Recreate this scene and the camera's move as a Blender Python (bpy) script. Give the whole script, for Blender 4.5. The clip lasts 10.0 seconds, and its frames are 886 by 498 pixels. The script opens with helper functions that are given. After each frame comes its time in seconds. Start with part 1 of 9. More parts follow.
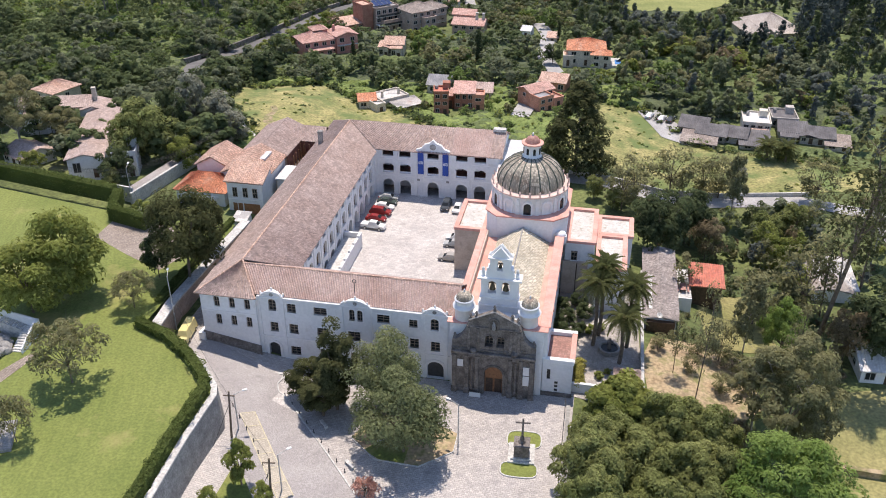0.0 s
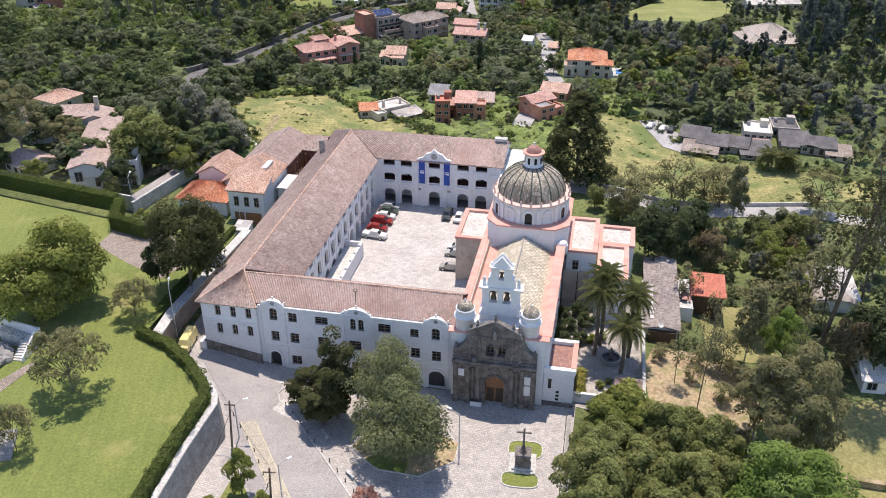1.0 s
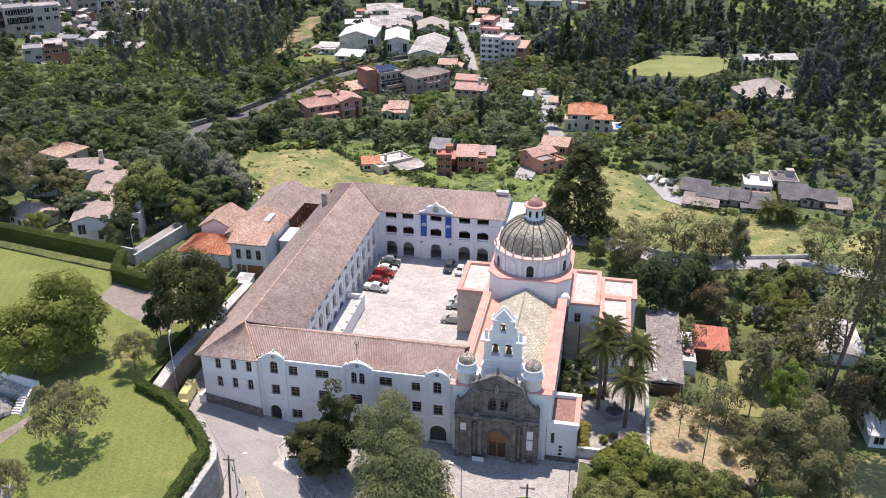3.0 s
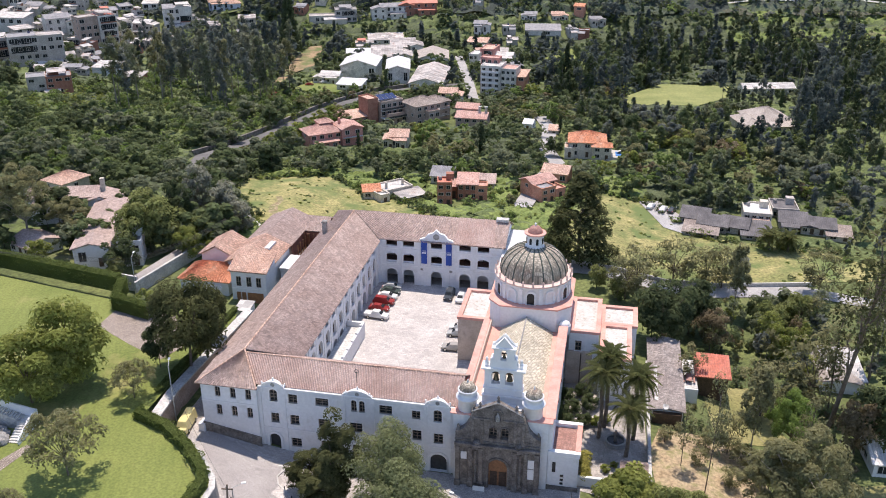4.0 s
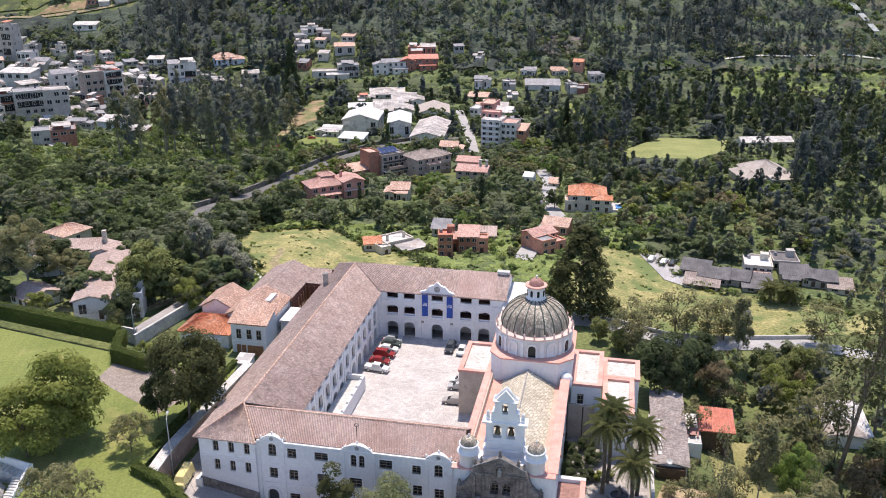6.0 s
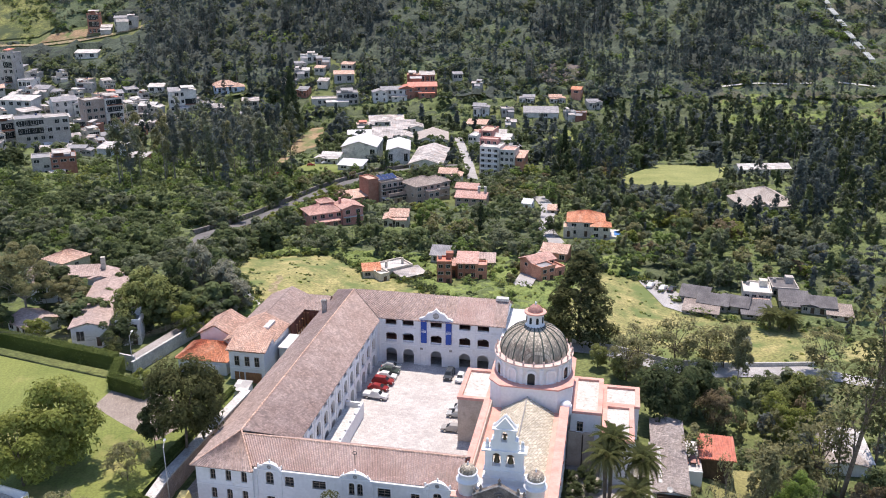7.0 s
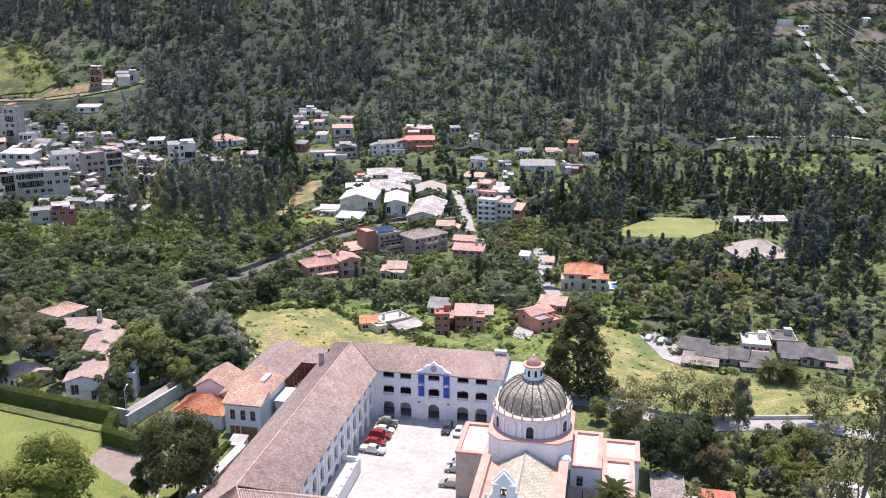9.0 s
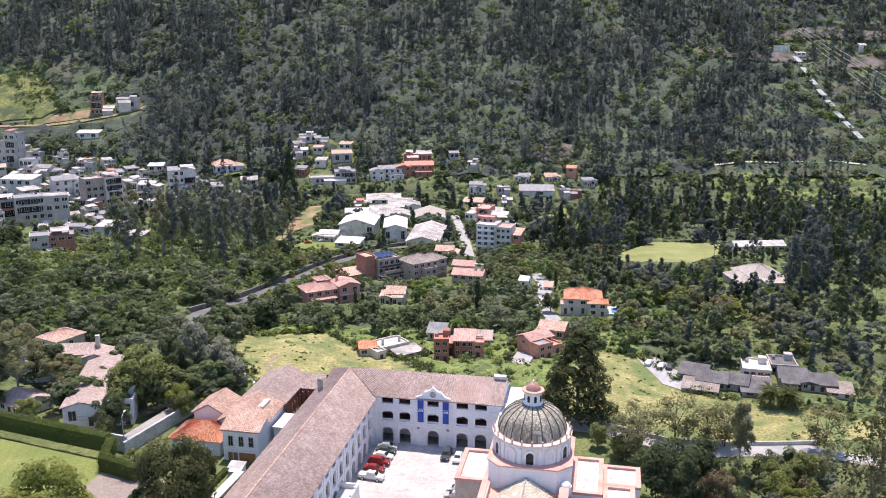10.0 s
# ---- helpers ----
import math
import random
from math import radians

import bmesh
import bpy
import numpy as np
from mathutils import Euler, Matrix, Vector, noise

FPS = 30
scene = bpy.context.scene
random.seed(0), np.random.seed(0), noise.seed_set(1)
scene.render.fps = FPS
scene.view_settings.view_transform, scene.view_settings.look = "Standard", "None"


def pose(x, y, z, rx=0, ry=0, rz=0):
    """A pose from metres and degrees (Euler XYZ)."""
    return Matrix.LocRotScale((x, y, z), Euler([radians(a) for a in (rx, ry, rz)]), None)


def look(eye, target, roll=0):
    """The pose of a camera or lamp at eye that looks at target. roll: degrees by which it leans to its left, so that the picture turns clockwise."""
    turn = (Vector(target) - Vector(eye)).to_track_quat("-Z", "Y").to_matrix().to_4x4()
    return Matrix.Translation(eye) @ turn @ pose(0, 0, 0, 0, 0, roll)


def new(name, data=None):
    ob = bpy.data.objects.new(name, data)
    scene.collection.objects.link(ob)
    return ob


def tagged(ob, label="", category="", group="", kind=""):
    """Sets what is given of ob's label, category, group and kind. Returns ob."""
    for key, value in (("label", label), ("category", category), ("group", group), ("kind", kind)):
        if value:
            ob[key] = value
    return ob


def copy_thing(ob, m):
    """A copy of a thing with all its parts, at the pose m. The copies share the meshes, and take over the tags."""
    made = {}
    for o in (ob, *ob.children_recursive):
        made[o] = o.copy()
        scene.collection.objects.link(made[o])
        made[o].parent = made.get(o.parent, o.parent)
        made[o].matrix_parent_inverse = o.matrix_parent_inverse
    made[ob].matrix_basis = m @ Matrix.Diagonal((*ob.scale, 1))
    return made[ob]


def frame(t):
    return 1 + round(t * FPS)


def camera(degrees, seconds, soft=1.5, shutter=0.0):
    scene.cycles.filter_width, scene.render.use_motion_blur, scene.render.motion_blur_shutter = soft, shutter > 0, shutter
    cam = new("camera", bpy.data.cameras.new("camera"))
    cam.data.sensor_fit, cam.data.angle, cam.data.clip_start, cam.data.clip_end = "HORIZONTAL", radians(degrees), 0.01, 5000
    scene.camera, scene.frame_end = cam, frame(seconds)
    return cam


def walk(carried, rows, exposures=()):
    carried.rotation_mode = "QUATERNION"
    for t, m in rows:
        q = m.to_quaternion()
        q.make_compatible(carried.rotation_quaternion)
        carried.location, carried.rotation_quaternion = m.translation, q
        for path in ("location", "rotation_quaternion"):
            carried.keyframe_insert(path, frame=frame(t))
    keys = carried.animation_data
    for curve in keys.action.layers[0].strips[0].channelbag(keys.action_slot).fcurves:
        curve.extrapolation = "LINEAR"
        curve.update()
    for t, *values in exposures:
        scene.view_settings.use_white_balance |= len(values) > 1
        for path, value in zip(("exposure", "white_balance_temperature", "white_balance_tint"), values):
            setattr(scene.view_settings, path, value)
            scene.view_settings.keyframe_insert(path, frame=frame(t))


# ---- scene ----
# The camera hangs in the air south of the church and tilts up.
cam = camera(54.0, 10.0, soft=1.0)
EYE = 88.0
ROWS = [  # seconds, turn to the right, look down, lean
    (0.0, -0.00, 30.00, 0.00),
    (0.5, -0.04, 29.84, 0.02),
    (1.0, -0.09, 29.39, 0.03),
    (1.5, -0.15, 28.61, -0.02),
    (2.0, -0.19, 27.73, -0.02),
    (2.5, -0.20, 26.85, -0.04),
    (4.0, -0.24, 24.11, -0.03),
    (4.5, -0.26, 23.29, -0.08),
    (5.0, -0.32, 22.43, -0.10),
    (5.5, -0.33, 21.55, -0.07),
    (7.0, -0.22, 18.91, -0.02),
    (7.5, -0.19, 18.05, -0.07),
    (8.0, -0.15, 17.18, -0.04),
    (8.5, -0.09, 16.36, -0.04),
    (9.0, -0.06, 15.47, -0.02),
    (9.5, -0.02, 14.62, -0.03),
    (10.0, -0.00, 13.82, -0.06),
]
walk(cam, [(t, pose(0, 0, EYE, 90 - down, 0, -turn) @ pose(0, 0, 0, 0, 0, lean)) for t, turn, down, lean in ROWS],
     [(0.0, 0.37, 7100, 16), (5.0, 0.43, 7050, 18), (7.5, 0.51, 7000, 19), (10.0, 0.64, 6900, 21)])


# Midday near the equator: the sun stands high in the north, a clear sky fills the shade.
SUN_UP, SUN_FROM = 73.0, 2.0  # degrees above the horizon, degrees east of north (+y)
world = bpy.data.worlds.new("sky")
scene.world = world
world.use_nodes = True
wn = world.node_tree
sky = wn.nodes.new("ShaderNodeTexSky")
sky.sky_type, sky.sun_disc = "NISHITA", False
sky.sun_elevation, sky.sun_rotation = radians(SUN_UP), radians(SUN_FROM)
sky.altitude, sky.dust_density = 2600, 1.0
wn.nodes["Background"].inputs["Strength"].default_value = 0.2
wn.links.new(sky.outputs["Color"], wn.nodes["Background"].inputs["Color"])
sun = new("sun", bpy.data.lights.new("sun", "SUN"))
sun.data.energy, sun.data.angle, sun.data.color = 4.0, radians(0.6), (1.0, 0.96, 0.9)
back = Vector((math.sin(radians(SUN_FROM)) * math.cos(radians(SUN_UP)), math.cos(radians(SUN_FROM)) * math.cos(radians(SUN_UP)), math.sin(radians(SUN_UP))))
sun.matrix_world = look(back * 400, (0, 0, 0))


def material(name, low, high, scale=1.0, rough=0.8, fine=0.0, bump=0.0, metal=0.0, spots=None, spot_scale=0.2, spot_at=0.6, per_piece=0.0, leaf=False, grit=0.26):
    """A mottled surface: low and high are mixed by coarse noise, fine adds grain, spots add stains, per_piece varies it from object to object."""
    m = bpy.data.materials.new(name)
    m.use_nodes = True
    t = m.node_tree
    n, link = t.nodes, t.links.new
    b = n["Principled BSDF"]
    b.inputs["Roughness"].default_value, b.inputs["Metallic"].default_value = rough, metal
    place = n.new("ShaderNodeNewGeometry")
    big = n.new("ShaderNodeTexNoise")
    big.inputs["Scale"].default_value, big.inputs["Detail"].default_value = scale, 5
    link(place.outputs["Position"], big.inputs["Vector"])
    ramp = n.new("ShaderNodeMapRange")
    ramp.inputs["From Min"].default_value, ramp.inputs["From Max"].default_value = 0.32, 0.68
    link(big.outputs["Fac"], ramp.inputs["Value"])
    mix = n.new("ShaderNodeMix")
    mix.data_type = "RGBA"
    mix.inputs["A"].default_value, mix.inputs["B"].default_value = (*low, 1), (*high, 1)
    link(ramp.outputs["Result"], mix.inputs["Factor"])
    out = mix.outputs["Result"]
    grain = None
    if fine:
        grain = n.new("ShaderNodeTexNoise")
        grain.inputs["Scale"].default_value, grain.inputs["Detail"].default_value = fine, 3
        link(place.outputs["Position"], grain.inputs["Vector"])
        g = n.new("ShaderNodeMapRange")
        g.inputs["From Min"].default_value, g.inputs["From Max"].default_value = 0.3, 0.7
        g.inputs["To Min"].default_value, g.inputs["To Max"].default_value = 1 - grit, 1 + grit
        link(grain.outputs["Fac"], g.inputs["Value"])
        mul = n.new("ShaderNodeMix")
        mul.data_type, mul.blend_type = "RGBA", "MULTIPLY"
        mul.inputs["Factor"].default_value = 1
        link(out, mul.inputs["A"])
        link(g.outputs["Result"], mul.inputs["B"])
        out = mul.outputs["Result"]
    if spots:
        s = n.new("ShaderNodeTexNoise")
        s.inputs["Scale"].default_value, s.inputs["Detail"].default_value, s.inputs["Roughness"].default_value = spot_scale, 7, 0.65
        link(place.outputs["Position"], s.inputs["Vector"])
        sr = n.new("ShaderNodeMapRange")
        sr.inputs["From Min"].default_value, sr.inputs["From Max"].default_value = spot_at, spot_at + 0.14
        link(s.outputs["Fac"], sr.inputs["Value"])
        sm = n.new("ShaderNodeMix")
        sm.data_type = "RGBA"
        sm.inputs["B"].default_value = (*spots, 1)
        link(sr.outputs["Result"], sm.inputs["Factor"])
        link(out, sm.inputs["A"])
        out = sm.outputs["Result"]
    if per_piece:
        info = n.new("ShaderNodeObjectInfo")
        rnd = info.outputs["Random"]
        if leaf:
            rnd = place.outputs["Random Per Island"]
        v = n.new("ShaderNodeMapRange")
        v.inputs["To Min"].default_value, v.inputs["To Max"].default_value = 1 - per_piece, 1 + per_piece
        link(rnd, v.inputs["Value"])
        pm = n.new("ShaderNodeMix")
        pm.data_type, pm.blend_type = "RGBA", "MULTIPLY"
        pm.inputs["Factor"].default_value = 1
        link(out, pm.inputs["A"])
        link(v.outputs["Result"], pm.inputs["B"])
        out = pm.outputs["Result"]
    link(out, b.inputs["Base Color"])
    if leaf:
        b.inputs["Specular IOR Level"].default_value = 0.1
        tr = n.new("ShaderNodeBsdfTranslucent")
        link(out, tr.inputs["Color"])
        ms = n.new("ShaderNodeMixShader")
        ms.inputs["Fac"].default_value = 0.5
        link(b.outputs["BSDF"], ms.inputs[1])
        link(tr.outputs["BSDF"], ms.inputs[2])
        link(ms.outputs["Shader"], n["Material Output"].inputs["Surface"])
    if bump:
        bp = n.new("ShaderNodeBump")
        bp.inputs["Strength"].default_value, bp.inputs["Distance"].default_value = bump, 0.05
        link((grain or big).outputs["Fac"], bp.inputs["Height"])
        link(bp.outputs["Normal"], b.inputs["Normal"])
    return m


def cells(name, joint, tones, size, gap=0.06, rough=0.85, turn=0.0, vary=0.25, stain=None):
    """Small set pieces too fine to model: cobbles or tiles as cells of a brick pattern, each with its own tone."""
    m = material(name, tones[0], tones[1], scale=0.25, rough=rough, fine=6.0, spots=stain, spot_scale=0.35, spot_at=0.55)
    t = m.node_tree
    n, link = t.nodes, t.links.new
    b = n["Principled BSDF"]
    old = b.inputs["Base Color"].links[0].from_socket
    place = n.new("ShaderNodeNewGeometry")
    spin = n.new("ShaderNodeMapping")
    spin.inputs["Rotation"].default_value = (0, 0, radians(turn))
    link(place.outputs["Position"], spin.inputs["Vector"])
    br = n.new("ShaderNodeTexBrick")
    br.inputs["Color1"].default_value, br.inputs["Color2"].default_value = (1 - vary, 1 - vary, 1 - vary, 1), (1 + vary, 1 + vary * 0.9, 1 + vary * 0.8, 1)
    br.inputs["Mortar"].default_value = (*joint, 1)
    br.inputs["Scale"].default_value = 1.0
    br.inputs["Brick Width"].default_value, br.inputs["Row Height"].default_value = size
    br.inputs["Mortar Size"].default_value = gap
    br.inputs["Mortar Smooth"].default_value = 0.6
    link(spin.outputs["Vector"], br.inputs["Vector"])
    mul = n.new("ShaderNodeMix")
    mul.data_type, mul.blend_type = "RGBA", "MULTIPLY"
    mul.inputs["Factor"].default_value = 1
    link(old, mul.inputs["A"])
    link(br.outputs["Color"], mul.inputs["B"])
    link(mul.outputs["Result"], b.inputs["Base Color"])
    bp = n.new("ShaderNodeBump")
    bp.inputs["Strength"].default_value, bp.inputs["Distance"].default_value = 0.4, 0.03
    link(br.outputs["Fac"], bp.inputs["Height"])
    bp.invert = True
    link(bp.outputs["Normal"], b.inputs["Normal"])
    return m


def striped(m, turn, width, amount):
    """Mowing stripes across a grass material."""
    n, link = m.node_tree.nodes, m.node_tree.links.new
    b = n["Principled BSDF"]
    old = b.inputs["Base Color"].links[0].from_socket
    place = n.new("ShaderNodeNewGeometry")
    spin = n.new("ShaderNodeMapping")
    spin.inputs["Rotation"].default_value = (0, 0, radians(turn))
    wave = n.new("ShaderNodeTexWave")
    wave.inputs["Scale"].default_value, wave.inputs["Distortion"].default_value, wave.inputs["Detail"].default_value = 0.314 / width, 1.6, 3
    wave.inputs["Detail Scale"].default_value = 0.4
    r = n.new("ShaderNodeMapRange")
    r.inputs["To Min"].default_value, r.inputs["To Max"].default_value = 1 - amount, 1 + amount
    mul = n.new("ShaderNodeMix")
    mul.data_type, mul.blend_type = "RGBA", "MULTIPLY"
    mul.inputs["Factor"].default_value = 1
    link(place.outputs["Position"], spin.inputs["Vector"])
    link(spin.outputs["Vector"], wave.inputs["Vector"])
    link(wave.outputs["Fac"], r.inputs["Value"])
    link(old, mul.inputs["A"])
    link(r.outputs["Result"], mul.inputs["B"])
    link(mul.outputs["Result"], b.inputs["Base Color"])
    return m


WHITEWASH = material("whitewash", (0.685, 0.695, 0.705), (0.755, 0.755, 0.755), 0.25, 0.85, 2.0, 0.05, spots=(0.6, 0.595, 0.58), spot_scale=0.45, spot_at=0.58, grit=0.05)
WHITE_TRIM = material("white_trim", (0.74, 0.74, 0.74), (0.8, 0.8, 0.79), 0.8, 0.8, 5.0, grit=0.03)
ROOF_TILE = cells("roof_tile", (0.75, 0.72, 0.7), ((0.415, 0.29, 0.25), (0.505, 0.385, 0.345)), (0.45, 0.26), 0.03, 0.9, -11, 0.13, (0.37, 0.285, 0.245))
ROOF_OLD = cells("roof_old", (0.85, 0.84, 0.83), ((0.385, 0.29, 0.252), (0.45, 0.355, 0.318)), (0.45, 0.36), 0.03, 0.9, -11, 0.25, (0.35, 0.27, 0.235))
ROOF_NEW = cells("roof_new", (0.6, 0.5, 0.45), ((0.55, 0.22, 0.12), (0.68, 0.33, 0.2)), (0.45, 0.28), 0.03, 0.9, 10, 0.25, (0.6, 0.4, 0.3))
ROOF_PALE = cells("roof_pale", (0.6, 0.5, 0.45), ((0.5, 0.325, 0.25), (0.61, 0.44, 0.355)), (0.45, 0.28), 0.03, 0.9, 10, 0.28, (0.45, 0.32, 0.26))
ROOF_RED = material("roof_red_sheet", (0.48, 0.15, 0.1), (0.58, 0.22, 0.15), 0.4, 0.6, 2.0, spots=(0.44, 0.2, 0.15), spot_scale=0.8)
ROOF_GREY = material("roof_grey", (0.2, 0.2, 0.21), (0.32, 0.31, 0.31), 0.4, 0.8, 3.0)
ROOF_WHITE = cells("roof_white", (0.86, 0.86, 0.86), ((0.53, 0.535, 0.54), (0.65, 0.65, 0.65)), (4.5, 1.1), 0.03, 0.6, -4, 0.14, (0.46, 0.43, 0.4))
ROOF_STONE = cells("roof_stone", (0.5, 0.48, 0.42), ((0.49, 0.44, 0.345), (0.65, 0.6, 0.49)), (0.5, 0.32), 0.05, 0.9, -11)
ROOF_ASH = cells("roof_ash", (0.8, 0.78, 0.76), ((0.32, 0.275, 0.255), (0.42, 0.375, 0.35)), (0.45, 0.36), 0.03, 0.9, -11, 0.3, (0.27, 0.235, 0.215))
PINK = material("pink_coping", (0.57, 0.28, 0.225), (0.68, 0.38, 0.315), 0.5, 0.85, 4.0, 0.1, spots=(0.42, 0.3, 0.26), spot_scale=0.9, grit=0.1)
PALE_PINK = material("pale_pink", (0.56, 0.4, 0.345), (0.68, 0.53, 0.475), 0.8, 0.85, 4.0, grit=0.1)
FLAT_ROOF = material("flat_roof", (0.47, 0.45, 0.415), (0.59, 0.57, 0.535), 0.5, 0.9, 3.0, spots=(0.34, 0.3, 0.24), spot_scale=1.3, spot_at=0.53, grit=0.14)
DARK_STONE = material("dark_stone", (0.1, 0.087, 0.077), (0.235, 0.207, 0.186), 0.9, 0.9, 4.0, 0.5, spots=(0.3, 0.265, 0.235), spot_scale=0.7, spot_at=0.6, grit=0.35)
TAN_WALL = material("tan_wall", (0.42, 0.34, 0.28), (0.55, 0.47, 0.4), 0.5, 0.9, 4.0, 0.2, spots=(0.34, 0.28, 0.24), spot_scale=0.5, grit=0.1)
GREY_STONE = material("grey_stone", (0.22, 0.21, 0.2), (0.34, 0.33, 0.31), 0.8, 0.9, 4.0, 0.4)
DOME_TILE = cells("dome_tile", (0.6, 0.58, 0.52), ((0.27, 0.235, 0.19), (0.46, 0.42, 0.35)), (0.34, 0.3), 0.05, 0.55, 0, 0.55, (0.22, 0.14, 0.105))
DOME_RIB = material("dome_rib", (0.04, 0.06, 0.05), (0.07, 0.09, 0.07), 1.0, 0.6, 5.0)
FLOOR_TILE = cells("floor_tile", (0.7, 0.7, 0.7), ((0.26, 0.13, 0.105), (0.36, 0.2, 0.165)), (0.5, 0.5), 0.04, 0.8, -11, 0.2, (0.42, 0.3, 0.26))
DOME_RED = material("dome_red", (0.3, 0.14, 0.11), (0.45, 0.24, 0.2), 2.0, 0.6, 6.0)
COBBLE = cells("cobble", (0.75, 0.75, 0.75), ((0.385, 0.358, 0.337), (0.47, 0.437, 0.41)), (0.6, 0.35), 0.05, 0.9, 12, 0.14, (0.32, 0.3, 0.29))
COURT = cells("court_stone", (0.75, 0.75, 0.75), ((0.43, 0.4, 0.38), (0.53, 0.5, 0.475)), (0.9, 0.7), 0.04, 0.9, -11, 0.12, (0.42, 0.39, 0.37))
GARDEN_PAVING = cells("garden_paving", (0.7, 0.7, 0.7), ((0.3, 0.275, 0.25), (0.42, 0.39, 0.36)), (1.2, 0.9), 0.04, 0.9, -11, 0.16, (0.24, 0.215, 0.19))
ASPHALT = material("road_surface", (0.3, 0.29, 0.28), (0.4, 0.39, 0.38), 0.2, 0.9, 4.0)
CONCRETE = material("concrete", (0.42, 0.41, 0.39), (0.56, 0.55, 0.52), 0.4, 0.9, 3.0, 0.1)
LAWN = striped(material("mown_lawn", (0.118, 0.155, 0.034), (0.195, 0.22, 0.057), 0.06, 0.95, 2.5, 0.3, spots=(0.3, 0.27, 0.1), spot_scale=0.07, spot_at=0.55, grit=0.22), -8, 1.8, 0.03)
MEADOW = material("dry_meadow", (0.165, 0.178, 0.058), (0.345, 0.3, 0.125), 0.16, 0.95, 1.4, 0.8, spots=(0.125, 0.165, 0.05), spot_scale=0.12, spot_at=0.47, grit=0.42)
DRY_LAWN = material("dry_lawn", (0.185, 0.185, 0.066), (0.29, 0.26, 0.11), 0.1, 0.95, 2.0, 0.3)
SAND = material("bare_earth", (0.3, 0.22, 0.13), (0.46, 0.36, 0.23), 0.35, 0.95, 2.0, 0.4, spots=(0.2, 0.19, 0.075), spot_scale=0.35, spot_at=0.5, grit=0.35)
GROUND = material("rough_ground", (0.075, 0.1, 0.033), (0.14, 0.165, 0.055), 0.08, 0.95, 1.4, 0.8, spots=(0.18, 0.17, 0.08), spot_scale=0.035, spot_at=0.56, grit=0.4)
WOOD = material("brown_wood", (0.22, 0.1, 0.045), (0.34, 0.16, 0.075), 1.5, 0.6, 8.0)
DARK_WOOD = material("dark_wood", (0.05, 0.03, 0.02), (0.1, 0.06, 0.04), 2.0, 0.6, 8.0)
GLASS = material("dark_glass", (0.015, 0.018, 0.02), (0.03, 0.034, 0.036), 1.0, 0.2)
GLASS.node_tree.nodes["Principled BSDF"].inputs["Specular IOR Level"].default_value = 0.3
BLUE = material("blue_cloth", (0.02, 0.06, 0.3), (0.03, 0.09, 0.38), 0.5, 0.8)
WHITE_CLOTH = material("white_print", (0.75, 0.75, 0.78), (0.8, 0.8, 0.82), 1, 0.8)
BRONZE = material("bronze", (0.1, 0.08, 0.05), (0.16, 0.13, 0.08), 3, 0.5, metal=0.7)
IRON = material("dark_iron", (0.03, 0.03, 0.032), (0.06, 0.06, 0.06), 2, 0.5)
BARK = material("bark", (0.1, 0.075, 0.055), (0.2, 0.16, 0.125), 1.5, 0.95, 6.0, 0.4)
BARK_PALE = material("pale_bark", (0.25, 0.22, 0.18), (0.4, 0.36, 0.3), 1.0, 0.9, 5.0, 0.2)
BRICK_EARTH = material("red_earth", (0.105, 0.088, 0.08), (0.2, 0.165, 0.15), 0.15, 0.95, 1.0, 0.6, spots=(0.05, 0.06, 0.03), spot_scale=0.12, spot_at=0.45)
PEBBLE = cells("pebble_path", (0.6, 0.55, 0.5), ((0.3, 0.26, 0.23), (0.42, 0.37, 0.33)), (0.28, 0.24), 0.08, 0.9, 30, 0.4, (0.24, 0.2, 0.17))
ROOF_SLATE = material("roof_slate", (0.095, 0.09, 0.092), (0.17, 0.16, 0.16), 0.4, 0.9, 3.0, spots=(0.2, 0.17, 0.15), spot_scale=0.3)
ROAD_SETTS = cells("road_setts", (0.88, 0.88, 0.88), ((0.325, 0.3, 0.29), (0.385, 0.36, 0.345)), (0.3, 0.18), 0.04, 0.9, 40, 0.05, (0.27, 0.255, 0.245))
WINDOW_WOOD = material("window_wood", (0.2, 0.15, 0.115), (0.32, 0.26, 0.21), 2.0, 0.6, 6.0)
# valley road surface, darker than ASPHALT: the shade on it put into the colour
ROAD_SHADED = material("shaded_road", (0.105, 0.1, 0.095), (0.165, 0.158, 0.15), 0.2, 0.9, 3.0)
EARTH_CUT = material("ochre_cut", (0.22, 0.145, 0.08), (0.35, 0.25, 0.145), 0.12, 0.95, 0.8, 0.6, spots=(0.11, 0.145, 0.045), spot_scale=0.09, spot_at=0.45, grit=0.3)
TRACK = material("trodden_track", (0.25, 0.185, 0.105), (0.36, 0.285, 0.18), 0.5, 0.95, 2.0, 0.4, spots=(0.16, 0.17, 0.06), spot_scale=0.4, spot_at=0.48)
HILL_GRASS = material("hill_grass", (0.085, 0.11, 0.03), (0.19, 0.195, 0.06), 0.05, 0.95, 0.6, 0.8, spots=(0.055, 0.075, 0.03), spot_scale=0.07, spot_at=0.47, grit=0.5)
FIELD = material("field_grass", (0.17, 0.195, 0.06), (0.26, 0.27, 0.095), 0.08, 0.95, 1.2, 0.3)


def bare(name, mesh_bm, mat, parent=None, label="", smooth=False):
    me = bpy.data.meshes.new(name)
    mesh_bm.to_mesh(me)
    mesh_bm.free()
    me.materials.append(mat)
    if smooth:
        me.polygons.foreach_set("use_smooth", [True] * len(me.polygons))
    ob = new(name, me)
    if parent:
        ob.parent = parent
    if label:
        tagged(ob, label)
    return ob


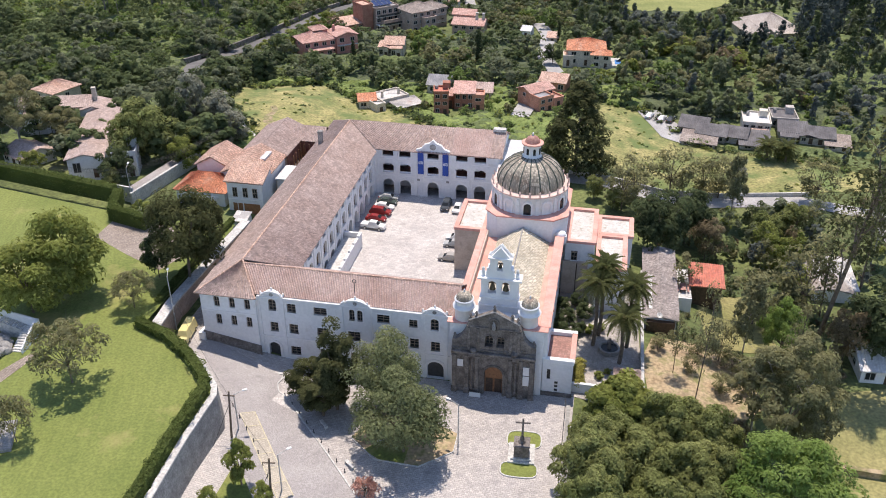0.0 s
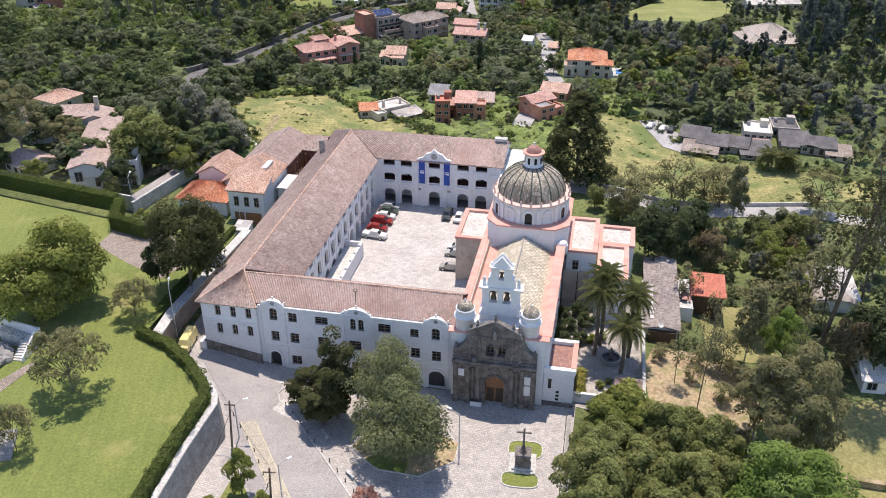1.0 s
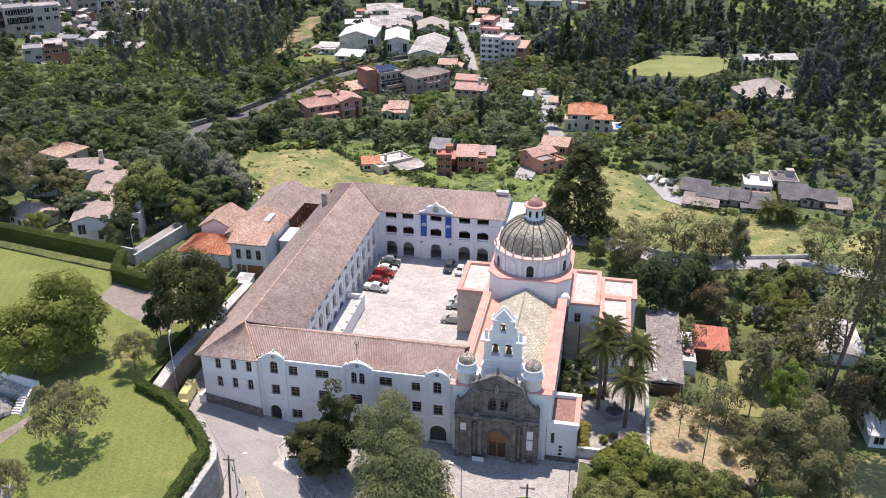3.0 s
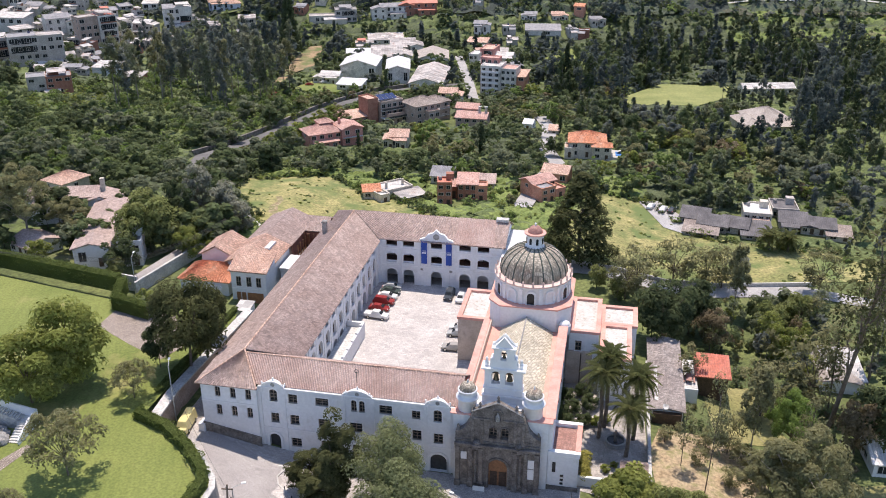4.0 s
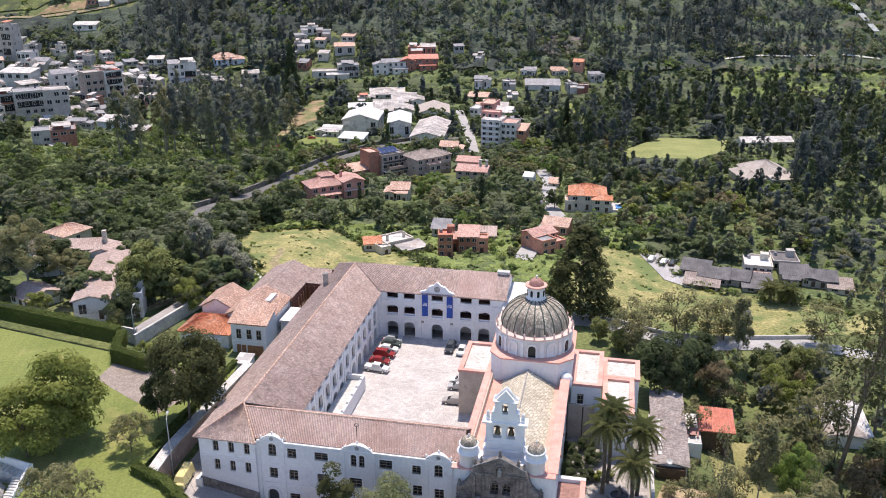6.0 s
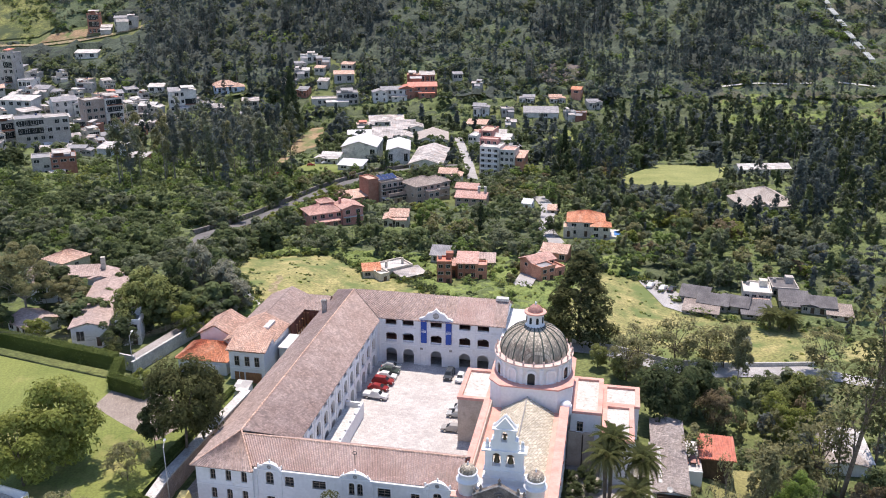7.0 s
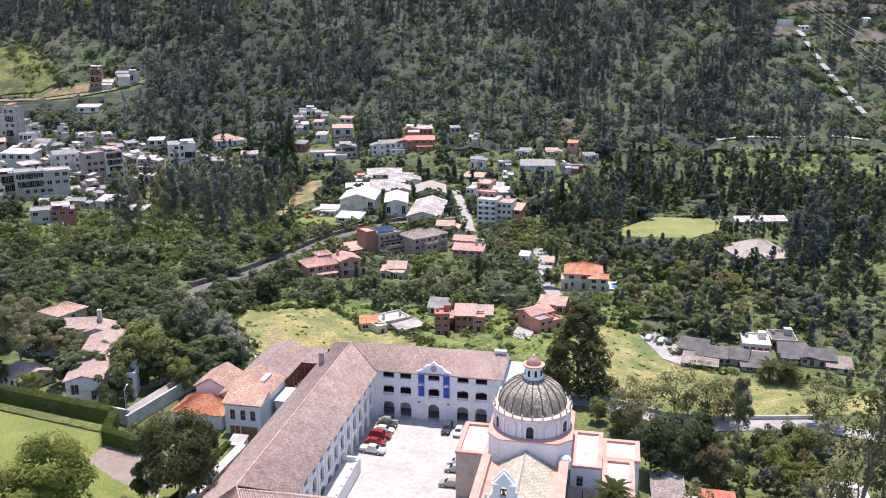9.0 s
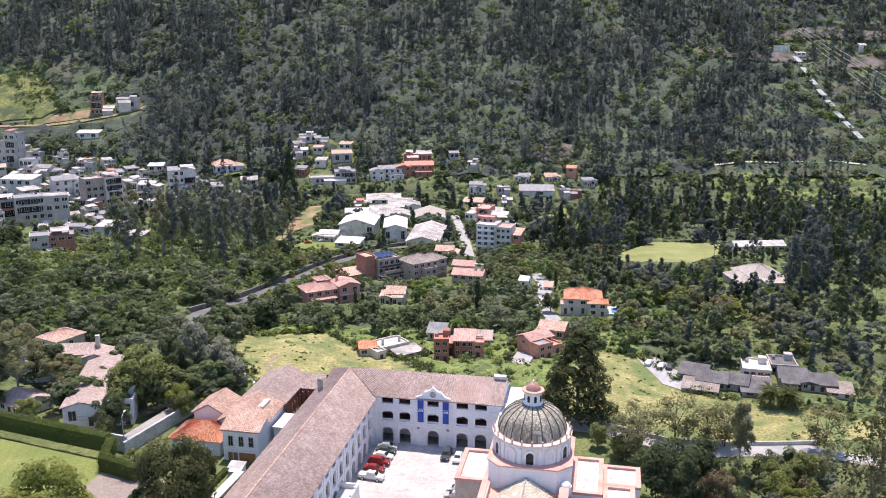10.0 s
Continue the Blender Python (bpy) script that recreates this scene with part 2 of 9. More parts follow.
def part(name, mesh_bm, mat, parent, label="", smooth=False):
    """One mesh object under a thing or a part."""
    return bare(name, mesh_bm, mat, parent, label, smooth)


def thing(name, m, label, category, group="", kind=""):
    ob = new(name)
    ob.matrix_world = m
    return tagged(ob, label, category, group, kind)


def box(bm, x0, x1, y0, y1, z0, z1, bevel=0.0):
    r = bmesh.ops.create_cube(bm, size=1, matrix=Matrix.Translation(((x0 + x1) / 2, (y0 + y1) / 2, (z0 + z1) / 2)) @ Matrix.Diagonal((abs(x1 - x0), abs(y1 - y0), abs(z1 - z0), 1)))
    if bevel:
        edges = list({e for v in r["verts"] for e in v.link_edges})
        bmesh.ops.bevel(bm, geom=edges, offset=bevel, segments=1, affect="EDGES")
    return bm


def one_box(x0, x1, y0, y1, z0, z1, bevel=0.0):
    return box(bmesh.new(), x0, x1, y0, y1, z0, z1, bevel)


def lathe(bm, profile, segments=24, at=(0, 0, 0), start=0.0, sweep=360.0):
    """A turned shape from (radius, height) pairs."""
    rings = []
    full = abs(sweep - 360) < 1e-6
    steps = segments if full else segments + 1
    for r, z in profile:
        if r < 1e-4:
            rings.append([bm.verts.new((at[0], at[1], at[2] + z))])
        else:
            rings.append([bm.verts.new((at[0] + r * math.cos(radians(start + sweep * i / segments)), at[1] + r * math.sin(radians(start + sweep * i / segments)), at[2] + z)) for i in range(steps)])
    for a, b in zip(rings, rings[1:]):
        for i in range(segments):
            j = (i + 1) % steps
            if len(a) == 1 and len(b) == 1:
                continue
            if len(a) == 1:
                bm.faces.new((a[0], b[j], b[i])[::-1])
            elif len(b) == 1:
                bm.faces.new((a[i], a[j], b[0]))
            else:
                bm.faces.new((a[i], a[j], b[j], b[i]))
    return bm


def tube(bm, a, b, ra, rb, sides=6):
    """A tapered stick from a to b."""
    a, b = Vector(a), Vector(b)
    q = (b - a).to_track_quat("Z", "Y")
    lo = [bm.verts.new(a + q @ Vector((ra * math.cos(6.2832 * i / sides), ra * math.sin(6.2832 * i / sides), 0))) for i in range(sides)]
    hi = [bm.verts.new(b + q @ Vector((rb * math.cos(6.2832 * i / sides), rb * math.sin(6.2832 * i / sides), 0))) for i in range(sides)]
    for i in range(sides):
        bm.faces.new((lo[i], lo[(i + 1) % sides], hi[(i + 1) % sides], hi[i]))
    bm.faces.new(hi)
    bm.faces.new(lo[::-1])
    return bm


def opening(x, z, w, h, arch=0.0, steps=8):
    """The outline of an opening with its foot at (x, z); arch is the rise of its head."""
    pts = [(x - w / 2, z), (x + w / 2, z)]
    if arch <= 0:
        return pts + [(x + w / 2, z + h), (x - w / 2, z + h)]
    spring = z + h - arch
    pts += [(x + w / 2 * math.cos(math.pi * i / steps), spring + arch * math.sin(math.pi * i / steps)) for i in range(steps + 1)]
    return pts


def pierced(outline, holes, thick):
    """A wall slab in the x-z plane, front at y = 0, back at y = thick, with openings right through it."""
    bm = bmesh.new()
    edges = []
    for loop in [outline] + holes:
        vs = [bm.verts.new((p[0], 0, p[1])) for p in loop]
        edges += [bm.edges.new((vs[i], vs[(i + 1) % len(vs)])) for i in range(len(vs))]
    bmesh.ops.triangle_fill(bm, use_beauty=True, use_dissolve=False, edges=edges)
    r = bmesh.ops.extrude_face_region(bm, geom=list(bm.faces))
    bmesh.ops.translate(bm, vec=(0, thick, 0), verts=[g for g in r["geom"] if isinstance(g, bmesh.types.BMVert)])
    bmesh.ops.recalc_face_normals(bm, faces=list(bm.faces))
    return bm


def shifted(bm, m):
    bmesh.ops.transform(bm, matrix=m, verts=list(bm.verts))
    return bm


def prism(bm, outline, z0, z1):
    """An upright slab over a plan outline."""
    lo = [bm.verts.new((p[0], p[1], z0)) for p in outline]
    hi = [bm.verts.new((p[0], p[1], z1)) for p in outline]
    n = len(lo)
    for i in range(n):
        bm.faces.new((lo[i], lo[(i + 1) % n], hi[(i + 1) % n], hi[i]))
    bm.faces.new(hi)
    bm.faces.new(lo[::-1])
    bmesh.ops.recalc_face_normals(bm, faces=list(bm.faces))
    return bm


def slab(bm, corners, thick):
    """A flat plate through its corner points, thick downwards."""
    top = [bm.verts.new(c) for c in corners]
    low = [bm.verts.new(Vector(c) - Vector((0, 0, thick))) for c in corners]
    n = len(top)
    bm.faces.new(top)
    bm.faces.new(low[::-1])
    for i in range(n):
        bm.faces.new((top[(i + 1) % n], top[i], low[i], low[(i + 1) % n]))
    return bm


def tiled(bm, a, b, c, d, pitch=0.42, rise=0.15, thick=0.18):
    """A roof plane from eave a-b up to ridge d-c, its barrel tiles as ridges that run down the slope."""
    a, b, c, d = (Vector(p) for p in (a, b, c, d))
    normal = (b - a).cross(d - a).normalized()
    n = max(2, int(max((b - a).length, (c - d).length) / pitch) * 2)
    rows = 8
    grid = []
    for i in range(n + 1):
        up = normal * (rise * (i % 2))
        lo, hi = a.lerp(b, i / n), d.lerp(c, i / n)
        grid.append([bm.verts.new(lo.lerp(hi, k / rows) + up + Vector((0, 0, 0.05 * noise.noise(lo.lerp(hi, k / rows) * 0.35)))) for k in range(rows + 1)])
    for i in range(n):
        for k in range(rows):
            bm.faces.new((grid[i][k], grid[i + 1][k], grid[i + 1][k + 1], grid[i][k + 1]))
    low = [bm.verts.new(p - normal * thick) for p in (a, b, c, d)]
    bm.faces.new(low[::-1])
    bm.faces.new([bm.verts.new(p) for p in (a, b)] + [low[1], low[0]])
    return bm


def ease(a, b, x):
    """0 before a, 1 past b, smooth between."""
    t = min(1.0, max(0.0, (x - a) / (b - a)))
    return t * t * (3 - 2 * t)


def lawn_edge(y):
    """x of the edge of the raised west lawn."""
    return float(np.interp(y, [60, 75, 97, 104, 110, 114, 150, 175, 200], [-44, -38.5, -31.5, -35, -40.5, -44.5, -37.5, -36, -36]))


def height(x, y):
    """The lie of the land: the yard's shelf, the lawn to the west, the drop to the east, the valley and the far slope."""
    far = float(np.interp(y, [-3000, 180, 230, 300, 400, 500, 560, 600, 660, 720, 1300, 1900, 4000],
                          [0, 0, -2, -7, -16, -25, -29, -28, -8, 16, 340, 430, 430]))
    ramp = 3.4 * ease(-20, -44, x) * (1 - ease(200, 300, y)) + 2.0 * ease(112, 150, y) * ease(-27, -40, x) * (1 - ease(200, 300, y))
    lawn = 8.0 * ease(lawn_edge(y) - 1.5, lawn_edge(y) - 4.0, x) * (1 - ease(146, 152, y))
    z = max(far + ramp, lawn) if y < 152 else far + ramp
    z -= 6.0 * ease(19.5, 23.5, x) * (1 - ease(98, 106, y))
    z -= 5.0 * ease(34, 60, x) * ease(98, 106, y) * (1 - ease(170, 300, y))
    z += 0.05 * max(0.0, -x - 90) * ease(150, 260, y) * (1 - ease(500, 700, y))
    rough = ease(190, 300, y) + ease(60, 110, x)
    z += rough * 1.2 * noise.noise(Vector((x / 45, y / 45, 0.3)))
    z += ease(820, 1000, y) * 18 * noise.noise(Vector((x / 160, y / 160, 4.1)))
    return z


def spaced(stops):
    out = [stops[0][0]]
    for (a, step), (b, _) in zip(stops, stops[1:]):
        n = max(1, round((b - a) / step))
        out += [a + (b - a) * (i + 1) / n for i in range(n)]
    return out


GX = spaced([(-3000, 250), (-700, 14), (-120, 2), (140, 14), (700, 250), (3000, 0)])
GY = spaced([(-1500, 250), (0, 20), (60, 2), (260, 6), (420, 12), (1300, 100), (3500, 0)])
verts = [(x, y, height(x, y)) for y in GY for x in GX]
nx = len(GX)
faces = [(j * nx + i, j * nx + i + 1, (j + 1) * nx + i + 1, (j + 1) * nx + i) for j in range(len(GY) - 1) for i in range(nx - 1)]
me = bpy.data.meshes.new("ground")
me.from_pydata(verts, [], faces)
me.materials.append(GROUND)
me.polygons.foreach_set("use_smooth", [True] * len(me.polygons))
tagged(new("ground", me), "rough green valley ground rising to wooded slopes", "ground", kind="structure")


OPEN_PATCHES, HOUSE_PLOTS, MEADOW_PATCHES = [], [], []


def inside(poly, x, y):
    hit = False
    j = len(poly) - 1
    for i in range(len(poly)):
        (xi, yi), (xj, yj) = poly[i], poly[j]
        if (yi > y) != (yj > y) and x < (xj - xi) * (y - yi) / (yj - yi) + xi:
            hit = not hit
        j = i
    return hit


def draped(name, outline, mat, label, category, lift=0.06, step=2.0, flat=None, kind="structure"):
    """A patch of surface laid over the land inside a plan outline."""
    bm = bmesh.new()
    bm.faces.new([bm.verts.new((x, y, 0)) for x, y in outline])
    xs, ys = [p[0] for p in outline], [p[1] for p in outline]
    for axis, lo, hi in ((0, min(xs), max(xs)), (1, min(ys), max(ys))):
        k = math.ceil(lo / step) * step
        while k < hi:
            co, no = [0, 0, 0], [0, 0, 0]
            co[axis], no[axis] = k, 1
            bmesh.ops.bisect_plane(bm, geom=list(bm.faces) + list(bm.edges) + list(bm.verts), plane_co=co, plane_no=no)
            k += step
    bmesh.ops.triangulate(bm, faces=list(bm.faces))
    for v in bm.verts:
        v.co.z = (height(v.co.x, v.co.y) if flat is None else flat) + lift
    bmesh.ops.recalc_face_normals(bm, faces=list(bm.faces))
    if sum(f.normal.z for f in bm.faces) < 0:
        bmesh.ops.reverse_faces(bm, faces=list(bm.faces))
    OPEN_PATCHES.append(outline)
    if mat is MEADOW:
        MEADOW_PATCHES.append(outline)
    ob = bare(name, bm, mat, smooth=True)
    return tagged(ob, label, category, kind=kind)


def strip(points, width):
    """The plan outline of a way of that width along points."""
    left, right = [], []
    for i, p in enumerate(points):
        a, b = Vector(points[max(0, i - 1)]), Vector(points[min(len(points) - 1, i + 1)])
        d = (b - a).normalized()
        n = Vector((-d.y, d.x)) * width / 2
        left.append((p[0] + n.x, p[1] + n.y))
        right.append((p[0] - n.x, p[1] - n.y))
    return left + right[::-1]


# forecourt and the road that climbs past the west end
draped("pavement", [(-40.5, 60), (-36.6, 78), (-33, 97.2), (-35.6, 104.4), (-41, 110.8), (-45, 114.8), (-42.5, 124), (-37, 151), (-33, 151), (-38, 118), (1, 110), (20.5, 106), (18.5, 96), (14.6, 60)], COBBLE, "grey cobbled forecourt and sloping road in sunlight", "pavement")
draped("road", [(-25.3, 110.5), (-26.2, 108.6), (-25.7, 106.8), (-24.2, 105.3), (-20.2, 99.1), (-16.6, 93.4), (-12.3, 86.2), (-10.5, 83.2), (-24.7, 82.9), (-28.9, 92.8), (-33.6, 104.1), (-38.8, 113.5), (-38.6, 117.6)], ROAD_SETTS, "smooth grey sett road climbing past the forecourt", "road", lift=0.09)
draped("court_floor", [(-28, 119), (-15, 175), (12, 170), (0, 112)], COURT, "pale stone-paved inner court in full sun", "court", flat=2.0)
# west lawn on its shelf
draped("lawn", [(-36.4, 70), (-36.2, 77.6), (-32.8, 97.9), (-36.5, 104.8), (-41.6, 110.1), (-48, 113.6), (-46.0, 123.5), (-41.4, 140.5), (-40.2, 148), (-62, 152), (-95, 165), (-130, 178), (-130, 60), (-40, 60)], LAWN, "bright mown lawn with pale mowing stripes", "lawn", flat=8.0, step=6)
draped("garden_path", [(-64, 151), (-65.5, 143), (-57, 136), (-50, 131), (-47, 136), (-52, 147)], PEBBLE, "pale cobbled garden path on the lawn", "path", flat=8.0, lift=0.1, step=6)
draped("meadow", [(-44, 197), (-54, 218), (-63, 240), (-61, 250), (-37, 256), (-18, 240), (-2, 222), (4, 203), (-20, 192)], MEADOW, "sloping yellow-green meadow behind the long wing", "meadow", lift=0.15)
draped("meadow", [(26, 186), (30, 215), (42, 250), (60, 240), (70, 215), (100, 205), (115, 190), (60, 186)], MEADOW, "sloping dry grass above the road", "meadow", lift=0.15)
draped("meadow", [(82, 386), (84, 410), (114, 456), (146, 444), (134, 410), (112, 380)], FIELD, "small pale green sports meadow among the trees", "meadow", lift=0.8, step=6)
draped("lawn", [(55, 88), (57, 98), (59, 108), (66, 113), (90, 116), (110, 100), (90, 70), (58, 76)], DRY_LAWN, "dry yellow-green lawn beside the trees", "lawn", lift=0.1)
draped("earth_yard", [(32, 104), (33, 116), (36, 122), (50, 122), (52, 108), (46, 103)], SAND, "bare sandy yard with dry grass", "yard", lift=0.1)
draped("lawn", [(46, 122), (48, 140), (58, 142), (60, 124)], DRY_LAWN, "dry lawn in front of the red-roofed shed", "lawn", lift=0.1)
draped("garden_paving", [(18, 107), (20, 124), (22, 138), (36, 136), (34, 124), (31.5, 108), (26, 104)], GARDEN_PAVING, "worn grey garden paving with palms", "pavement", lift=0.1)
draped("road", strip([(26, 187), (42, 182.5), (64, 182.5), (84, 183.5), (100, 176), (98, 160), (92, 148)], 5.5), ASPHALT, "pale grey road behind the church", "road", lift=0.2)
draped("road", strip([(-86, 262), (-83, 276), (-84, 286), (-75, 307), (-69, 329), (-62, 353), (-54, 382), (-44, 405), (-32, 430), (-10, 448), (10, 456)], 5.5), ROAD_SHADED, "grey valley road between trees", "road", lift=0.5, step=6)
draped("garden_path", strip([(-81, 276), (-69, 246), (-56, 218), (-45, 197)], 0.9), CONCRETE, "pale trodden path beside the meadow", "path", lift=0.3, step=6)
draped("road", strip([(21, 228), (29, 256), (37.5, 281), (36.1, 302), (40.8, 333), (40, 362)], 5.5), ASPHALT, "narrow pale lane between houses", "road", lift=0.4, step=6)
draped("road", strip([(13, 410), (12, 470), (9.8, 527), (7.8, 565)], 5), ASPHALT, "pale lane beside the factory halls", "road", lift=0.6, step=6)
draped("road", strip([(-400, 716), (-364, 717), (-329.5, 718), (-296.6, 724), (-273, 732), (-252, 742)], 3), TRACK, "pale road cut into the slope", "road", lift=1.0, step=6)
draped("meadow", [(-440, 726), (-366, 724.5), (-334, 728), (-325, 738), (-334, 752), (-350, 776), (-374, 792), (-395, 786), (-420, 800), (-450, 790)], HILL_GRASS, "bright yellow-green grass on the high slope", "meadow", lift=1.0, step=6)
draped("earth_bank", [(-331, 720.5), (-297, 726.5), (-276, 734), (-279, 739), (-300, 737), (-324, 731)], EARTH_CUT, "bare brown bank above the slope road", "earth", lift=1.0, step=6)
draped("road", strip([(214, 603), (225, 601.5), (252, 599), (281, 594.5), (300, 592)], 1.2), TRACK, "faint pale track between terraces", "road", lift=1.0, step=6)
draped("road", strip([(205, 655), (244, 661), (289, 665), (345, 652)], 1.8), CONCRETE, "pale road along the foot of the slope", "road", lift=1.0, step=6)
draped("earth_cut", [(-93, 458), (-90, 462), (-88, 505), (-80, 530), (-82, 570), (-84, 600), (-93, 596), (-96, 560), (-95, 500)], EARTH_CUT, "bare ochre earth cutting on the slope", "earth", lift=0.7, step=6)
draped("lawn", [(-80, 436), (-52, 428), (-44, 468), (-60, 476), (-74, 470)], LAWN, "small mown lawn before the factory", "lawn", lift=0.7, step=6)
draped("parking_place", [(57, 242), (63, 242), (68, 226), (66, 216), (60, 222)], ASPHALT, "small grey parking place by the lane", "pavement", lift=0.3)
draped("earth_track", [(-38, 204), (-42, 204), (-44, 208), (-46.5, 211), (-47.2, 216.5), (-45.8, 221), (-47.4, 226), (-45.9, 227), (-44.4, 221.6), (-45, 216.4), (-44.2, 212), (-42.4, 209.6), (-40.8, 206.6)], TRACK, "trodden earth track in the meadow", "path", lift=0.2)
draped("meadow", [(70, 500), (60, 560), (84, 590), (92, 560), (86, 510)], LAWN, "steep green grass slope", "meadow", lift=0.7, step=6)
draped("cliff", [(70, 663), (74, 684), (88, 690), (104, 684), (103, 663), (87, 660)], BRICK_EARTH, "bare reddish earth cliff in a ravine", "earth", lift=1.5, step=6)
draped("hillside_cut", [(303, 849), (360, 858), (421, 851), (415, 836), (354, 841), (299, 834)], BRICK_EARTH, "bare brown terrace cut on the mountainside", "earth", lift=2.0, step=10)
draped("hillside_cut", [(236, 825), (319, 816), (347, 822), (342, 808), (309, 801), (233, 815)], BRICK_EARTH, "bare brown terrace cut on the mountainside", "earth", lift=2.0, step=10)
draped("hillside_cut", [(361, 816), (404, 811), (396, 793), (363, 796)], BRICK_EARTH, "bare brown terrace cut on the mountainside", "earth", lift=2.0, step=10)


BASE = pose(1.4, 107.9, 0, 0, 0, -11)  # u east along the front, v north along the nave


def local(u, v):
    p = BASE @ Vector((u, v, 0))
    return p.x, p.y


def window(parent, m, x, z, w, h, arch=0.0, bars=(1, 2), back=0.22, wood=WINDOW_WOOD, sill=True):
    """A window set into an opening: frame and glazing bars, pane, sill."""
    t = 0.09
    nx, nz = bars[0] + 1, bars[1] + 1
    wx, hz = w - 2 * t, h - 2 * t - arch * 0.55
    holes = []
    for i in range(nx):
        for k in range(nz):
            a0, a1 = x - wx / 2 + wx * i / nx + (0.04 if i else 0), x - wx / 2 + wx * (i + 1) / nx - (0.04 if i < nx - 1 else 0)
            b0, b1 = z + t + hz * k / nz + (0.03 if k else 0), z + t + hz * (k + 1) / nz - (0.03 if k < nz - 1 else 0)
            holes.append([(a0, b0), (a1, b0), (a1, b1), (a0, b1)])
    f = shifted(pierced(opening(x, z, w, h, arch), holes, 0.08), pose(0, back, 0))
    ob = part("window", shifted(f, m), wood, parent)
    part("pane", shifted(one_box(x - w / 2, x + w / 2, back + 0.1, back + 0.14, z, z + h), m), GLASS, ob)
    if sill:
        part("sill", shifted(one_box(x - w / 2 - 0.14, x + w / 2 + 0.14, -0.1, 0.2, z - 0.12, z), m), WHITE_TRIM, ob)
    return ob


def surround(parent, m, x, z, w, h, arch=0.0, band=0.2, proud=0.06, mat=None):
    """A raised border round an opening."""
    outer = opening(x, z, w + 2 * band, h + band, arch * (1 + 2 * band / w) if arch else 0)
    bm = pierced(outer, [opening(x, z + 0.002, w, h, arch)], proud)
    return part("window_surround", shifted(bm, m @ pose(0, -proud, 0)), mat or WHITE_TRIM, parent)


# ---------------- south wing ----------------
south = thing("south_wing", BASE, "long whitewashed three-storey monastery front with a tiled roof", "building")
S = pose(0, 2.3, 0)
rows = [(-29.7, 9.8, 1.15, 2.0, 0.5), (-26.5, 9.8, 1.3, 1.5, 0), (-21.7, 9.9, 1.9, 1.3, 0), (-16.5, 9.6, 0.8, 1.9, 0.4), (-15.2, 9.6, 0.8, 1.9, 0.4), (-11.4, 9.8, 1.8, 1.4, 0), (-6.6, 9.6, 1.2, 1.3, 0), (-3.2, 9.4, 1.15, 2.0, 0.5),
        (-29.7, 5.8, 1.2, 1.6, 0), (-26.4, 5.8, 1.3, 1.6, 0), (-16.3, 5.7, 1.8, 1.6, 0), (-11.4, 5.8, 1.7, 1.5, 0), (-6.5, 5.7, 1.3, 1.6, 0), (-3.1, 5.5, 1.3, 1.6, 0), (-21.5, 5.8, 1.7, 1.5, 0),
        (-26.4, 1.5, 1.5, 1.5, 0), (-21.5, 1.6, 1.3, 1.5, 0), (-16.3, 1.6, 1.3, 1.5, 0), (-11.4, 1.6, 1.3, 1.5, 0), (-7.0, 1.6, 1.3, 1.5, 0)]
rows = [(x, z - 0.08, w * 1.14, h * 1.12, arch * 1.1) for x, z, w, h, arch in rows]
doors = [(-30.0, 0.15, 1.9, 3.4, 0.95), (-3.1, 0.1, 2.7, 3.3, 1.3)]
crest = [(-32.2, -1.5), (0.4, -1.5), (0.4, 12.2), (-0.9, 12.3)]
for c, w in ((-3.2, 1.9), (-15.9, 2.4), (-29.7, 1.9)):
    crest += [(c + w, 12.3), (c + w, 12.5), (c + w * 0.7, 12.65), (c + w * 0.5, 13.05), (c + w * 0.25, 13.3), (c, 13.45), (c - w * 0.25, 13.3), (c - w * 0.5, 13.05), (c - w * 0.7, 12.65), (c - w, 12.5), (c - w, 12.3)]
crest += [(-32.2, 12.3)]
part("wall", shifted(pierced(crest, [opening(*o) for o in rows + doors], 0.7), S), WHITEWASH, south)
for x, z, w, h, arch in rows:
    window(south, S, x, z, w, h, arch)
    surround(south, S, x, z, w, h, arch, 0.18)
for x, z, w, h, arch in doors:
    surround(south, S, x, z, w, h, arch, 0.4, 0.14)
    # no door leaf here: a near-black sheet imitates shade inside the open arch
    part("door", shifted(one_box(x - w / 2, x + w / 2, 0.5, 0.6, z, z + h), S), IRON, south, "dark sheet standing for the shade inside a round arch")
for x0, x1, z in ((-32.2, 0.3, 4.55), (-32.2, 0.3, 12.1)):
    part("string_course", shifted(one_box(x0, x1, -0.12, 0.0, z, z + 0.22), S), WHITE_TRIM, south)
for x in (-32.0, -28.0, -18.2, -13.6, -5.0, -1.4):
    part("pilaster", shifted(one_box(x - 0.28, x + 0.28, -0.14, 0.0, -1, 12.1), S), WHITEWASH, south)
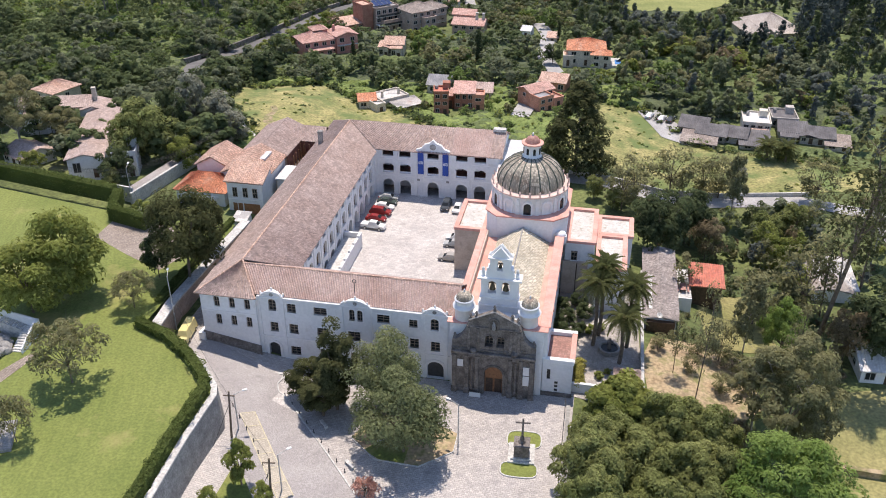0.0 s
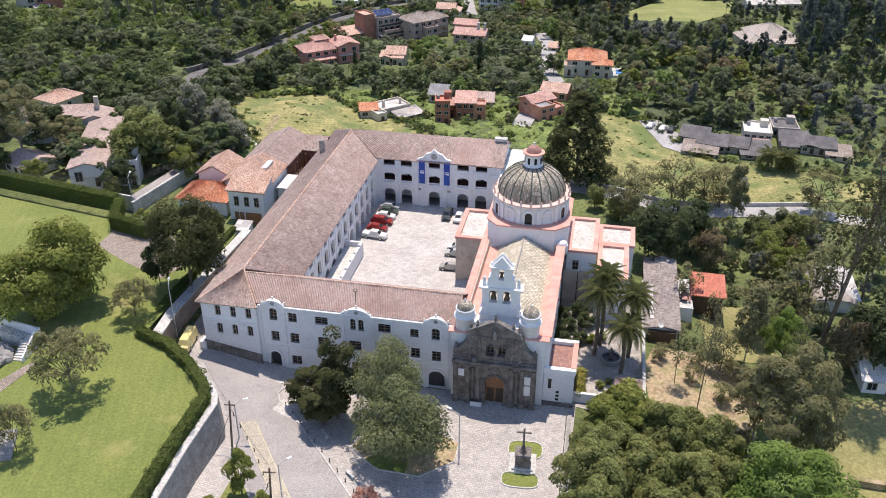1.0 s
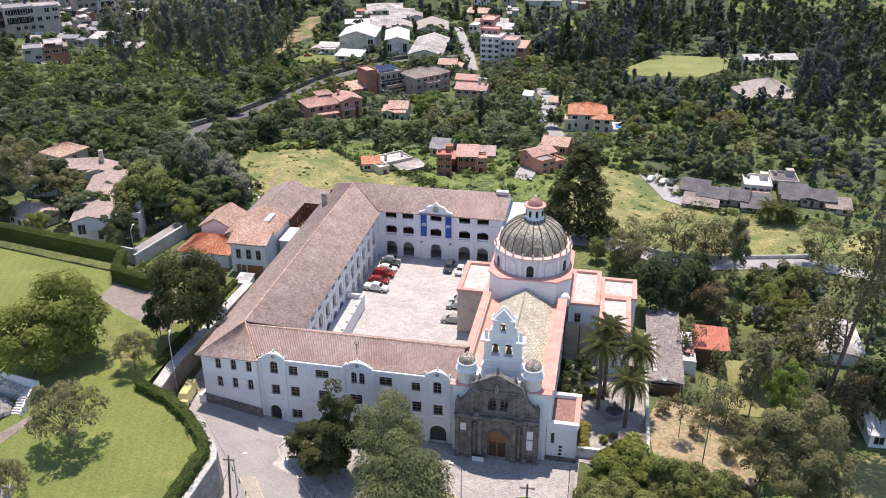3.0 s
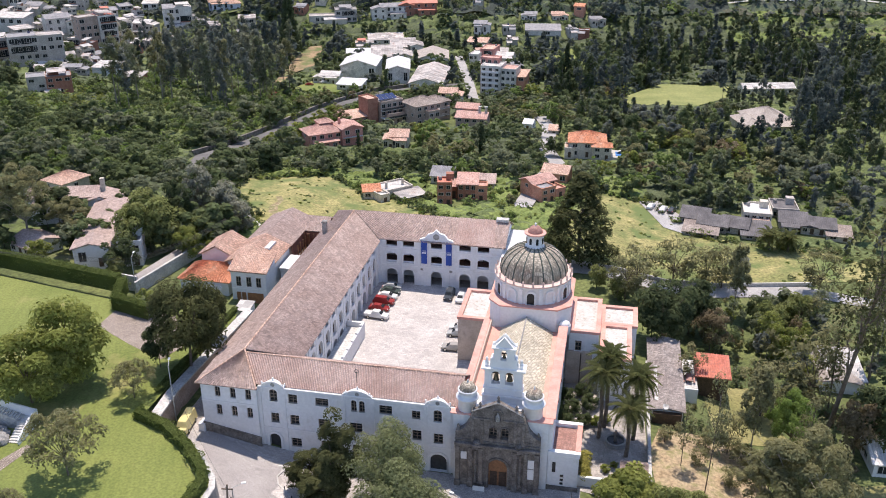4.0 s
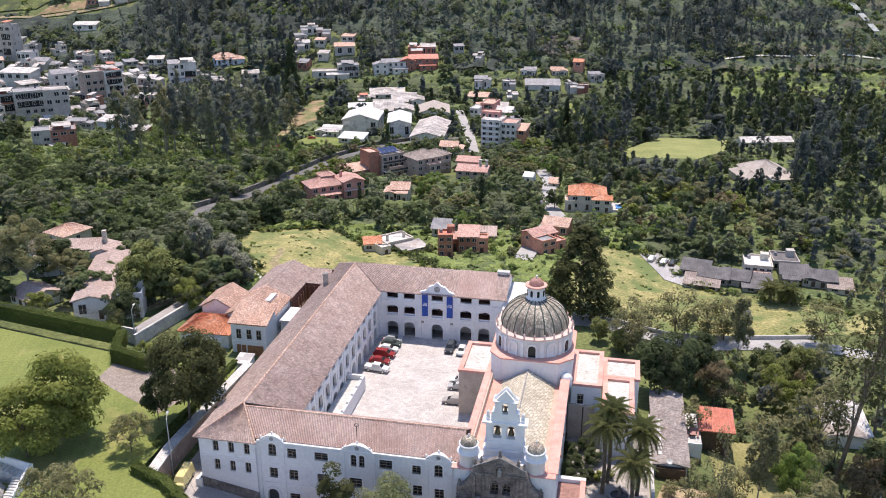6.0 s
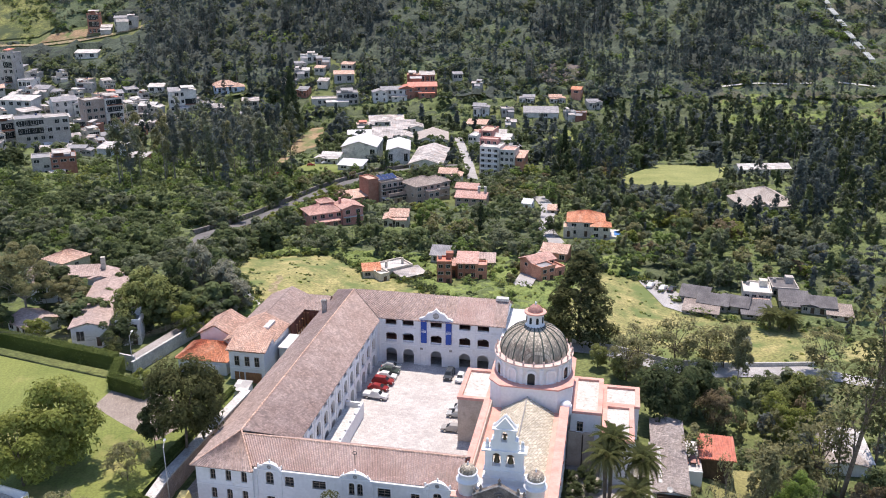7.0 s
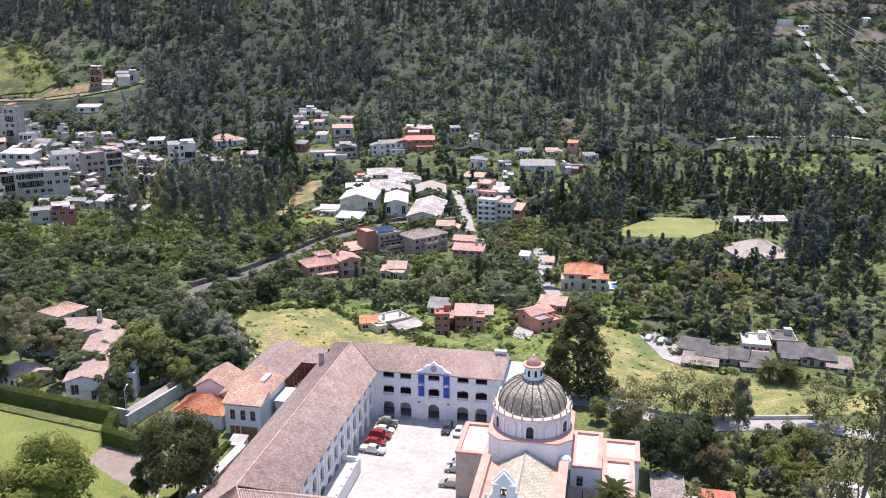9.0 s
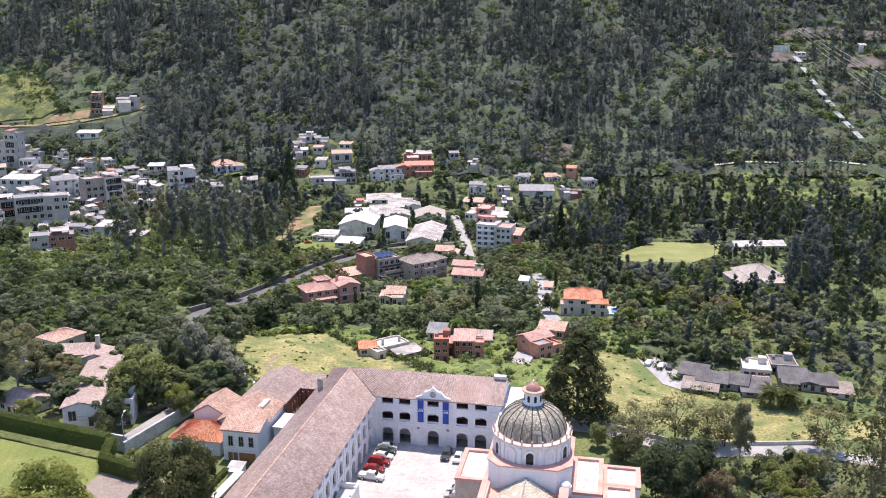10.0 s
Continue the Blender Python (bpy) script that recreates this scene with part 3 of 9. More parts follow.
for c in (-3.2, -15.9, -29.7):
    for dx in (-1.9, 0, 1.9):
        fin = lathe(bmesh.new(), [(0.0, 0.6), (0.12, 0.48), (0.16, 0.32), (0.08, 0.2), (0.16, 0.14), (0.16, 0.0)], 10, (c + dx, 0.35, 13.4 if dx == 0 else 12.5))
        part("finial", shifted(fin, S), WHITE_TRIM, south, smooth=True)
    w = 2.4 if c < -10 and c > -20 else 1.9
    curve = [(c + w * k / 8, 12.42 + 0.98 * max(0.0, math.cos(math.pi / 2 * k / 8)) ** 0.7 * (1 if abs(k) < 8 else 0)) for k in range(-8, 9)]
    moulding = bmesh.new()
    for (ax, az), (bx, bz) in zip(curve, curve[1:]):
        tube(moulding, (ax, -0.1, az), (bx, -0.1, bz), 0.11, 0.11, 5)
    part("crest_moulding", shifted(moulding, S), WHITE_TRIM, south)
    for s_ in (-1, 1):
        part("scroll", shifted(lathe(bmesh.new(), [(0.0, 0.12), (0.2, 0.1), (0.36, 0.0)], 12), S @ pose(c + s_ * w * 0.78, -0.02, 12.72, 90)), WHITE_TRIM, south)
        part("corbel", shifted(one_box(c + s_ * w - 0.16, c + s_ * w + 0.16, -0.2, 0.0, 11.4, 12.1), S), WHITE_TRIM, south)
    part("boss", shifted(lathe(bmesh.new(), [(0.0, 0.14), (0.22, 0.1), (0.34, 0.0)], 12), S @ pose(c, -0.02, 12.75, 90)), GREY_STONE, south)
for x in (-32.15, -13.2, -0.6):
    part("downpipe", shifted(tube(bmesh.new(), (x, -0.22, 0.2), (x, -0.22, 12.0), 0.07, 0.07, 6), S), WHITE_TRIM, south)
# the block at the west corner stands a little forward
C = pose(0, 1.5, 0)
small = [(x, z, 0.95, 1.95, 0.15) for z in (9.9, 6.5) for x in (-38.8, -36.2, -33.6)]
part("wall", shifted(pierced([(-41.6, -1.5), (-32.2, -1.5), (-32.2, 12.1), (-41.6, 12.1)], [opening(*o) for o in small], 0.7), C), WHITEWASH, south)
for o in small:
    window(south, C, *o, bars=(1, 1), sill=False)
part("string_course", shifted(one_box(-41.6, -32.2, -0.08, 0.0, 8.95, 9.15), C), WHITE_TRIM, south)
plinth = bmesh.new()
prism(plinth, [(-41.75, 1.3), (-32.0, 1.3), (-32.0, 1.5), (-41.75, 1.5)], -1.5, 5.0)
for v in plinth.verts:
    if v.co.z > 0:
        v.co.z = 4.9 if v.co.x < -37 else 3.1
part("plinth", plinth, DARK_STONE, south, "rough grey stone base course")
part("wall", one_box(-36, 0.2, 10.6, 11.3, 0, 12.3), WHITEWASH, south)
roof = bmesh.new()
tiled(roof, (-33.4, 2.6, 12.35), (0.3, 2.6, 12.35), (0.3, 6.8, 15.3), (-36.5, 6.8, 15.3))
tiled(roof, (0.3, 12.1, 12.2), (-28.0, 12.1, 12.2), (-36.0, 6.8, 15.3), (0.3, 6.8, 15.3))
part("roof", roof, ROOF_TILE, south, "weathered red-brown clay tile roof")
ridge = bmesh.new()
tube(ridge, (-36.5, 6.8, 15.35), (0.3, 6.8, 15.35), 0.16, 0.16)
part("ridge", ridge, ROOF_PALE, south)
cross = bmesh.new()
tube(cross, (-15.9, 2.65, 14.6), (-15.9, 2.65, 16.6), 0.06, 0.06)
lathe(cross, [(0.3, 0.06), (0.36, 0.0), (0.3, -0.06), (0.24, 0.0), (0.3, 0.06)], 14, (0, 0, 0))
for v in list(cross.verts)[-70:]:
    if v.co.z < 5:
        v.co = Vector((-15.9 + v.co.x, 2.65 + v.co.z, 16.7 + v.co.y))
part("roof_cross", cross, IRON, south, "iron ring cross on the gable")

# ---------------- west wing ----------------
west = thing("west_wing", BASE, "long arcaded whitewashed wing with a weathered tile roof", "building")
Wi = pose(-28.7, 12, 0, 0, 0, 90)  # x runs north along the court front, y into the wing
top_row = [(2.2 + 4.0 * i, 10.2, 1.8, 1.8, 0.15) for i in range(13)]
mid_row = [(2.2 + 4.0 * i, 6.3, 2.0, 3.0, 0.9) for i in range(13)]
low_row = [(2.2 + 4.0 * i, 2.05, 2.4, 3.2, 1.1) for i in range(13)]
part("wall", shifted(pierced([(0, 1), (50, 1), (50, 12.4), (0, 12.4)], [opening(*o) for o in top_row[:12] + mid_row[:12] + low_row[:12]], 0.7), Wi), WHITEWASH, west)
for o in mid_row[:12]:
    surround(west, Wi, *o, 0.2, 0.06)
for i in range(12):
    window(west, Wi, *mid_row[i], bars=(1, 3), back=0.4, sill=False)
    window(west, Wi, *top_row[i], bars=(1, 1), back=0.4, sill=False)
for i in range(13):
    part("pilaster", shifted(one_box(4.0 * i - 0.12, 4.0 * i + 0.32, -0.12, 0, 2, 12.2), Wi), WHITEWASH, west)
for z in (2.0, 6.0, 10.1):
    part("gallery_floor", shifted(one_box(0, 50, 0.7, 4.6, z - 0.25, z), Wi), CONCRETE, west)
part("inner_wall", shifted(one_box(0, 50, 4.6, 4.9, 0, 12.2), Wi), WHITEWASH, west)
part("wall", one_box(-41.6, -40.9, 2.2, 76, -1, 12.1), WHITEWASH, west)
roof = bmesh.new()
tiled(roof, (-28.0, 12.1, 12.2), (-28.0, 61.3, 12.2), (-36.0, 69, 15.8), (-36.0, 7, 15.8))
tiled(roof, (-42.4, 77, 12.2), (-42.4, 1.15, 12.2), (-36.0, 7, 15.8), (-36.0, 69, 15.8))
tiled(roof, (-42.3, 1.15, 12.25), (-31.9, 1.15, 12.25), (-36.0, 7, 15.8), (-36.05, 7, 15.8))
part("roof", roof, ROOF_OLD, west, "weathered grey-brown clay tile roof")
ridge = bmesh.new()
tube(ridge, (-36, 7, 15.85), (-36, 69, 15.85), 0.17, 0.17)
tube(ridge, (-36, 7, 15.85), (-42.3, 1.2, 12.3), 0.16, 0.16)
tube(ridge, (-36, 7, 15.85), (-32.0, 1.2, 12.3), 0.16, 0.16)
part("ridge", ridge, ROOF_PALE, west)
for u, v, hgt in ((-40.2, 60.5, 1.6),):
    ch = one_box(u - 0.45, u + 0.45, v - 0.45, v + 0.45, 13, 16.4)
    box(ch, u - 0.55, u + 0.55, v - 0.55, v + 0.55, 16.1, 16.3)
    part("chimney", ch, GREY_STONE, west, "sooty stone chimney")
# walled stair in front of the arcade
stair = thing("terrace", BASE, "whitewashed terrace wall in front of the arcade", "terrace")
part("wall", one_box(-25.6, -25.1, 10.6, 37.5, 2.0, 5.2), WHITEWASH, stair)
part("wall", one_box(-28.6, -25.1, 37.5, 38.0, 2.0, 5.2), WHITEWASH, stair)
part("floor", one_box(-28.6, -25.6, 10.6, 37.5, 4.0, 4.2), CONCRETE, stair)
for i in range(9):
    part("post", one_box(-25.55, -25.15, 12 + 3 * i - 0.2, 12 + 3 * i + 0.2, 5.2, 5.6), WHITE_TRIM, stair)

# ---------------- north wing ----------------
north = thing("north_wing", BASE, "whitewashed three-storey arcaded wing hung with blue banners", "building")
N = pose(0, 62, 0)
cols = [-25.7, -21.9, -15.7, -9.4, -5.4]
holes = [(u, 11.1, 2.5, 1.4, 0) for u in cols] + [(u, 7.2, 2.5, 2.2, 0.6) for u in cols] + [(u, 2.05, 2.5, 3.6, 1.2) for u in cols]
part("wall", shifted(pierced([(-28.7, 1), (-1.2, 1), (-1.2, 12.6), (-11.9, 12.6), (-12.0, 13.1), (-13.2, 13.5), (-13.9, 14.4), (-14.9, 14.7), (-15.7, 15.5), (-16.5, 14.7), (-17.5, 14.4), (-18.2, 13.5), (-19.4, 13.1), (-19.5, 12.6), (-28.7, 12.6)],
                           [opening(*o) for o in holes], 0.7), N), WHITEWASH, north)
for o in holes[5:]:
    surround(north, N, *o, 0.2, 0.06)
for u in cols:
    part("gallery_parapet", shifted(one_box(u - 1.3, u + 1.3, 0.34, 0.5, 7.0, 7.5), N), WHITEWASH, north)
    part("gallery_door", shifted(one_box(u - 0.7, u + 0.7, 4.36, 4.48, 7.0, 9.4), N), DARK_WOOD, north)
for u in (-28.4, -23.8, -19.5, -18.3, -13.1, -11.8, -7.4, -1.6):
    part("pilaster", shifted(one_box(u - 0.3, u + 0.3, -0.16, 0, 2, 12.5), N), WHITEWASH, north)
for z in (6.5, 10.4, 12.4):
    part("string_course", shifted(one_box(-28.6, -1.2, -0.1, 0, z, z + 0.2), N), WHITE_TRIM, north)
for z in (2.0, 6.9, 10.9):
    part("gallery_floor", shifted(one_box(-28.7, -1.2, 0.7, 4.5, z - 0.25, z), N), FLOOR_TILE if z > 3 else GREY_STONE, north)
part("inner_wall", shifted(one_box(-28.7, -1.2, 4.5, 4.8, 0, 12.4), N), WHITEWASH, north)
part("gallery_ceiling", shifted(one_box(-28.7, -1.2, 0.7, 4.5, 12.3, 12.45), N), DARK_WOOD, north)
for u in (-19.0, -12.4):
    part("wall_emblem", shifted(one_box(u - 0.7, u + 0.7, -0.08, -0.02, 5.75, 6.2), N), GREY_STONE, north, "small grey relief over the arches")
part("wall", one_box(-1.9, -1.2, 62.7, 76, 0, 12.5), WHITEWASH, north)
part("wall", one_box(-41, -1.2, 75.3, 76, 0, 12.3), WHITEWASH, north)
for u0 in (-19.0, -13.55):
    b = part("banner", shifted(one_box(u0, u0 + 1.3, -0.26, -0.2, 7.5, 12.8), N), BLUE, north, "long blue cloth banner with pale print")
    for k in range(4):
        part("print", shifted(one_box(u0 + 0.2 + 0.25 * k, u0 + 0.36 + 0.25 * k, -0.275, -0.262, 9.9, 10.35), N), WHITE_CLOTH, b)
    part("print", shifted(one_box(u0 + 0.2, u0 + 1.1, -0.275, -0.262, 10.5, 10.6), N), WHITE_CLOTH, b)
emblem = bmesh.new()
lathe(emblem, [(0.0, 0.08), (0.55, 0.05), (0.7, 0.0)], 16, (0, 0, 0))
part("emblem", shifted(emblem, N @ pose(-15.7, -0.02, 13.9, 90)), GREY_STONE, north, "round carved emblem in the gable")
roof = bmesh.new()
tiled(roof, (-28.4, 61.7, 12.62), (-0.6, 61.7, 12.62), (-0.6, 69, 15.9), (-36, 69, 15.9))
tiled(roof, (-0.6, 76.8, 12.2), (-42.6, 76.8, 12.2), (-36, 69, 15.9), (-0.6, 69, 15.9))
part("roof", roof, ROOF_OLD, north, "weathered clay tile roof with a newer orange stretch")
newer = bmesh.new()
tiled(newer, (-11.8, 61.65, 12.7), (-3.2, 61.65, 12.7), (-3.2, 68.9, 16.0), (-11.8, 68.9, 16.0))
part("roof_patch", newer, ROOF_TILE, north, "newer orange-brown clay tiles")
part("gable", shifted(pierced([(0, 12), (15, 12), (7.2, 15.8)], [], 0.4), pose(-1.0, 61.6, 0, 0, 0, 90)), WHITEWASH, north)
sk = one_box(-3.6, -0.9, 68.2, 69.6, 15.9, 16.5)
part("roof_hatch", sk, CONCRETE, north, "flat pale roof hatch on the ridge")

# ---------------- church ----------------
church = thing("church", BASE, "white domed church with a dark carved stone front and pink copings", "church")
front = [(0, -1), (12.75, -1), (12.75, 9.7), (12.2, 9.9), (11.6, 10.3), (11.1, 10.9), (10.7, 11.8), (10.5, 12.7), (9.8, 13.6), (8.0, 14.5), (6.3, 15.4), (4.6, 14.5), (2.7, 13.6), (2.2, 12.6), (1.9, 11.6), (1.4, 10.7), (0.8, 10.1), (0.0, 9.8)]
gate, lights = (6.5, -0.1, 2.9, 5.6, 1.45), [(5.65, 9.3, 1.2, 2.0, 0.5), (7.4, 9.3, 1.2, 2.0, 0.5)]
part("stone_front", pierced(front, [opening(*gate), *[opening(*o) for o in lights]], 1.2), DARK_STONE, church, "dark grey carved stone portal front with a curved gable")
surround(church, pose(0, 0, 0), *gate, 0.35, 0.16, DARK_STONE)
for o in lights:
    surround(church, pose(0, 0, 0), *o, 0.2, 0.12, DARK_STONE)
    window(church, pose(0, 0.5, 0), *o, sill=False)
for x in (0.35, 2.3, 3.9, 9.1, 10.7, 12.4):
    part("pilaster", one_box(x - 0.33, x + 0.33, -0.3, 0.0, 0.0, 7.3, 0.05), DARK_STONE, church)
    part("pilaster_base", one_box(x - 0.45, x + 0.45, -0.42, 0.0, -0.2, 1.1, 0.05), DARK_STONE, church)
    part("capital", one_box(x - 0.42, x + 0.42, -0.38, 0.0, 7.0, 7.35, 0.05), DARK_STONE, church)
for x in (2.6, 4.0, 9.0, 10.2):
    part("pilaster", one_box(x - 0.25, x + 0.25, -0.22, 0.0, 8.3, 12.4, 0.04), DARK_STONE, church)
for z0, z1, out in ((7.4, 7.75, 0.3), (7.75, 8.1, 0.55), (8.5, 8.65, 0.2), (12.5, 12.75, 0.2)):
    part("cornice", one_box(-0.1 + (z0 > 12) * 2.4, 12.85 - (z0 > 12) * 2.4, -out, 0.0, z0, z1, 0.04), DARK_STONE, church)
rake = bmesh.new()
for s in (-1, 1):
    tube(rake, (6.3 + s * 3.9, 0.2, 13.55), (6.3, 0.2, 15.5), 0.14, 0.14, 4)
part("raking_cornice", rake, GREY_STONE, church, "pale stone coping of the gable")
for x, z in ((0.35, 9.8), (12.4, 9.7), (2.7, 13.6), (9.9, 13.6), (6.3, 15.4), (3.6, 14.1), (9.0, 14.1)):
    part("finial", lathe(bmesh.new(), [(0.28, 0), (0.28, 0.25), (0.12, 0.4), (0.24, 0.7), (0.12, 1.0), (0.0, 1.15)], 10, (x, 0.5, z)), DARK_STONE, church)
part("niche_frame", shifted(pierced(opening(6.35, 12.3, 1.5, 2.2, 0.6), [opening(6.35, 12.5, 1.0, 1.7, 0.45)], 0.25), pose(0, -0.26, 0)), DARK_STONE, church)
for x in (3.1, 9.9):
    part("column", lathe(bmesh.new(), [(0.28, 1.1), (0.28, 1.3), (0.2, 1.4), (0.18, 6.6), (0.26, 6.8), (0.28, 7.0)], 12, (x, -0.24, 0)), DARK_STONE, church, smooth=True)
    part("entablature_block", one_box(x - 0.5, x + 0.5, -0.75, -0.56, 7.35, 8.14, 0.05), DARK_STONE, church)
for x in (3.3, 9.6):
    part("scroll", lathe(bmesh.new(), [(0.0, 0.0), (0.55, 0.05), (0.62, 0.3), (0.3, 0.55), (0.0, 0.6)], 12, (x, -0.15, 8.2)), DARK_STONE, church)
for x in (1.3, 2.0, 5.0, 7.7, 10.6, 11.3):
    part("carved_boss", one_box(x - 0.22, x + 0.22, -0.16, -0.01, 8.75, 9.25, 0.06), DARK_STONE, church)
part("notice_board", one_box(2.9, 4.7, -1.1, -1.0, 0.0, 0.9), WHITE_TRIM, church, "low white notice board by the door")
part("niche_statue", lathe(bmesh.new(), [(0.0, 1.5), (0.18, 1.35), (0.14, 1.15), (0.36, 0.8), (0.3, 0.0)], 8, (6.35, -0.2, 12.6)), GREY_STONE, church)
leaf_door = part("door", one_box(5.05, 7.95, 0.75, 0.85, -0.1, 5.5), WOOD, church, "tall brown wooden church door, dark panels imitating open lower wings")
# dark panels on the closed door imitate the shade behind open wings
for x0, x1 in ((5.25, 6.35), (6.65, 7.75)):
    part("door_shade_panel", one_box(x0, x1, 0.7, 0.76, -0.1, 2.7), DARK_WOOD, leaf_door)
for x0, x1, z0, z1 in ((0.85, 1.75, 5.0, 6.3), (11.0, 12.0, 4.6, 6.1), (11.0, 12.0, 2.6, 4.4)):
    part("plaque", one_box(x0, x1, -0.12, -0.02, z0, z1), WHITE_TRIM, church, "blank white stone plaque")
# nave body
part("wall", one_box(-0.6, 13.8, 1.2, 1.9, -1, 12.2), WHITEWASH, church)
part("wall", one_box(-0.2, 1.0, 1.9, 31, -1, 12.2), TAN_WALL, church, "weathered tan side wall")
part("wall", one_box(13.2, 14.4, 1.9, 31, -1, 12.2), WHITEWASH, church)
part("coping", one_box(-0.45, 0.75, 2.25, 31, 12.2, 12.4, 0.05), PINK, church, "pink painted parapet coping")
part("coping", one_box(13.0, 14.65, 2.25, 31, 12.2, 12.4, 0.05), PINK, church)
part("gutter", one_box(0.75, 3.0, 1.9, 31.2, 10.5, 10.75), PINK, church)
part("gutter", one_box(11.9, 13.2, 1.9, 31.2, 10.5, 10.75), PINK, church)
part("coping", one_box(-1.0, 2.6, 0.9, 2.2, 12.2, 12.4, 0.05), PINK, church)
part("coping", one_box(10.4, 14.4, 0.9, 2.2, 12.2, 12.4, 0.05), PINK, church)
part("wall", one_box(2.0, 10.9, 1.9, 2.5, 9, 13.4), WHITEWASH, church)
part("roof_deck", one_box(-0.15, 13.15, 1.92, 4.6, 11.85, 12.1), PINK, church, "pink painted deck behind the stone gable")
part("gallery", one_box(2.0, 10.9, 2.4, 5.4, 12.6, 12.9), WHITEWASH, church)
for i in range(8):
    part("baluster", one_box(2.4 + i * 1.1 - 0.14, 2.4 + i * 1.1 + 0.14, 1.9, 2.2, 13.4, 13.9), WHITE_TRIM, church)
roof = bmesh.new()
tiled(roof, (2.7, 31, 10.75), (2.7, 4.5, 10.75), (7.2, 4.5, 13.4), (7.2, 31, 13.4), 0.5, 0.06)
tiled(roof, (12.1, 4.5, 10.75), (12.1, 31, 10.75), (7.2, 31, 13.4), (7.2, 4.5, 13.4), 0.5, 0.06)
part("nave_roof", roof, ROOF_STONE, church, "mossy cream-coloured tiled nave roof")
part("roof_ridge", tube(bmesh.new(), (7.2, 4.5, 13.45), (7.2, 31, 13.45), 0.12, 0.12), GREY_STONE, church)
for u, v, z, r in ((10.6, 7.4, 11.9, 1.25), (14.0, 31.6, 12.3, 0.95)):
    part("small_dome", lathe(bmesh.new(), [(r * math.cos(radians(a)), z + r * 0.8 * math.sin(radians(a))) for a in range(0, 86, 12)] + [(0.0, z + r * 0.82)], 20, (u, v, 0)), WHITEWASH, church, "small whitewashed cupola", True)
    part("cupola_base", lathe(bmesh.new(), [(r * 1.1, z - 1.6), (r * 1.1, z), (0.0, z)], 20, (u, v, 0)), WHITEWASH, church)
for v in (8, 14, 20, 26):
    part("spout", one_box(14.3, 14.75, v, v + 0.5, 11.4, 12.0), DOME_RED, church)
# bell gable
bells = part("bell_gable", pierced([(3.3, 12), (9.7, 12), (9.7, 13.6), (9.3, 14.2), (9.3, 18.7), (8.4, 18.9), (8.4, 20.5), (8.0, 20.6), (8.0, 22.3), (6.45, 24.2), (4.9, 22.3), (4.9, 20.6), (4.5, 20.5), (4.5, 18.9), (3.6, 18.7), (3.6, 14.2), (3.3, 13.6)],
                               [opening(5.3, 16.1, 1.3, 2.2, 0.65), opening(7.35, 16.1, 1.3, 2.2, 0.65), opening(6.4, 20.2, 0.9, 1.8, 0.45)], 1.5), WHITE_TRIM, church, "white bell gable with three arched openings")
bells.matrix_basis = pose(0, 4.2, 0)
for x0, x1, z0, z1, out in ((3.1, 9.8, 18.6, 18.9, 0.35), (3.4, 9.5, 15.3, 15.5, 0.2), (4.6, 8.3, 22.2, 22.45, 0.25), (3.2, 9.7, 13.9, 14.15, 0.2)):
    part("cornice", one_box(x0, x1, -out, 1.5 + out, z0, z1, 0.04), WHITE_TRIM, bells)
for s in (-1, 1):
    part("raking_cornice", tube(bmesh.new(), (6.45 + s * 1.8, 0.7, 22.4), (6.45, 0.7, 24.35), 0.16, 0.16, 4), WHITE_TRIM, bells)
    for x in (2.6, 1.9):
        part("finial", lathe(bmesh.new(), [(0.3, 0), (0.3, 0.6), (0.36, 0.65), (0.2, 0.9), (0.24, 1.3), (0.0, 1.6)], 10, (6.45 + s * x, 0.6, 18.9)), WHITE_TRIM, bells)
for x in (4.0, 6.3, 8.9):
    part("pilaster", one_box(x - 0.2, x + 0.2, -0.12, 0, 14.2, 18.6), WHITE_TRIM, bells)
for x, z, s in ((5.3, 16.5, 1.0), (7.35, 16.5, 1.0), (6.4, 20.4, 0.6)):
    b = part("bell", lathe(bmesh.new(), [(0.52 * s, 0), (0.42 * s, 0.15 * s), (0.33 * s, 0.6 * s), (0.25 * s, 0.95 * s), (0.0, 1.1 * s)], 14, (x, 0.75, z)), BRONZE, bells, "green-brown bronze bell", True)
    part("headstock", one_box(x - 0.6 * s, x + 0.6 * s, 0.62, 0.88, z + 1.05 * s, z + 1.3 * s), DARK_WOOD, b)
# round turrets at the front corners
for u in (1.35, 11.3):
    tu = part("turret", lathe(bmesh.new(), [(1.4, 11.2), (1.4, 14.6), (1.75, 14.8), (1.75, 15.0), (1.35, 15.1), (1.35, 15.9), (1.5, 16.0), (1.5, 16.2), (0.0, 16.2)], 28, (u, 2.6, -0.35)), WHITEWASH, church, "round white corner turret", True)
    cap = bmesh.new()
    n = 32
    for k in range(6):
        a0, a1 = radians(90 * k / 6), radians(90 * (k + 1) / 6)
        for i in range(n):
            q = []
            for aa, j in ((a0, i), (a0, i + 1), (a1, i + 1), (a1, i)):
                r = 1.22 * math.cos(aa) * (1 + 0.06 * (j % 2))
                tw = 6.2832 * (j + 3 * aa) / n
                q.append(cap.verts.new((u + r * math.cos(tw), 2.6 + r * math.sin(tw), 15.85 + 1.15 * math.sin(aa))))
            cap.faces.new(q)
    bmesh.ops.remove_doubles(cap, verts=list(cap.verts), dist=0.002)
    part("cap", cap, DOME_TILE, tu, "ribbed glazed tile cap")
    part("finial", lathe(bmesh.new(), [(0.15, 0), (0.08, 0.25), (0.14, 0.4), (0, 0.6)], 8, (u, 2.6, 16.95)), WHITE_TRIM, tu)
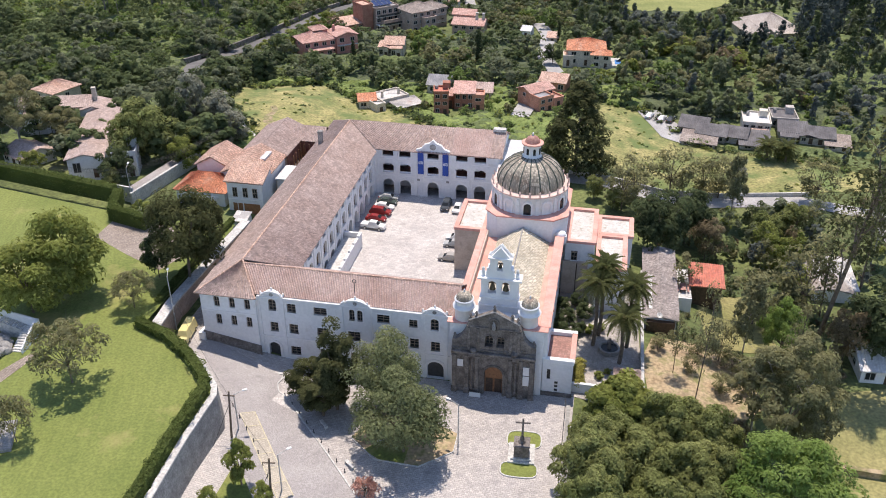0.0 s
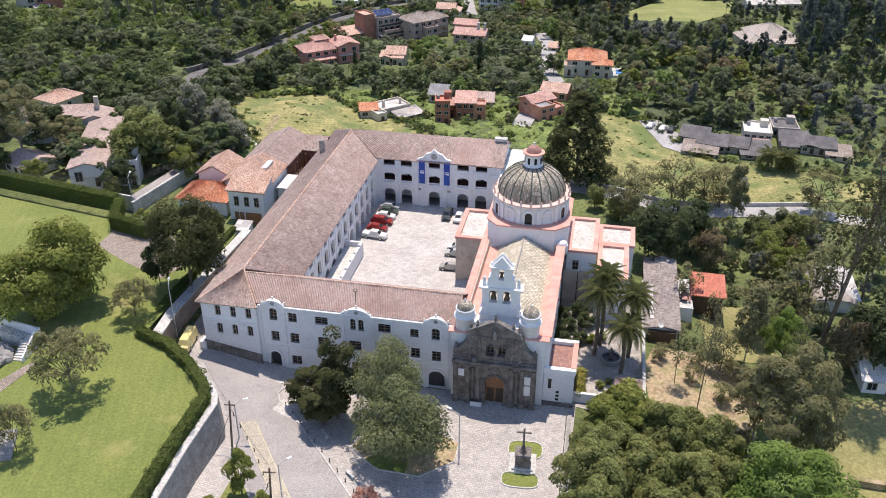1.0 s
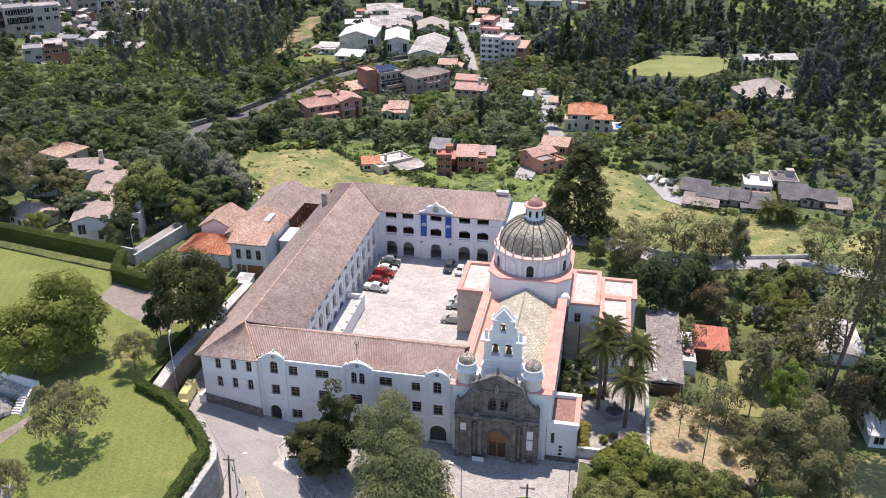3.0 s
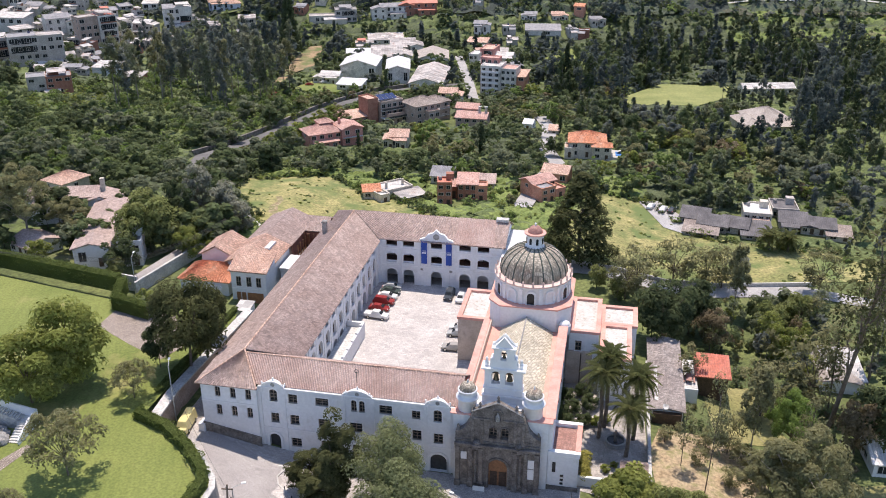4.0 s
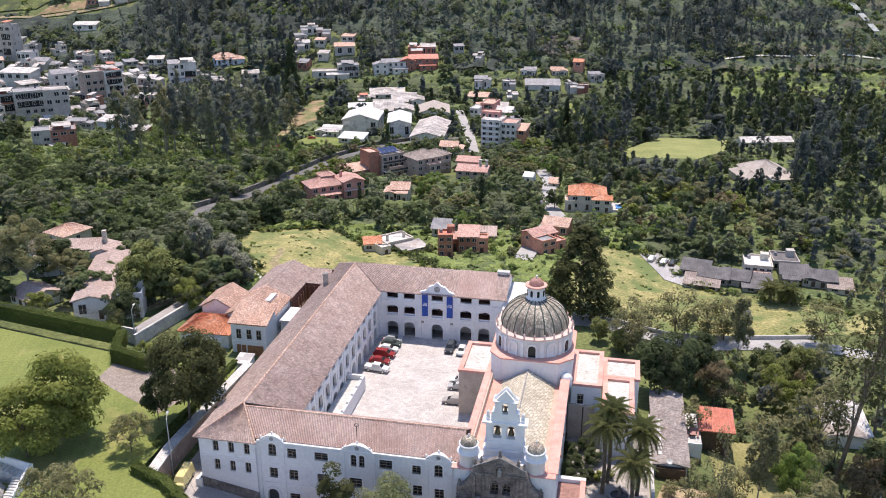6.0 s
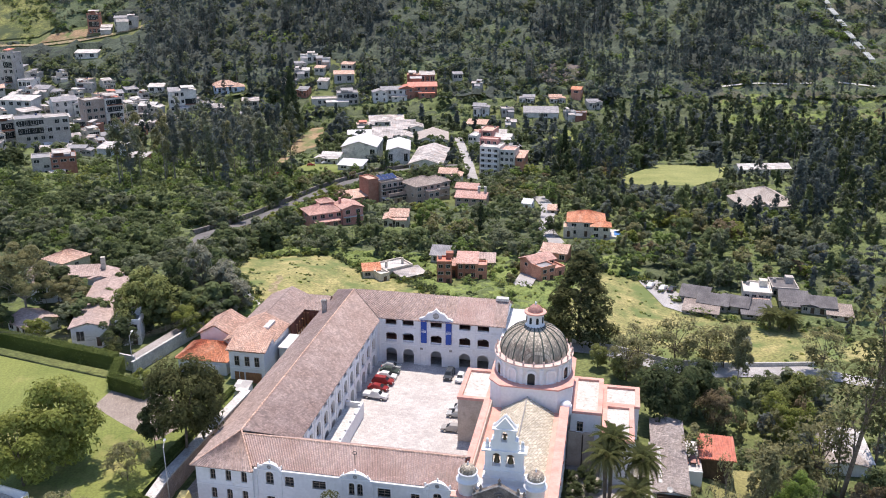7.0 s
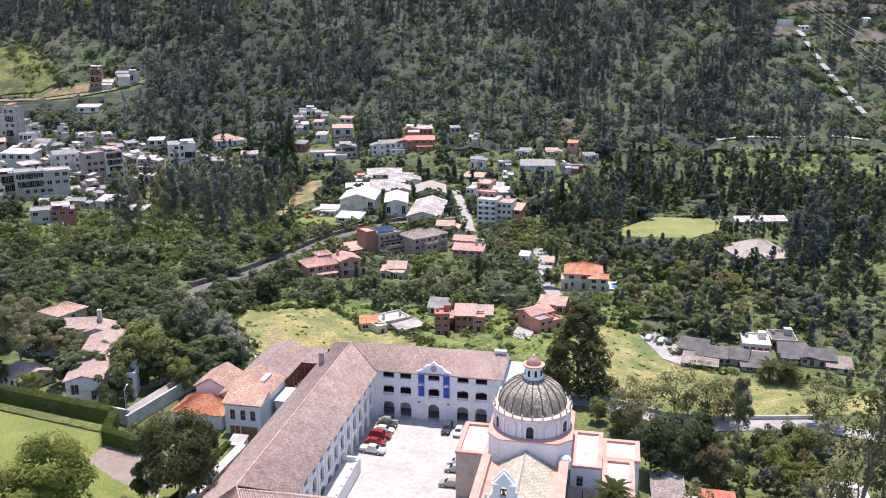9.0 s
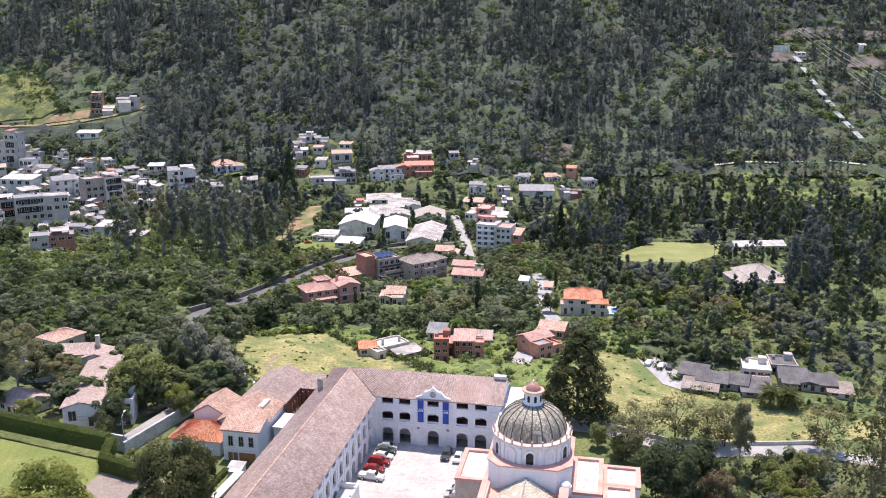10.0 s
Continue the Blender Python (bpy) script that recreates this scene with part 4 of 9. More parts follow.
# crossing, drum and dome
plan = [(0.2, 33.6), (2.4, 31.3), (12.4, 31.3), (14.8, 33.6), (14.8, 44.4), (12.4, 46.7), (2.4, 46.7), (0.2, 44.4)]
part("crossing", prism(bmesh.new(), plan, 0, 15.0), WHITEWASH, church, "white eight-sided crossing block")
part("coping", prism(bmesh.new(), [(7.5 + (x - 7.5) * 1.03, 39 + (y - 39) * 1.03) for x, y in plan], 15.0, 15.25), PINK, church)
DC = (7.4, 39.0)
drum = part("drum", lathe(bmesh.new(), [(6.75, 15.2), (6.75, 18.3), (7.0, 18.45), (7.1, 18.6), (6.2, 18.65)], 56, (*DC, 0)), WHITEWASH, church, "white round drum with arched niches", True)
for k in range(12):
    a = k * 30 + 2
    m = Matrix.Translation((*DC, 0)) @ pose(0, 0, 0, 0, 0, a) @ pose(0, -6.98, 0)
    is_open = k % 2 == 0
    part("niche", shifted(pierced(opening(0, 15.3, 1.9, 2.7, 0.8), [opening(0, 15.301, 1.35, 2.3, 0.65)], 0.3), m), WHITEWASH, drum)
    if is_open:
        part("window", shifted(pierced(opening(0, 15.3, 1.3, 2.2, 0.6), [], 0.05), m @ pose(0, 0.17, 0)), GLASS, drum)
part("coping", lathe(bmesh.new(), [(6.9, 18.6), (7.15, 18.64), (7.2, 18.9), (6.1, 19.05)], 56, (*DC, 0)), PALE_PINK, drum)
for k in range(12):
    m = Matrix.Translation((*DC, 0)) @ pose(0, 0, 0, 0, 0, k * 30 + 17) @ pose(0, -6.72, 0)
    part("pilaster", shifted(one_box(-0.32, 0.32, -0.28, 0.1, 15.3, 18.2), m), WHITEWASH, drum)
for k in range(24):
    a = radians(k * 15 + 5)
    part("pinnacle", lathe(bmesh.new(), [(0.16, 0), (0.16, 0.25), (0.08, 0.35), (0.2, 0.6), (0.14, 0.75), (0, 0.95)], 8, (DC[0] + 6.95 * math.cos(a), DC[1] + 6.95 * math.sin(a), 19.0)), PALE_PINK, drum)
dome_profile = [(6.15 * math.cos(radians(a)) ** 0.92 + 0.0, 19.0 + 5.2 * math.sin(radians(a))) for a in range(0, 76, 5)]
dome = part("dome", lathe(bmesh.new(), dome_profile, 72, (*DC, 0)), DOME_TILE, church, "grey-green mosaic tiled dome with dark ribs", True)
for k in range(20):
    a = radians(k * 18 + 4)
    rib = bmesh.new()
    for (r0, z0), (r1, z1) in zip(dome_profile, dome_profile[1:]):
        tube(rib, (DC[0] + r0 * math.cos(a), DC[1] + r0 * math.sin(a), z0), (DC[0] + r1 * math.cos(a), DC[1] + r1 * math.sin(a), z1), 0.13, 0.11, 5)
    part("rib", rib, DOME_RIB, dome)
lantern = part("lantern", lathe(bmesh.new(), [(2.1, 23.6), (2.1, 23.9), (1.6, 24.1), (1.55, 26.2), (1.75, 26.35)], 32, (*DC, 0)), WHITEWASH, church, "white lantern with slit windows", True)
part("cornice", lathe(bmesh.new(), [(1.6, 26.3), (2.0, 26.4), (2.0, 26.6), (1.4, 26.65)], 32, (*DC, 0)), PINK, lantern)
part("cap", lathe(bmesh.new(), [(1.4, 26.6), (1.3, 27.0), (1.0, 27.45), (0.55, 27.8), (0.0, 27.9)], 24, (*DC, 0)), DOME_RED, lantern, "small red tiled cap", True)
part("finial", lathe(bmesh.new(), [(0.2, 27.8), (0.1, 28.1), (0.2, 28.3), (0, 28.5)], 8, (*DC, 0)), WHITE_TRIM, lantern)
for k in range(8):
    m = Matrix.Translation((*DC, 0)) @ pose(0, 0, 0, 0, 0, k * 45 + 20) @ pose(0, -1.62, 0)
    part("window", shifted(pierced(opening(0, 24.6, 0.45, 1.2, 0.22), [], 0.1), m), GLASS, lantern)


def flat_block(u0, u1, v0, v1, z, wall_mat, rim=0.7, deep=0.5, label="", rim_mat=None):
    """A flat-roofed part of the church: walls, a rim of coping, a sunken roof."""
    part("wall", one_box(u0, u1, v0, v1, -1.5, z - deep), wall_mat, church, label)
    part("roof_bed", one_box(u0 + rim, u1 - rim, v0 + rim, v1 - rim, z - deep, z - deep + 0.05), FLAT_ROOF, church, "bleached flat roof")
    for a in ((u0 - 0.15, u1 + 0.15, v0 - 0.15, v0 + rim), (u0 - 0.15, u1 + 0.15, v1 - rim, v1 + 0.15), (u0 - 0.15, u0 + rim, v0 + rim, v1 - rim), (u1 - rim, u1 + 0.15, v0 + rim, v1 - rim)):
        part("coping", one_box(*a, z - deep, z - 0.12 if rim_mat else z), rim_mat or PINK, church)
        if rim_mat:
            part("coping", one_box(a[0] - 0.05, a[1] + 0.05, a[2] - 0.05, a[3] + 0.05, z - 0.12, z), PINK if a[0] > u1 - 2 else rim_mat, church)


flat_block(-5.6, 0.1, 32.7, 44.4, 11.3, TAN_WALL, label="tan rendered transept wall")
flat_block(14.9, 20.2, 32.2, 45.4, 11.0, WHITEWASH)
flat_block(20.4, 27.0, 39.5, 47.0, 9.0, WHITEWASH)
flat_block(20.6, 25.9, 27.2, 39.3, 9.0, WHITEWASH)
flat_block(2.5, 12.5, 46.8, 56, 10.0, WHITEWASH)
part("wall_panel", one_box(14.6, 19.2, 31.7, 32.19, -1.5, 6.9), TAN_WALL, church, "weathered tan wall below the white transept")
part("downpipe", tube(bmesh.new(), (17.2, 31.6, -1.0), (17.2, 31.6, 6.6), 0.1, 0.1, 6), DARK_WOOD, church)
flat_block(13.9, 18.5, 1.7, 9.6, 7.0, WHITEWASH, 0.55, 0.8, "", WHITE_TRIM)
window(church, pose(0, 32.05, 0), 16.6, 7.0, 1.1, 1.9, 0.4, (1, 1), 0.0)
part("terrace_floor", one_box(14.5, 17.9, 2.3, 9.0, 6.26, 6.34), FLOOR_TILE, church, "red tiled terrace floor")
A = pose(0, 1.7, 0)
part("window", shifted(one_box(14.6, 15.1, -0.05, 0.0, 3.2, 5.0), A), GLASS, church)
for x, z in ((16.1, 2.6), (16.1, 1.9), (16.1, 1.2)):
    part("window", shifted(one_box(x - 0.25, x + 0.25, -0.05, 0.0, z - 0.2, z + 0.2), A), GLASS, church)
part("plinth", shifted(one_box(13.7, 18.6, -0.3, 0.0, -1, 0.7), A), DARK_STONE, church)
# flat link roof between the north wing and the church
link = thing("link_building", BASE, "low white flat-roofed link between wing and church", "building")
part("wall", one_box(-1.1, 5.5, 58, 75, 0, 11.2), WHITEWASH, link)
part("roof", one_box(-1.3, 5.7, 57.8, 75.2, 11.2, 11.5), ROOF_WHITE, link)


PINK_WALL = material("pink_wall", (0.5, 0.22, 0.18), (0.58, 0.29, 0.24), 0.5, 0.85, 3.0)
BRICK = material("brick_wall", (0.3, 0.12, 0.08), (0.4, 0.19, 0.13), 0.8, 0.9, 5.0)
BROWN_WALL = material("brown_wall", (0.34, 0.25, 0.2), (0.45, 0.35, 0.29), 0.6, 0.9, 4.0)
CREAM_WALL = material("cream_wall", (0.5, 0.45, 0.37), (0.62, 0.56, 0.47), 0.5, 0.85, 3.0)
TERRACOTTA = material("terracotta_wall", (0.52, 0.22, 0.14), (0.6, 0.3, 0.2), 0.5, 0.85, 3.0)
WHITE_WALL = material("white_wall", (0.68, 0.68, 0.68), (0.78, 0.78, 0.77), 0.4, 0.85, 3.0, spots=(0.6, 0.59, 0.57), spot_scale=0.4, grit=0.06)
BLUISH_WALL = material("pale_blue_wall", (0.52, 0.58, 0.64), (0.64, 0.68, 0.73), 0.4, 0.85, 3.0)
GREY_WALL = material("grey_block_wall", (0.36, 0.325, 0.285), (0.5, 0.46, 0.41), 0.3, 0.9, 3.0, spots=(0.28, 0.255, 0.23), spot_scale=0.4)
ROOF_RUST = cells("roof_rust", (0.8, 0.8, 0.8), ((0.31, 0.29, 0.275), (0.47, 0.445, 0.425)), (5.0, 1.6), 0.02, 0.7, 4, 0.4, (0.3, 0.19, 0.15))
ROOF_SAND = material("roof_sand", (0.33, 0.285, 0.25), (0.44, 0.39, 0.345), 0.3, 0.85, 3.0, spots=(0.24, 0.21, 0.19), spot_scale=0.3)
ROOF_TOWN = cells("roof_town", (0.8, 0.8, 0.8), ((0.4, 0.385, 0.365), (0.58, 0.565, 0.54)), (3.0, 1.0), 0.02, 0.7, 10, 0.3, (0.4, 0.34, 0.3))
TOWN_WHITE = material("town_render", (0.56, 0.52, 0.465), (0.72, 0.68, 0.62), 0.2, 0.9, 3.0, spots=(0.36, 0.34, 0.31), spot_scale=0.25, spot_at=0.52)
ROOF_DUN = cells("roof_dun", (0.7, 0.66, 0.62), ((0.25, 0.205, 0.18), (0.35, 0.3, 0.265)), (0.6, 0.34), 0.03, 0.9, 10, 0.25, (0.2, 0.17, 0.15))
ROOF_ROSE = cells("roof_rose", (0.7, 0.62, 0.58), ((0.46, 0.27, 0.225), (0.57, 0.37, 0.315)), (0.6, 0.34), 0.03, 0.9, 10, 0.25, (0.4, 0.27, 0.23))
POOL = material("pool_blue", (0.05, 0.2, 0.55), (0.08, 0.28, 0.65), 0.5, 0.5)
PANEL = material("solar_panel", (0.015, 0.03, 0.09), (0.03, 0.05, 0.13), 1, 0.2)


def shared(name, mesh_bm, mat):
    me = bpy.data.meshes.new(name)
    mesh_bm.to_mesh(me)
    mesh_bm.free()
    me.materials.append(mat)
    return me


def framed_window():
    """A window with frame, cross bar and dark pane in one mesh, 1.24 by 1.44."""
    me = shared("window", pierced([(-0.62, -0.72), (0.62, -0.72), (0.62, 0.72), (-0.62, 0.72)], [[(-0.55, -0.65), (-0.03, -0.65), (-0.03, 0.65), (-0.55, 0.65)], [(0.03, -0.65), (0.55, -0.65), (0.55, 0.65), (0.03, 0.65)]], 0.1), CONCRETE)
    bm = bmesh.new()
    bm.from_mesh(me)
    old = len(bm.faces)
    box(bm, -0.58, 0.58, 0.05, 0.09, -0.68, 0.68)
    bm.faces.ensure_lookup_table()
    for f in bm.faces[old:]:
        f.material_index = 1
    bm.to_mesh(me)
    bm.free()
    me.materials.append(GLASS)
    return me


SMALL_WINDOW = framed_window()


def place_window(parent, m, w, h):
    f = new("window", SMALL_WINDOW)
    f.parent = parent
    f.matrix_local = m @ Matrix.Diagonal((w / 1.24, 1, h / 1.44, 1))


def roof_planes(w, d, h, style, rise=None):
    """Corner rings of the roof planes, eave first."""
    o = 0.5
    x0, x1, y0, y1 = -w / 2 - o, w / 2 + o, -d / 2 - o, d / 2 + o
    if style == "hip":
        r = rise or min(w, d) * 0.26
        k = min(w, d) / 2 * 0.95
        a, b = ((-w / 2 + k, 0), (w / 2 - k, 0)) if w >= d else ((0, -d / 2 + k), (0, d / 2 - k))
        A, B = (*a, h + r), (*b, h + r)
        if w >= d:
            return [((x0, y0, h), (x1, y0, h), B, A), ((x1, y1, h), (x0, y1, h), A, B), ((x0, y1, h), (x0, y0, h), A, A), ((x1, y0, h), (x1, y1, h), B, B)]
        return [((x0, y0, h), (x1, y0, h), A, A), ((x1, y1, h), (x0, y1, h), B, B), ((x0, y1, h), (x0, y0, h), A, B), ((x1, y0, h), (x1, y1, h), B, A)]
    if style == "gable":
        r = rise or d * 0.24
        return [((x0, y0, h), (x1, y0, h), (x1, 0, h + r), (x0, 0, h + r)), ((x1, y1, h), (x0, y1, h), (x0, 0, h + r), (x1, 0, h + r))]
    if style == "gablef":
        r = rise or w * 0.16
        return [((x0, y1, h), (x0, y0, h), (0, y0, h + r), (0, y1, h + r)), ((x1, y0, h), (x1, y1, h), (0, y1, h + r), (0, y0, h + r))]
    r = rise or d * 0.16
    return [((x0, y0, h), (x1, y0, h), (x1, y1, h + r), (x0, y1, h + r))]


def put(ob, m):
    ob.matrix_local = m
    return ob


def gabled(bm, ends):
    """Closes gable ends, each a triangle of points."""
    for tri in ends:
        bm.faces.new([bm.verts.new(p) for p in tri])
    return bm


def volume(ob, m, w, d, h, style, wall, roof_mat, floors, cols, rnd, pitch=0.5, sunk=-4.0, far=False):
    """One mass of a house: walls, roof, windows on its front and on the flank that shows."""
    body = one_box(-w / 2, w / 2, -d / 2, d / 2, sunk, h)
    if style == "gable":
        r = d * 0.22
        gabled(body, [[(sx * w / 2, -d / 2, h), (sx * w / 2, d / 2, h), (sx * w / 2, 0, h + r * 0.95)] for sx in (-1, 1)])
    elif style == "gablef":
        r = w * 0.16
        gabled(body, [[(-w / 2, sy * d / 2, h), (w / 2, sy * d / 2, h), (0, sy * d / 2, h + r * 0.95)] for sy in (-1, 1)])
    elif style == "shed":
        for v in body.verts:
            if v.co.z > 0 and v.co.y > 0:
                v.co.z += d * 0.13
    put(part("wall", body, wall, ob), m)
    if style == "flat":
        rim = bmesh.new()
        for a in ((-w / 2 - 0.1, w / 2 + 0.1, -d / 2 - 0.1, -d / 2 + 0.2), (-w / 2 - 0.1, w / 2 + 0.1, d / 2 - 0.2, d / 2 + 0.1), (-w / 2 - 0.1, -w / 2 + 0.2, -d / 2 + 0.2, d / 2 - 0.2), (w / 2 - 0.2, w / 2 + 0.1, -d / 2 + 0.2, d / 2 - 0.2)):
            box(rim, *a, h, h + 0.6)
        put(part("parapet", rim, wall, ob), m)
        put(part("roof", one_box(-w / 2 + 0.2, w / 2 - 0.2, -d / 2 + 0.2, d / 2 - 0.2, h, h + 0.12), roof_mat, ob), m)
    else:
        rb = bmesh.new()
        rise = {"gable": d * 0.22}.get(style)
        for a, b, c, e in roof_planes(w, d, h + 0.03, style, rise):
            if style == "hip" and (Vector(c) - Vector(e)).length < 0.01:
                e = tuple(Vector(e) + (Vector(a) - Vector(b)).normalized() * 0.05)
            tiled(rb, a, b, c, e, pitch, 0.08)
        put(part("roof", rb, roof_mat, ob), m)
    fh = h / max(1, floors)
    for f in range(floors):
        for c in range(cols):
            cx = -w / 2 + w * (c + 0.5) / cols
            if f == 0 and c == cols // 2 and not far:
                put(part("door", one_box(cx - 0.5, cx + 0.5, -d / 2 - 0.08, -d / 2 - 0.01, 0, min(2.1, fh * 0.75)), DARK_WOOD, ob), m)
                continue
            if far and rnd.random() < 0.2:
                continue
            place_window(ob, m @ pose(cx, -d / 2 - 0.1, fh * (f + 0.56)), min(3.2 if far else 1.7, w / cols * rnd.uniform(0.5, 0.8)), fh * rnd.uniform(0.42, 0.6))
        east = (ob.matrix_basis @ m).to_3x3() @ Vector((1, 0, 0))
        sx = 1 if east.dot(Vector((-ob.location.x, -ob.location.y, 0))) > 0 else -1
        for c in range(int(d / 5)):
            if rnd.random() < 0.5:
                continue
            place_window(ob, m @ pose(sx * (w / 2 + 0.1), -d / 2 + d * (c + 0.5) / int(d / 5), fh * (f + 0.56), 0, 0, 90 * sx), min(1.3, d * 0.2), fh * 0.45)


def town_house(ob, w, d, h, wall, roof_mat, floors, rnd):
    """A crowded-quarter block: stepped masses, open decks with slabs and posts, sheet roofs, tanks, bare party walls."""
    fh = h / floors
    k = rnd.uniform(0.42, 0.64)
    side = rnd.choice((-1, 1))
    other = rnd.choice((wall, wall, GREY_WALL, CREAM_WALL, BROWN_WALL, TOWN_WHITE))
    h2 = max(fh, h - fh * rnd.choice((0, 1, 1, 2)) + rnd.uniform(-0.5, 0.5))
    sunk = -5 - d * 0.2
    volume(ob, pose(-side * w * (1 - k) / 2, 0, 0), w * k, d, h, "flat", wall, roof_mat, floors, max(1, round(w * k / 3.6)), rnd, sunk=sunk, far=True)
    style = rnd.choice(("flat", "flat", "shed", "gable"))
    volume(ob, pose(side * w * k / 2, rnd.uniform(-1.0, 1.2), 0), w * (1 - k) - 0.02, d * rnd.uniform(0.75, 0.95), h2, style, other, rnd.choice((ROOF_RUST, roof_mat, ROOF_GREY, ROOF_TOWN)), max(1, round(h2 / fh)), max(1, round(w * (1 - k) / 3.8)), rnd, 0.9, sunk, True)
    cx, ww = -side * w * (1 - k) / 2, w * k
    for f in range(1, floors):
        if rnd.random() < 0.6:
            a, b = cx - ww * rnd.uniform(0.2, 0.5), cx + ww * rnd.uniform(0.25, 0.5)
            out = rnd.uniform(0.7, 1.5)
            part("balcony", one_box(a, b, -d / 2 - out, -d / 2, fh * f - 0.12, fh * f + 0.1), CONCRETE, ob)
            part("balcony_rail", one_box(a, b, -d / 2 - out, -d / 2 - out + 0.1, fh * f + 0.1, fh * f + rnd.uniform(0.6, 1.0)), rnd.choice((wall, TOWN_WHITE, BRICK)), ob)
            # flat dark sheet on the wall imitates the shade of a balcony opening
            part("balcony_shade_sheet", one_box(a + 0.4, b - 0.3, -d / 2 - 0.06, -d / 2 - 0.02, fh * f + 0.3, fh * (f + 1) - 0.5), GLASS, ob, "thin dark sheet imitating the shade of an open balcony")
    if rnd.random() < 0.75:
        a, b = cx - ww * rnd.uniform(0.3, 0.48), cx + ww * rnd.uniform(0.1, 0.48)
        tall = rnd.uniform(1.9, 2.6)
        part("roof_shelter", slab(bmesh.new(), [(a, -d * 0.48, h + tall), (b, -d * 0.48, h + tall - 0.1), (b, d * 0.2, h + tall + 0.5), (a, d * 0.2, h + tall + 0.5)], 0.12), rnd.choice((ROOF_RUST, ROOF_GREY, ROOF_TOWN, ROOF_RED if rnd.random() < 0.3 else ROOF_RUST)), ob)
        for px_ in (a + 0.2, (a + b) / 2, b - 0.4):
            part("post", one_box(px_, px_ + 0.25, -d * 0.45, -d * 0.45 + 0.25, h, h + tall), wall, ob)
        part("upper_room", one_box(a + 0.5, b - (b - a) * 0.4, -d * 0.1, d * 0.18, h, h + tall), rnd.choice((GREY_WALL, BRICK, TOWN_WHITE)), ob)
    if rnd.random() < 0.7:
        part("water_tank", lathe(bmesh.new(), [(0.6, 0), (0.6, 1.0), (0.25, 1.25), (0, 1.25)], 10, (cx + side * ww * 0.3, d * 0.3, h + 0.1)), rnd.choice((PANEL, GREY_STONE)), ob)
    lw = w * rnd.uniform(0.3, 0.6)
    lx = rnd.uniform(-1, 1) * (w - lw) / 2
    part("lean_to", one_box(lx - lw / 2, lx + lw / 2, -d / 2 - 2.6, -d / 2 - 0.02, sunk, fh * 0.7), other, ob)
    part("lean_to_roof", slab(bmesh.new(), [(lx - lw / 2 - 0.3, -d / 2 - 2.9, fh * 0.7), (lx + lw / 2 + 0.3, -d / 2 - 2.9, fh * 0.7), (lx + lw / 2 + 0.3, -d / 2, fh * 0.95), (lx - lw / 2 - 0.3, -d / 2, fh * 0.95)], 0.12), rnd.choice((ROOF_RUST, ROOF_TOWN, ROOF_GREY)), ob)


def house(x, y, w, d, h, yaw, wall, roof_mat, style, floors, cols, label, z, chimney=False, near=False):
    """A house with its walls, roof, windows and door."""
    ob = thing("house", pose(x, y, z, 0, 0, yaw), label, "house")
    HOUSE_PLOTS.append((x, y, w, d))
    rnd = random.Random(int(x * 7 + y * 13))
    if y > 400 and wall is WHITE_WALL:
        wall = TOWN_WHITE
    if x < -60 and roof_mat is ROOF_WHITE:
        roof_mat = ROOF_TOWN
    if y > 390 and style == "flat":
        town_house(ob, w, d, h, wall, roof_mat, floors, rnd)
        return ob
    I = Matrix.Identity(4)
    pitch = 0.5 if y < 320 else 1.0
    if w > 8 and style in ("hip", "gable") and y > 200 and not near:
        side = rnd.choice((-1, 1))
        volume(ob, pose(-side * w * 0.12, d * 0.08, 0), w * 0.76, d * 0.84, h, style, wall, roof_mat, floors, max(2, cols - 1), rnd, pitch)
        volume(ob, pose(side * w * 0.3, -d * 0.12, 0), w * 0.4, d * 0.76, h * rnd.uniform(0.78, 0.95), "gablef" if style == "gable" else "hip", wall, roof_mat, floors, 2, rnd, pitch)
        volume(ob, pose(-side * w * 0.22, -d * 0.46, 0), w * 0.42, d * 0.24, h / floors * 0.86, "shed", wall, roof_mat, 1, 2, rnd, pitch)
        if floors > 1:
            part("balcony", one_box(-w * 0.3, w * 0.1, -d * 0.34 - 1.0, -d * 0.34, h / floors + 0.2, h / floors + 0.4), CONCRETE, ob)
    else:
        volume(ob, I, w, d, h, style, wall, roof_mat, floors, cols, rnd, pitch, -3 - d * 0.1, y > 400)
    if style == "flat":
        part("stair_head", one_box(w * 0.1, w * 0.1 + 2.2, d * 0.1, d * 0.1 + 2.2, h + 0.1, h + 2.0), wall, ob)
        part("water_tank", lathe(bmesh.new(), [(0.5, 0), (0.5, 0.9), (0.2, 1.1), (0, 1.1)], 10, (-w * 0.3, d * 0.2, h + 0.12)), GREY_STONE, ob)
    if chimney:
        for cx in ((w * 0.2, w * 0.42) if chimney == 2 else (w * 0.3,)):
            part("chimney", one_box(cx - 0.5, cx + 0.5, -0.5, 0.5, h * 0.6, h + d * 0.24 + 1.6), CREAM_WALL, ob)
    return ob


def ribbon_arc(x0, x1, y0):
    """A low curved wall that bulges towards -y."""
    bm = bmesh.new()
    ring = []
    for k in range(13):
        a = math.pi * k / 12
        cx, cy = (x0 + x1) / 2 - (x1 - x0) / 2 * math.cos(a), y0 + 3.0 - 3.5 * math.sin(a)
        ring.append([bm.verts.new((cx + ox, cy + oy, z)) for ox, oy, z in ((0, 0, -5), (0, 0.5, -5), (0, 0.5, 0.4), (0, 0, 0.4))])
    for p, q in zip(ring, ring[1:]):
        for i in range(4):
            bm.faces.new((p[i], p[(i + 1) % 4], q[(i + 1) % 4], q[i]))
    bmesh.ops.recalc_face_normals(bm, faces=list(bm.faces))
    return bm


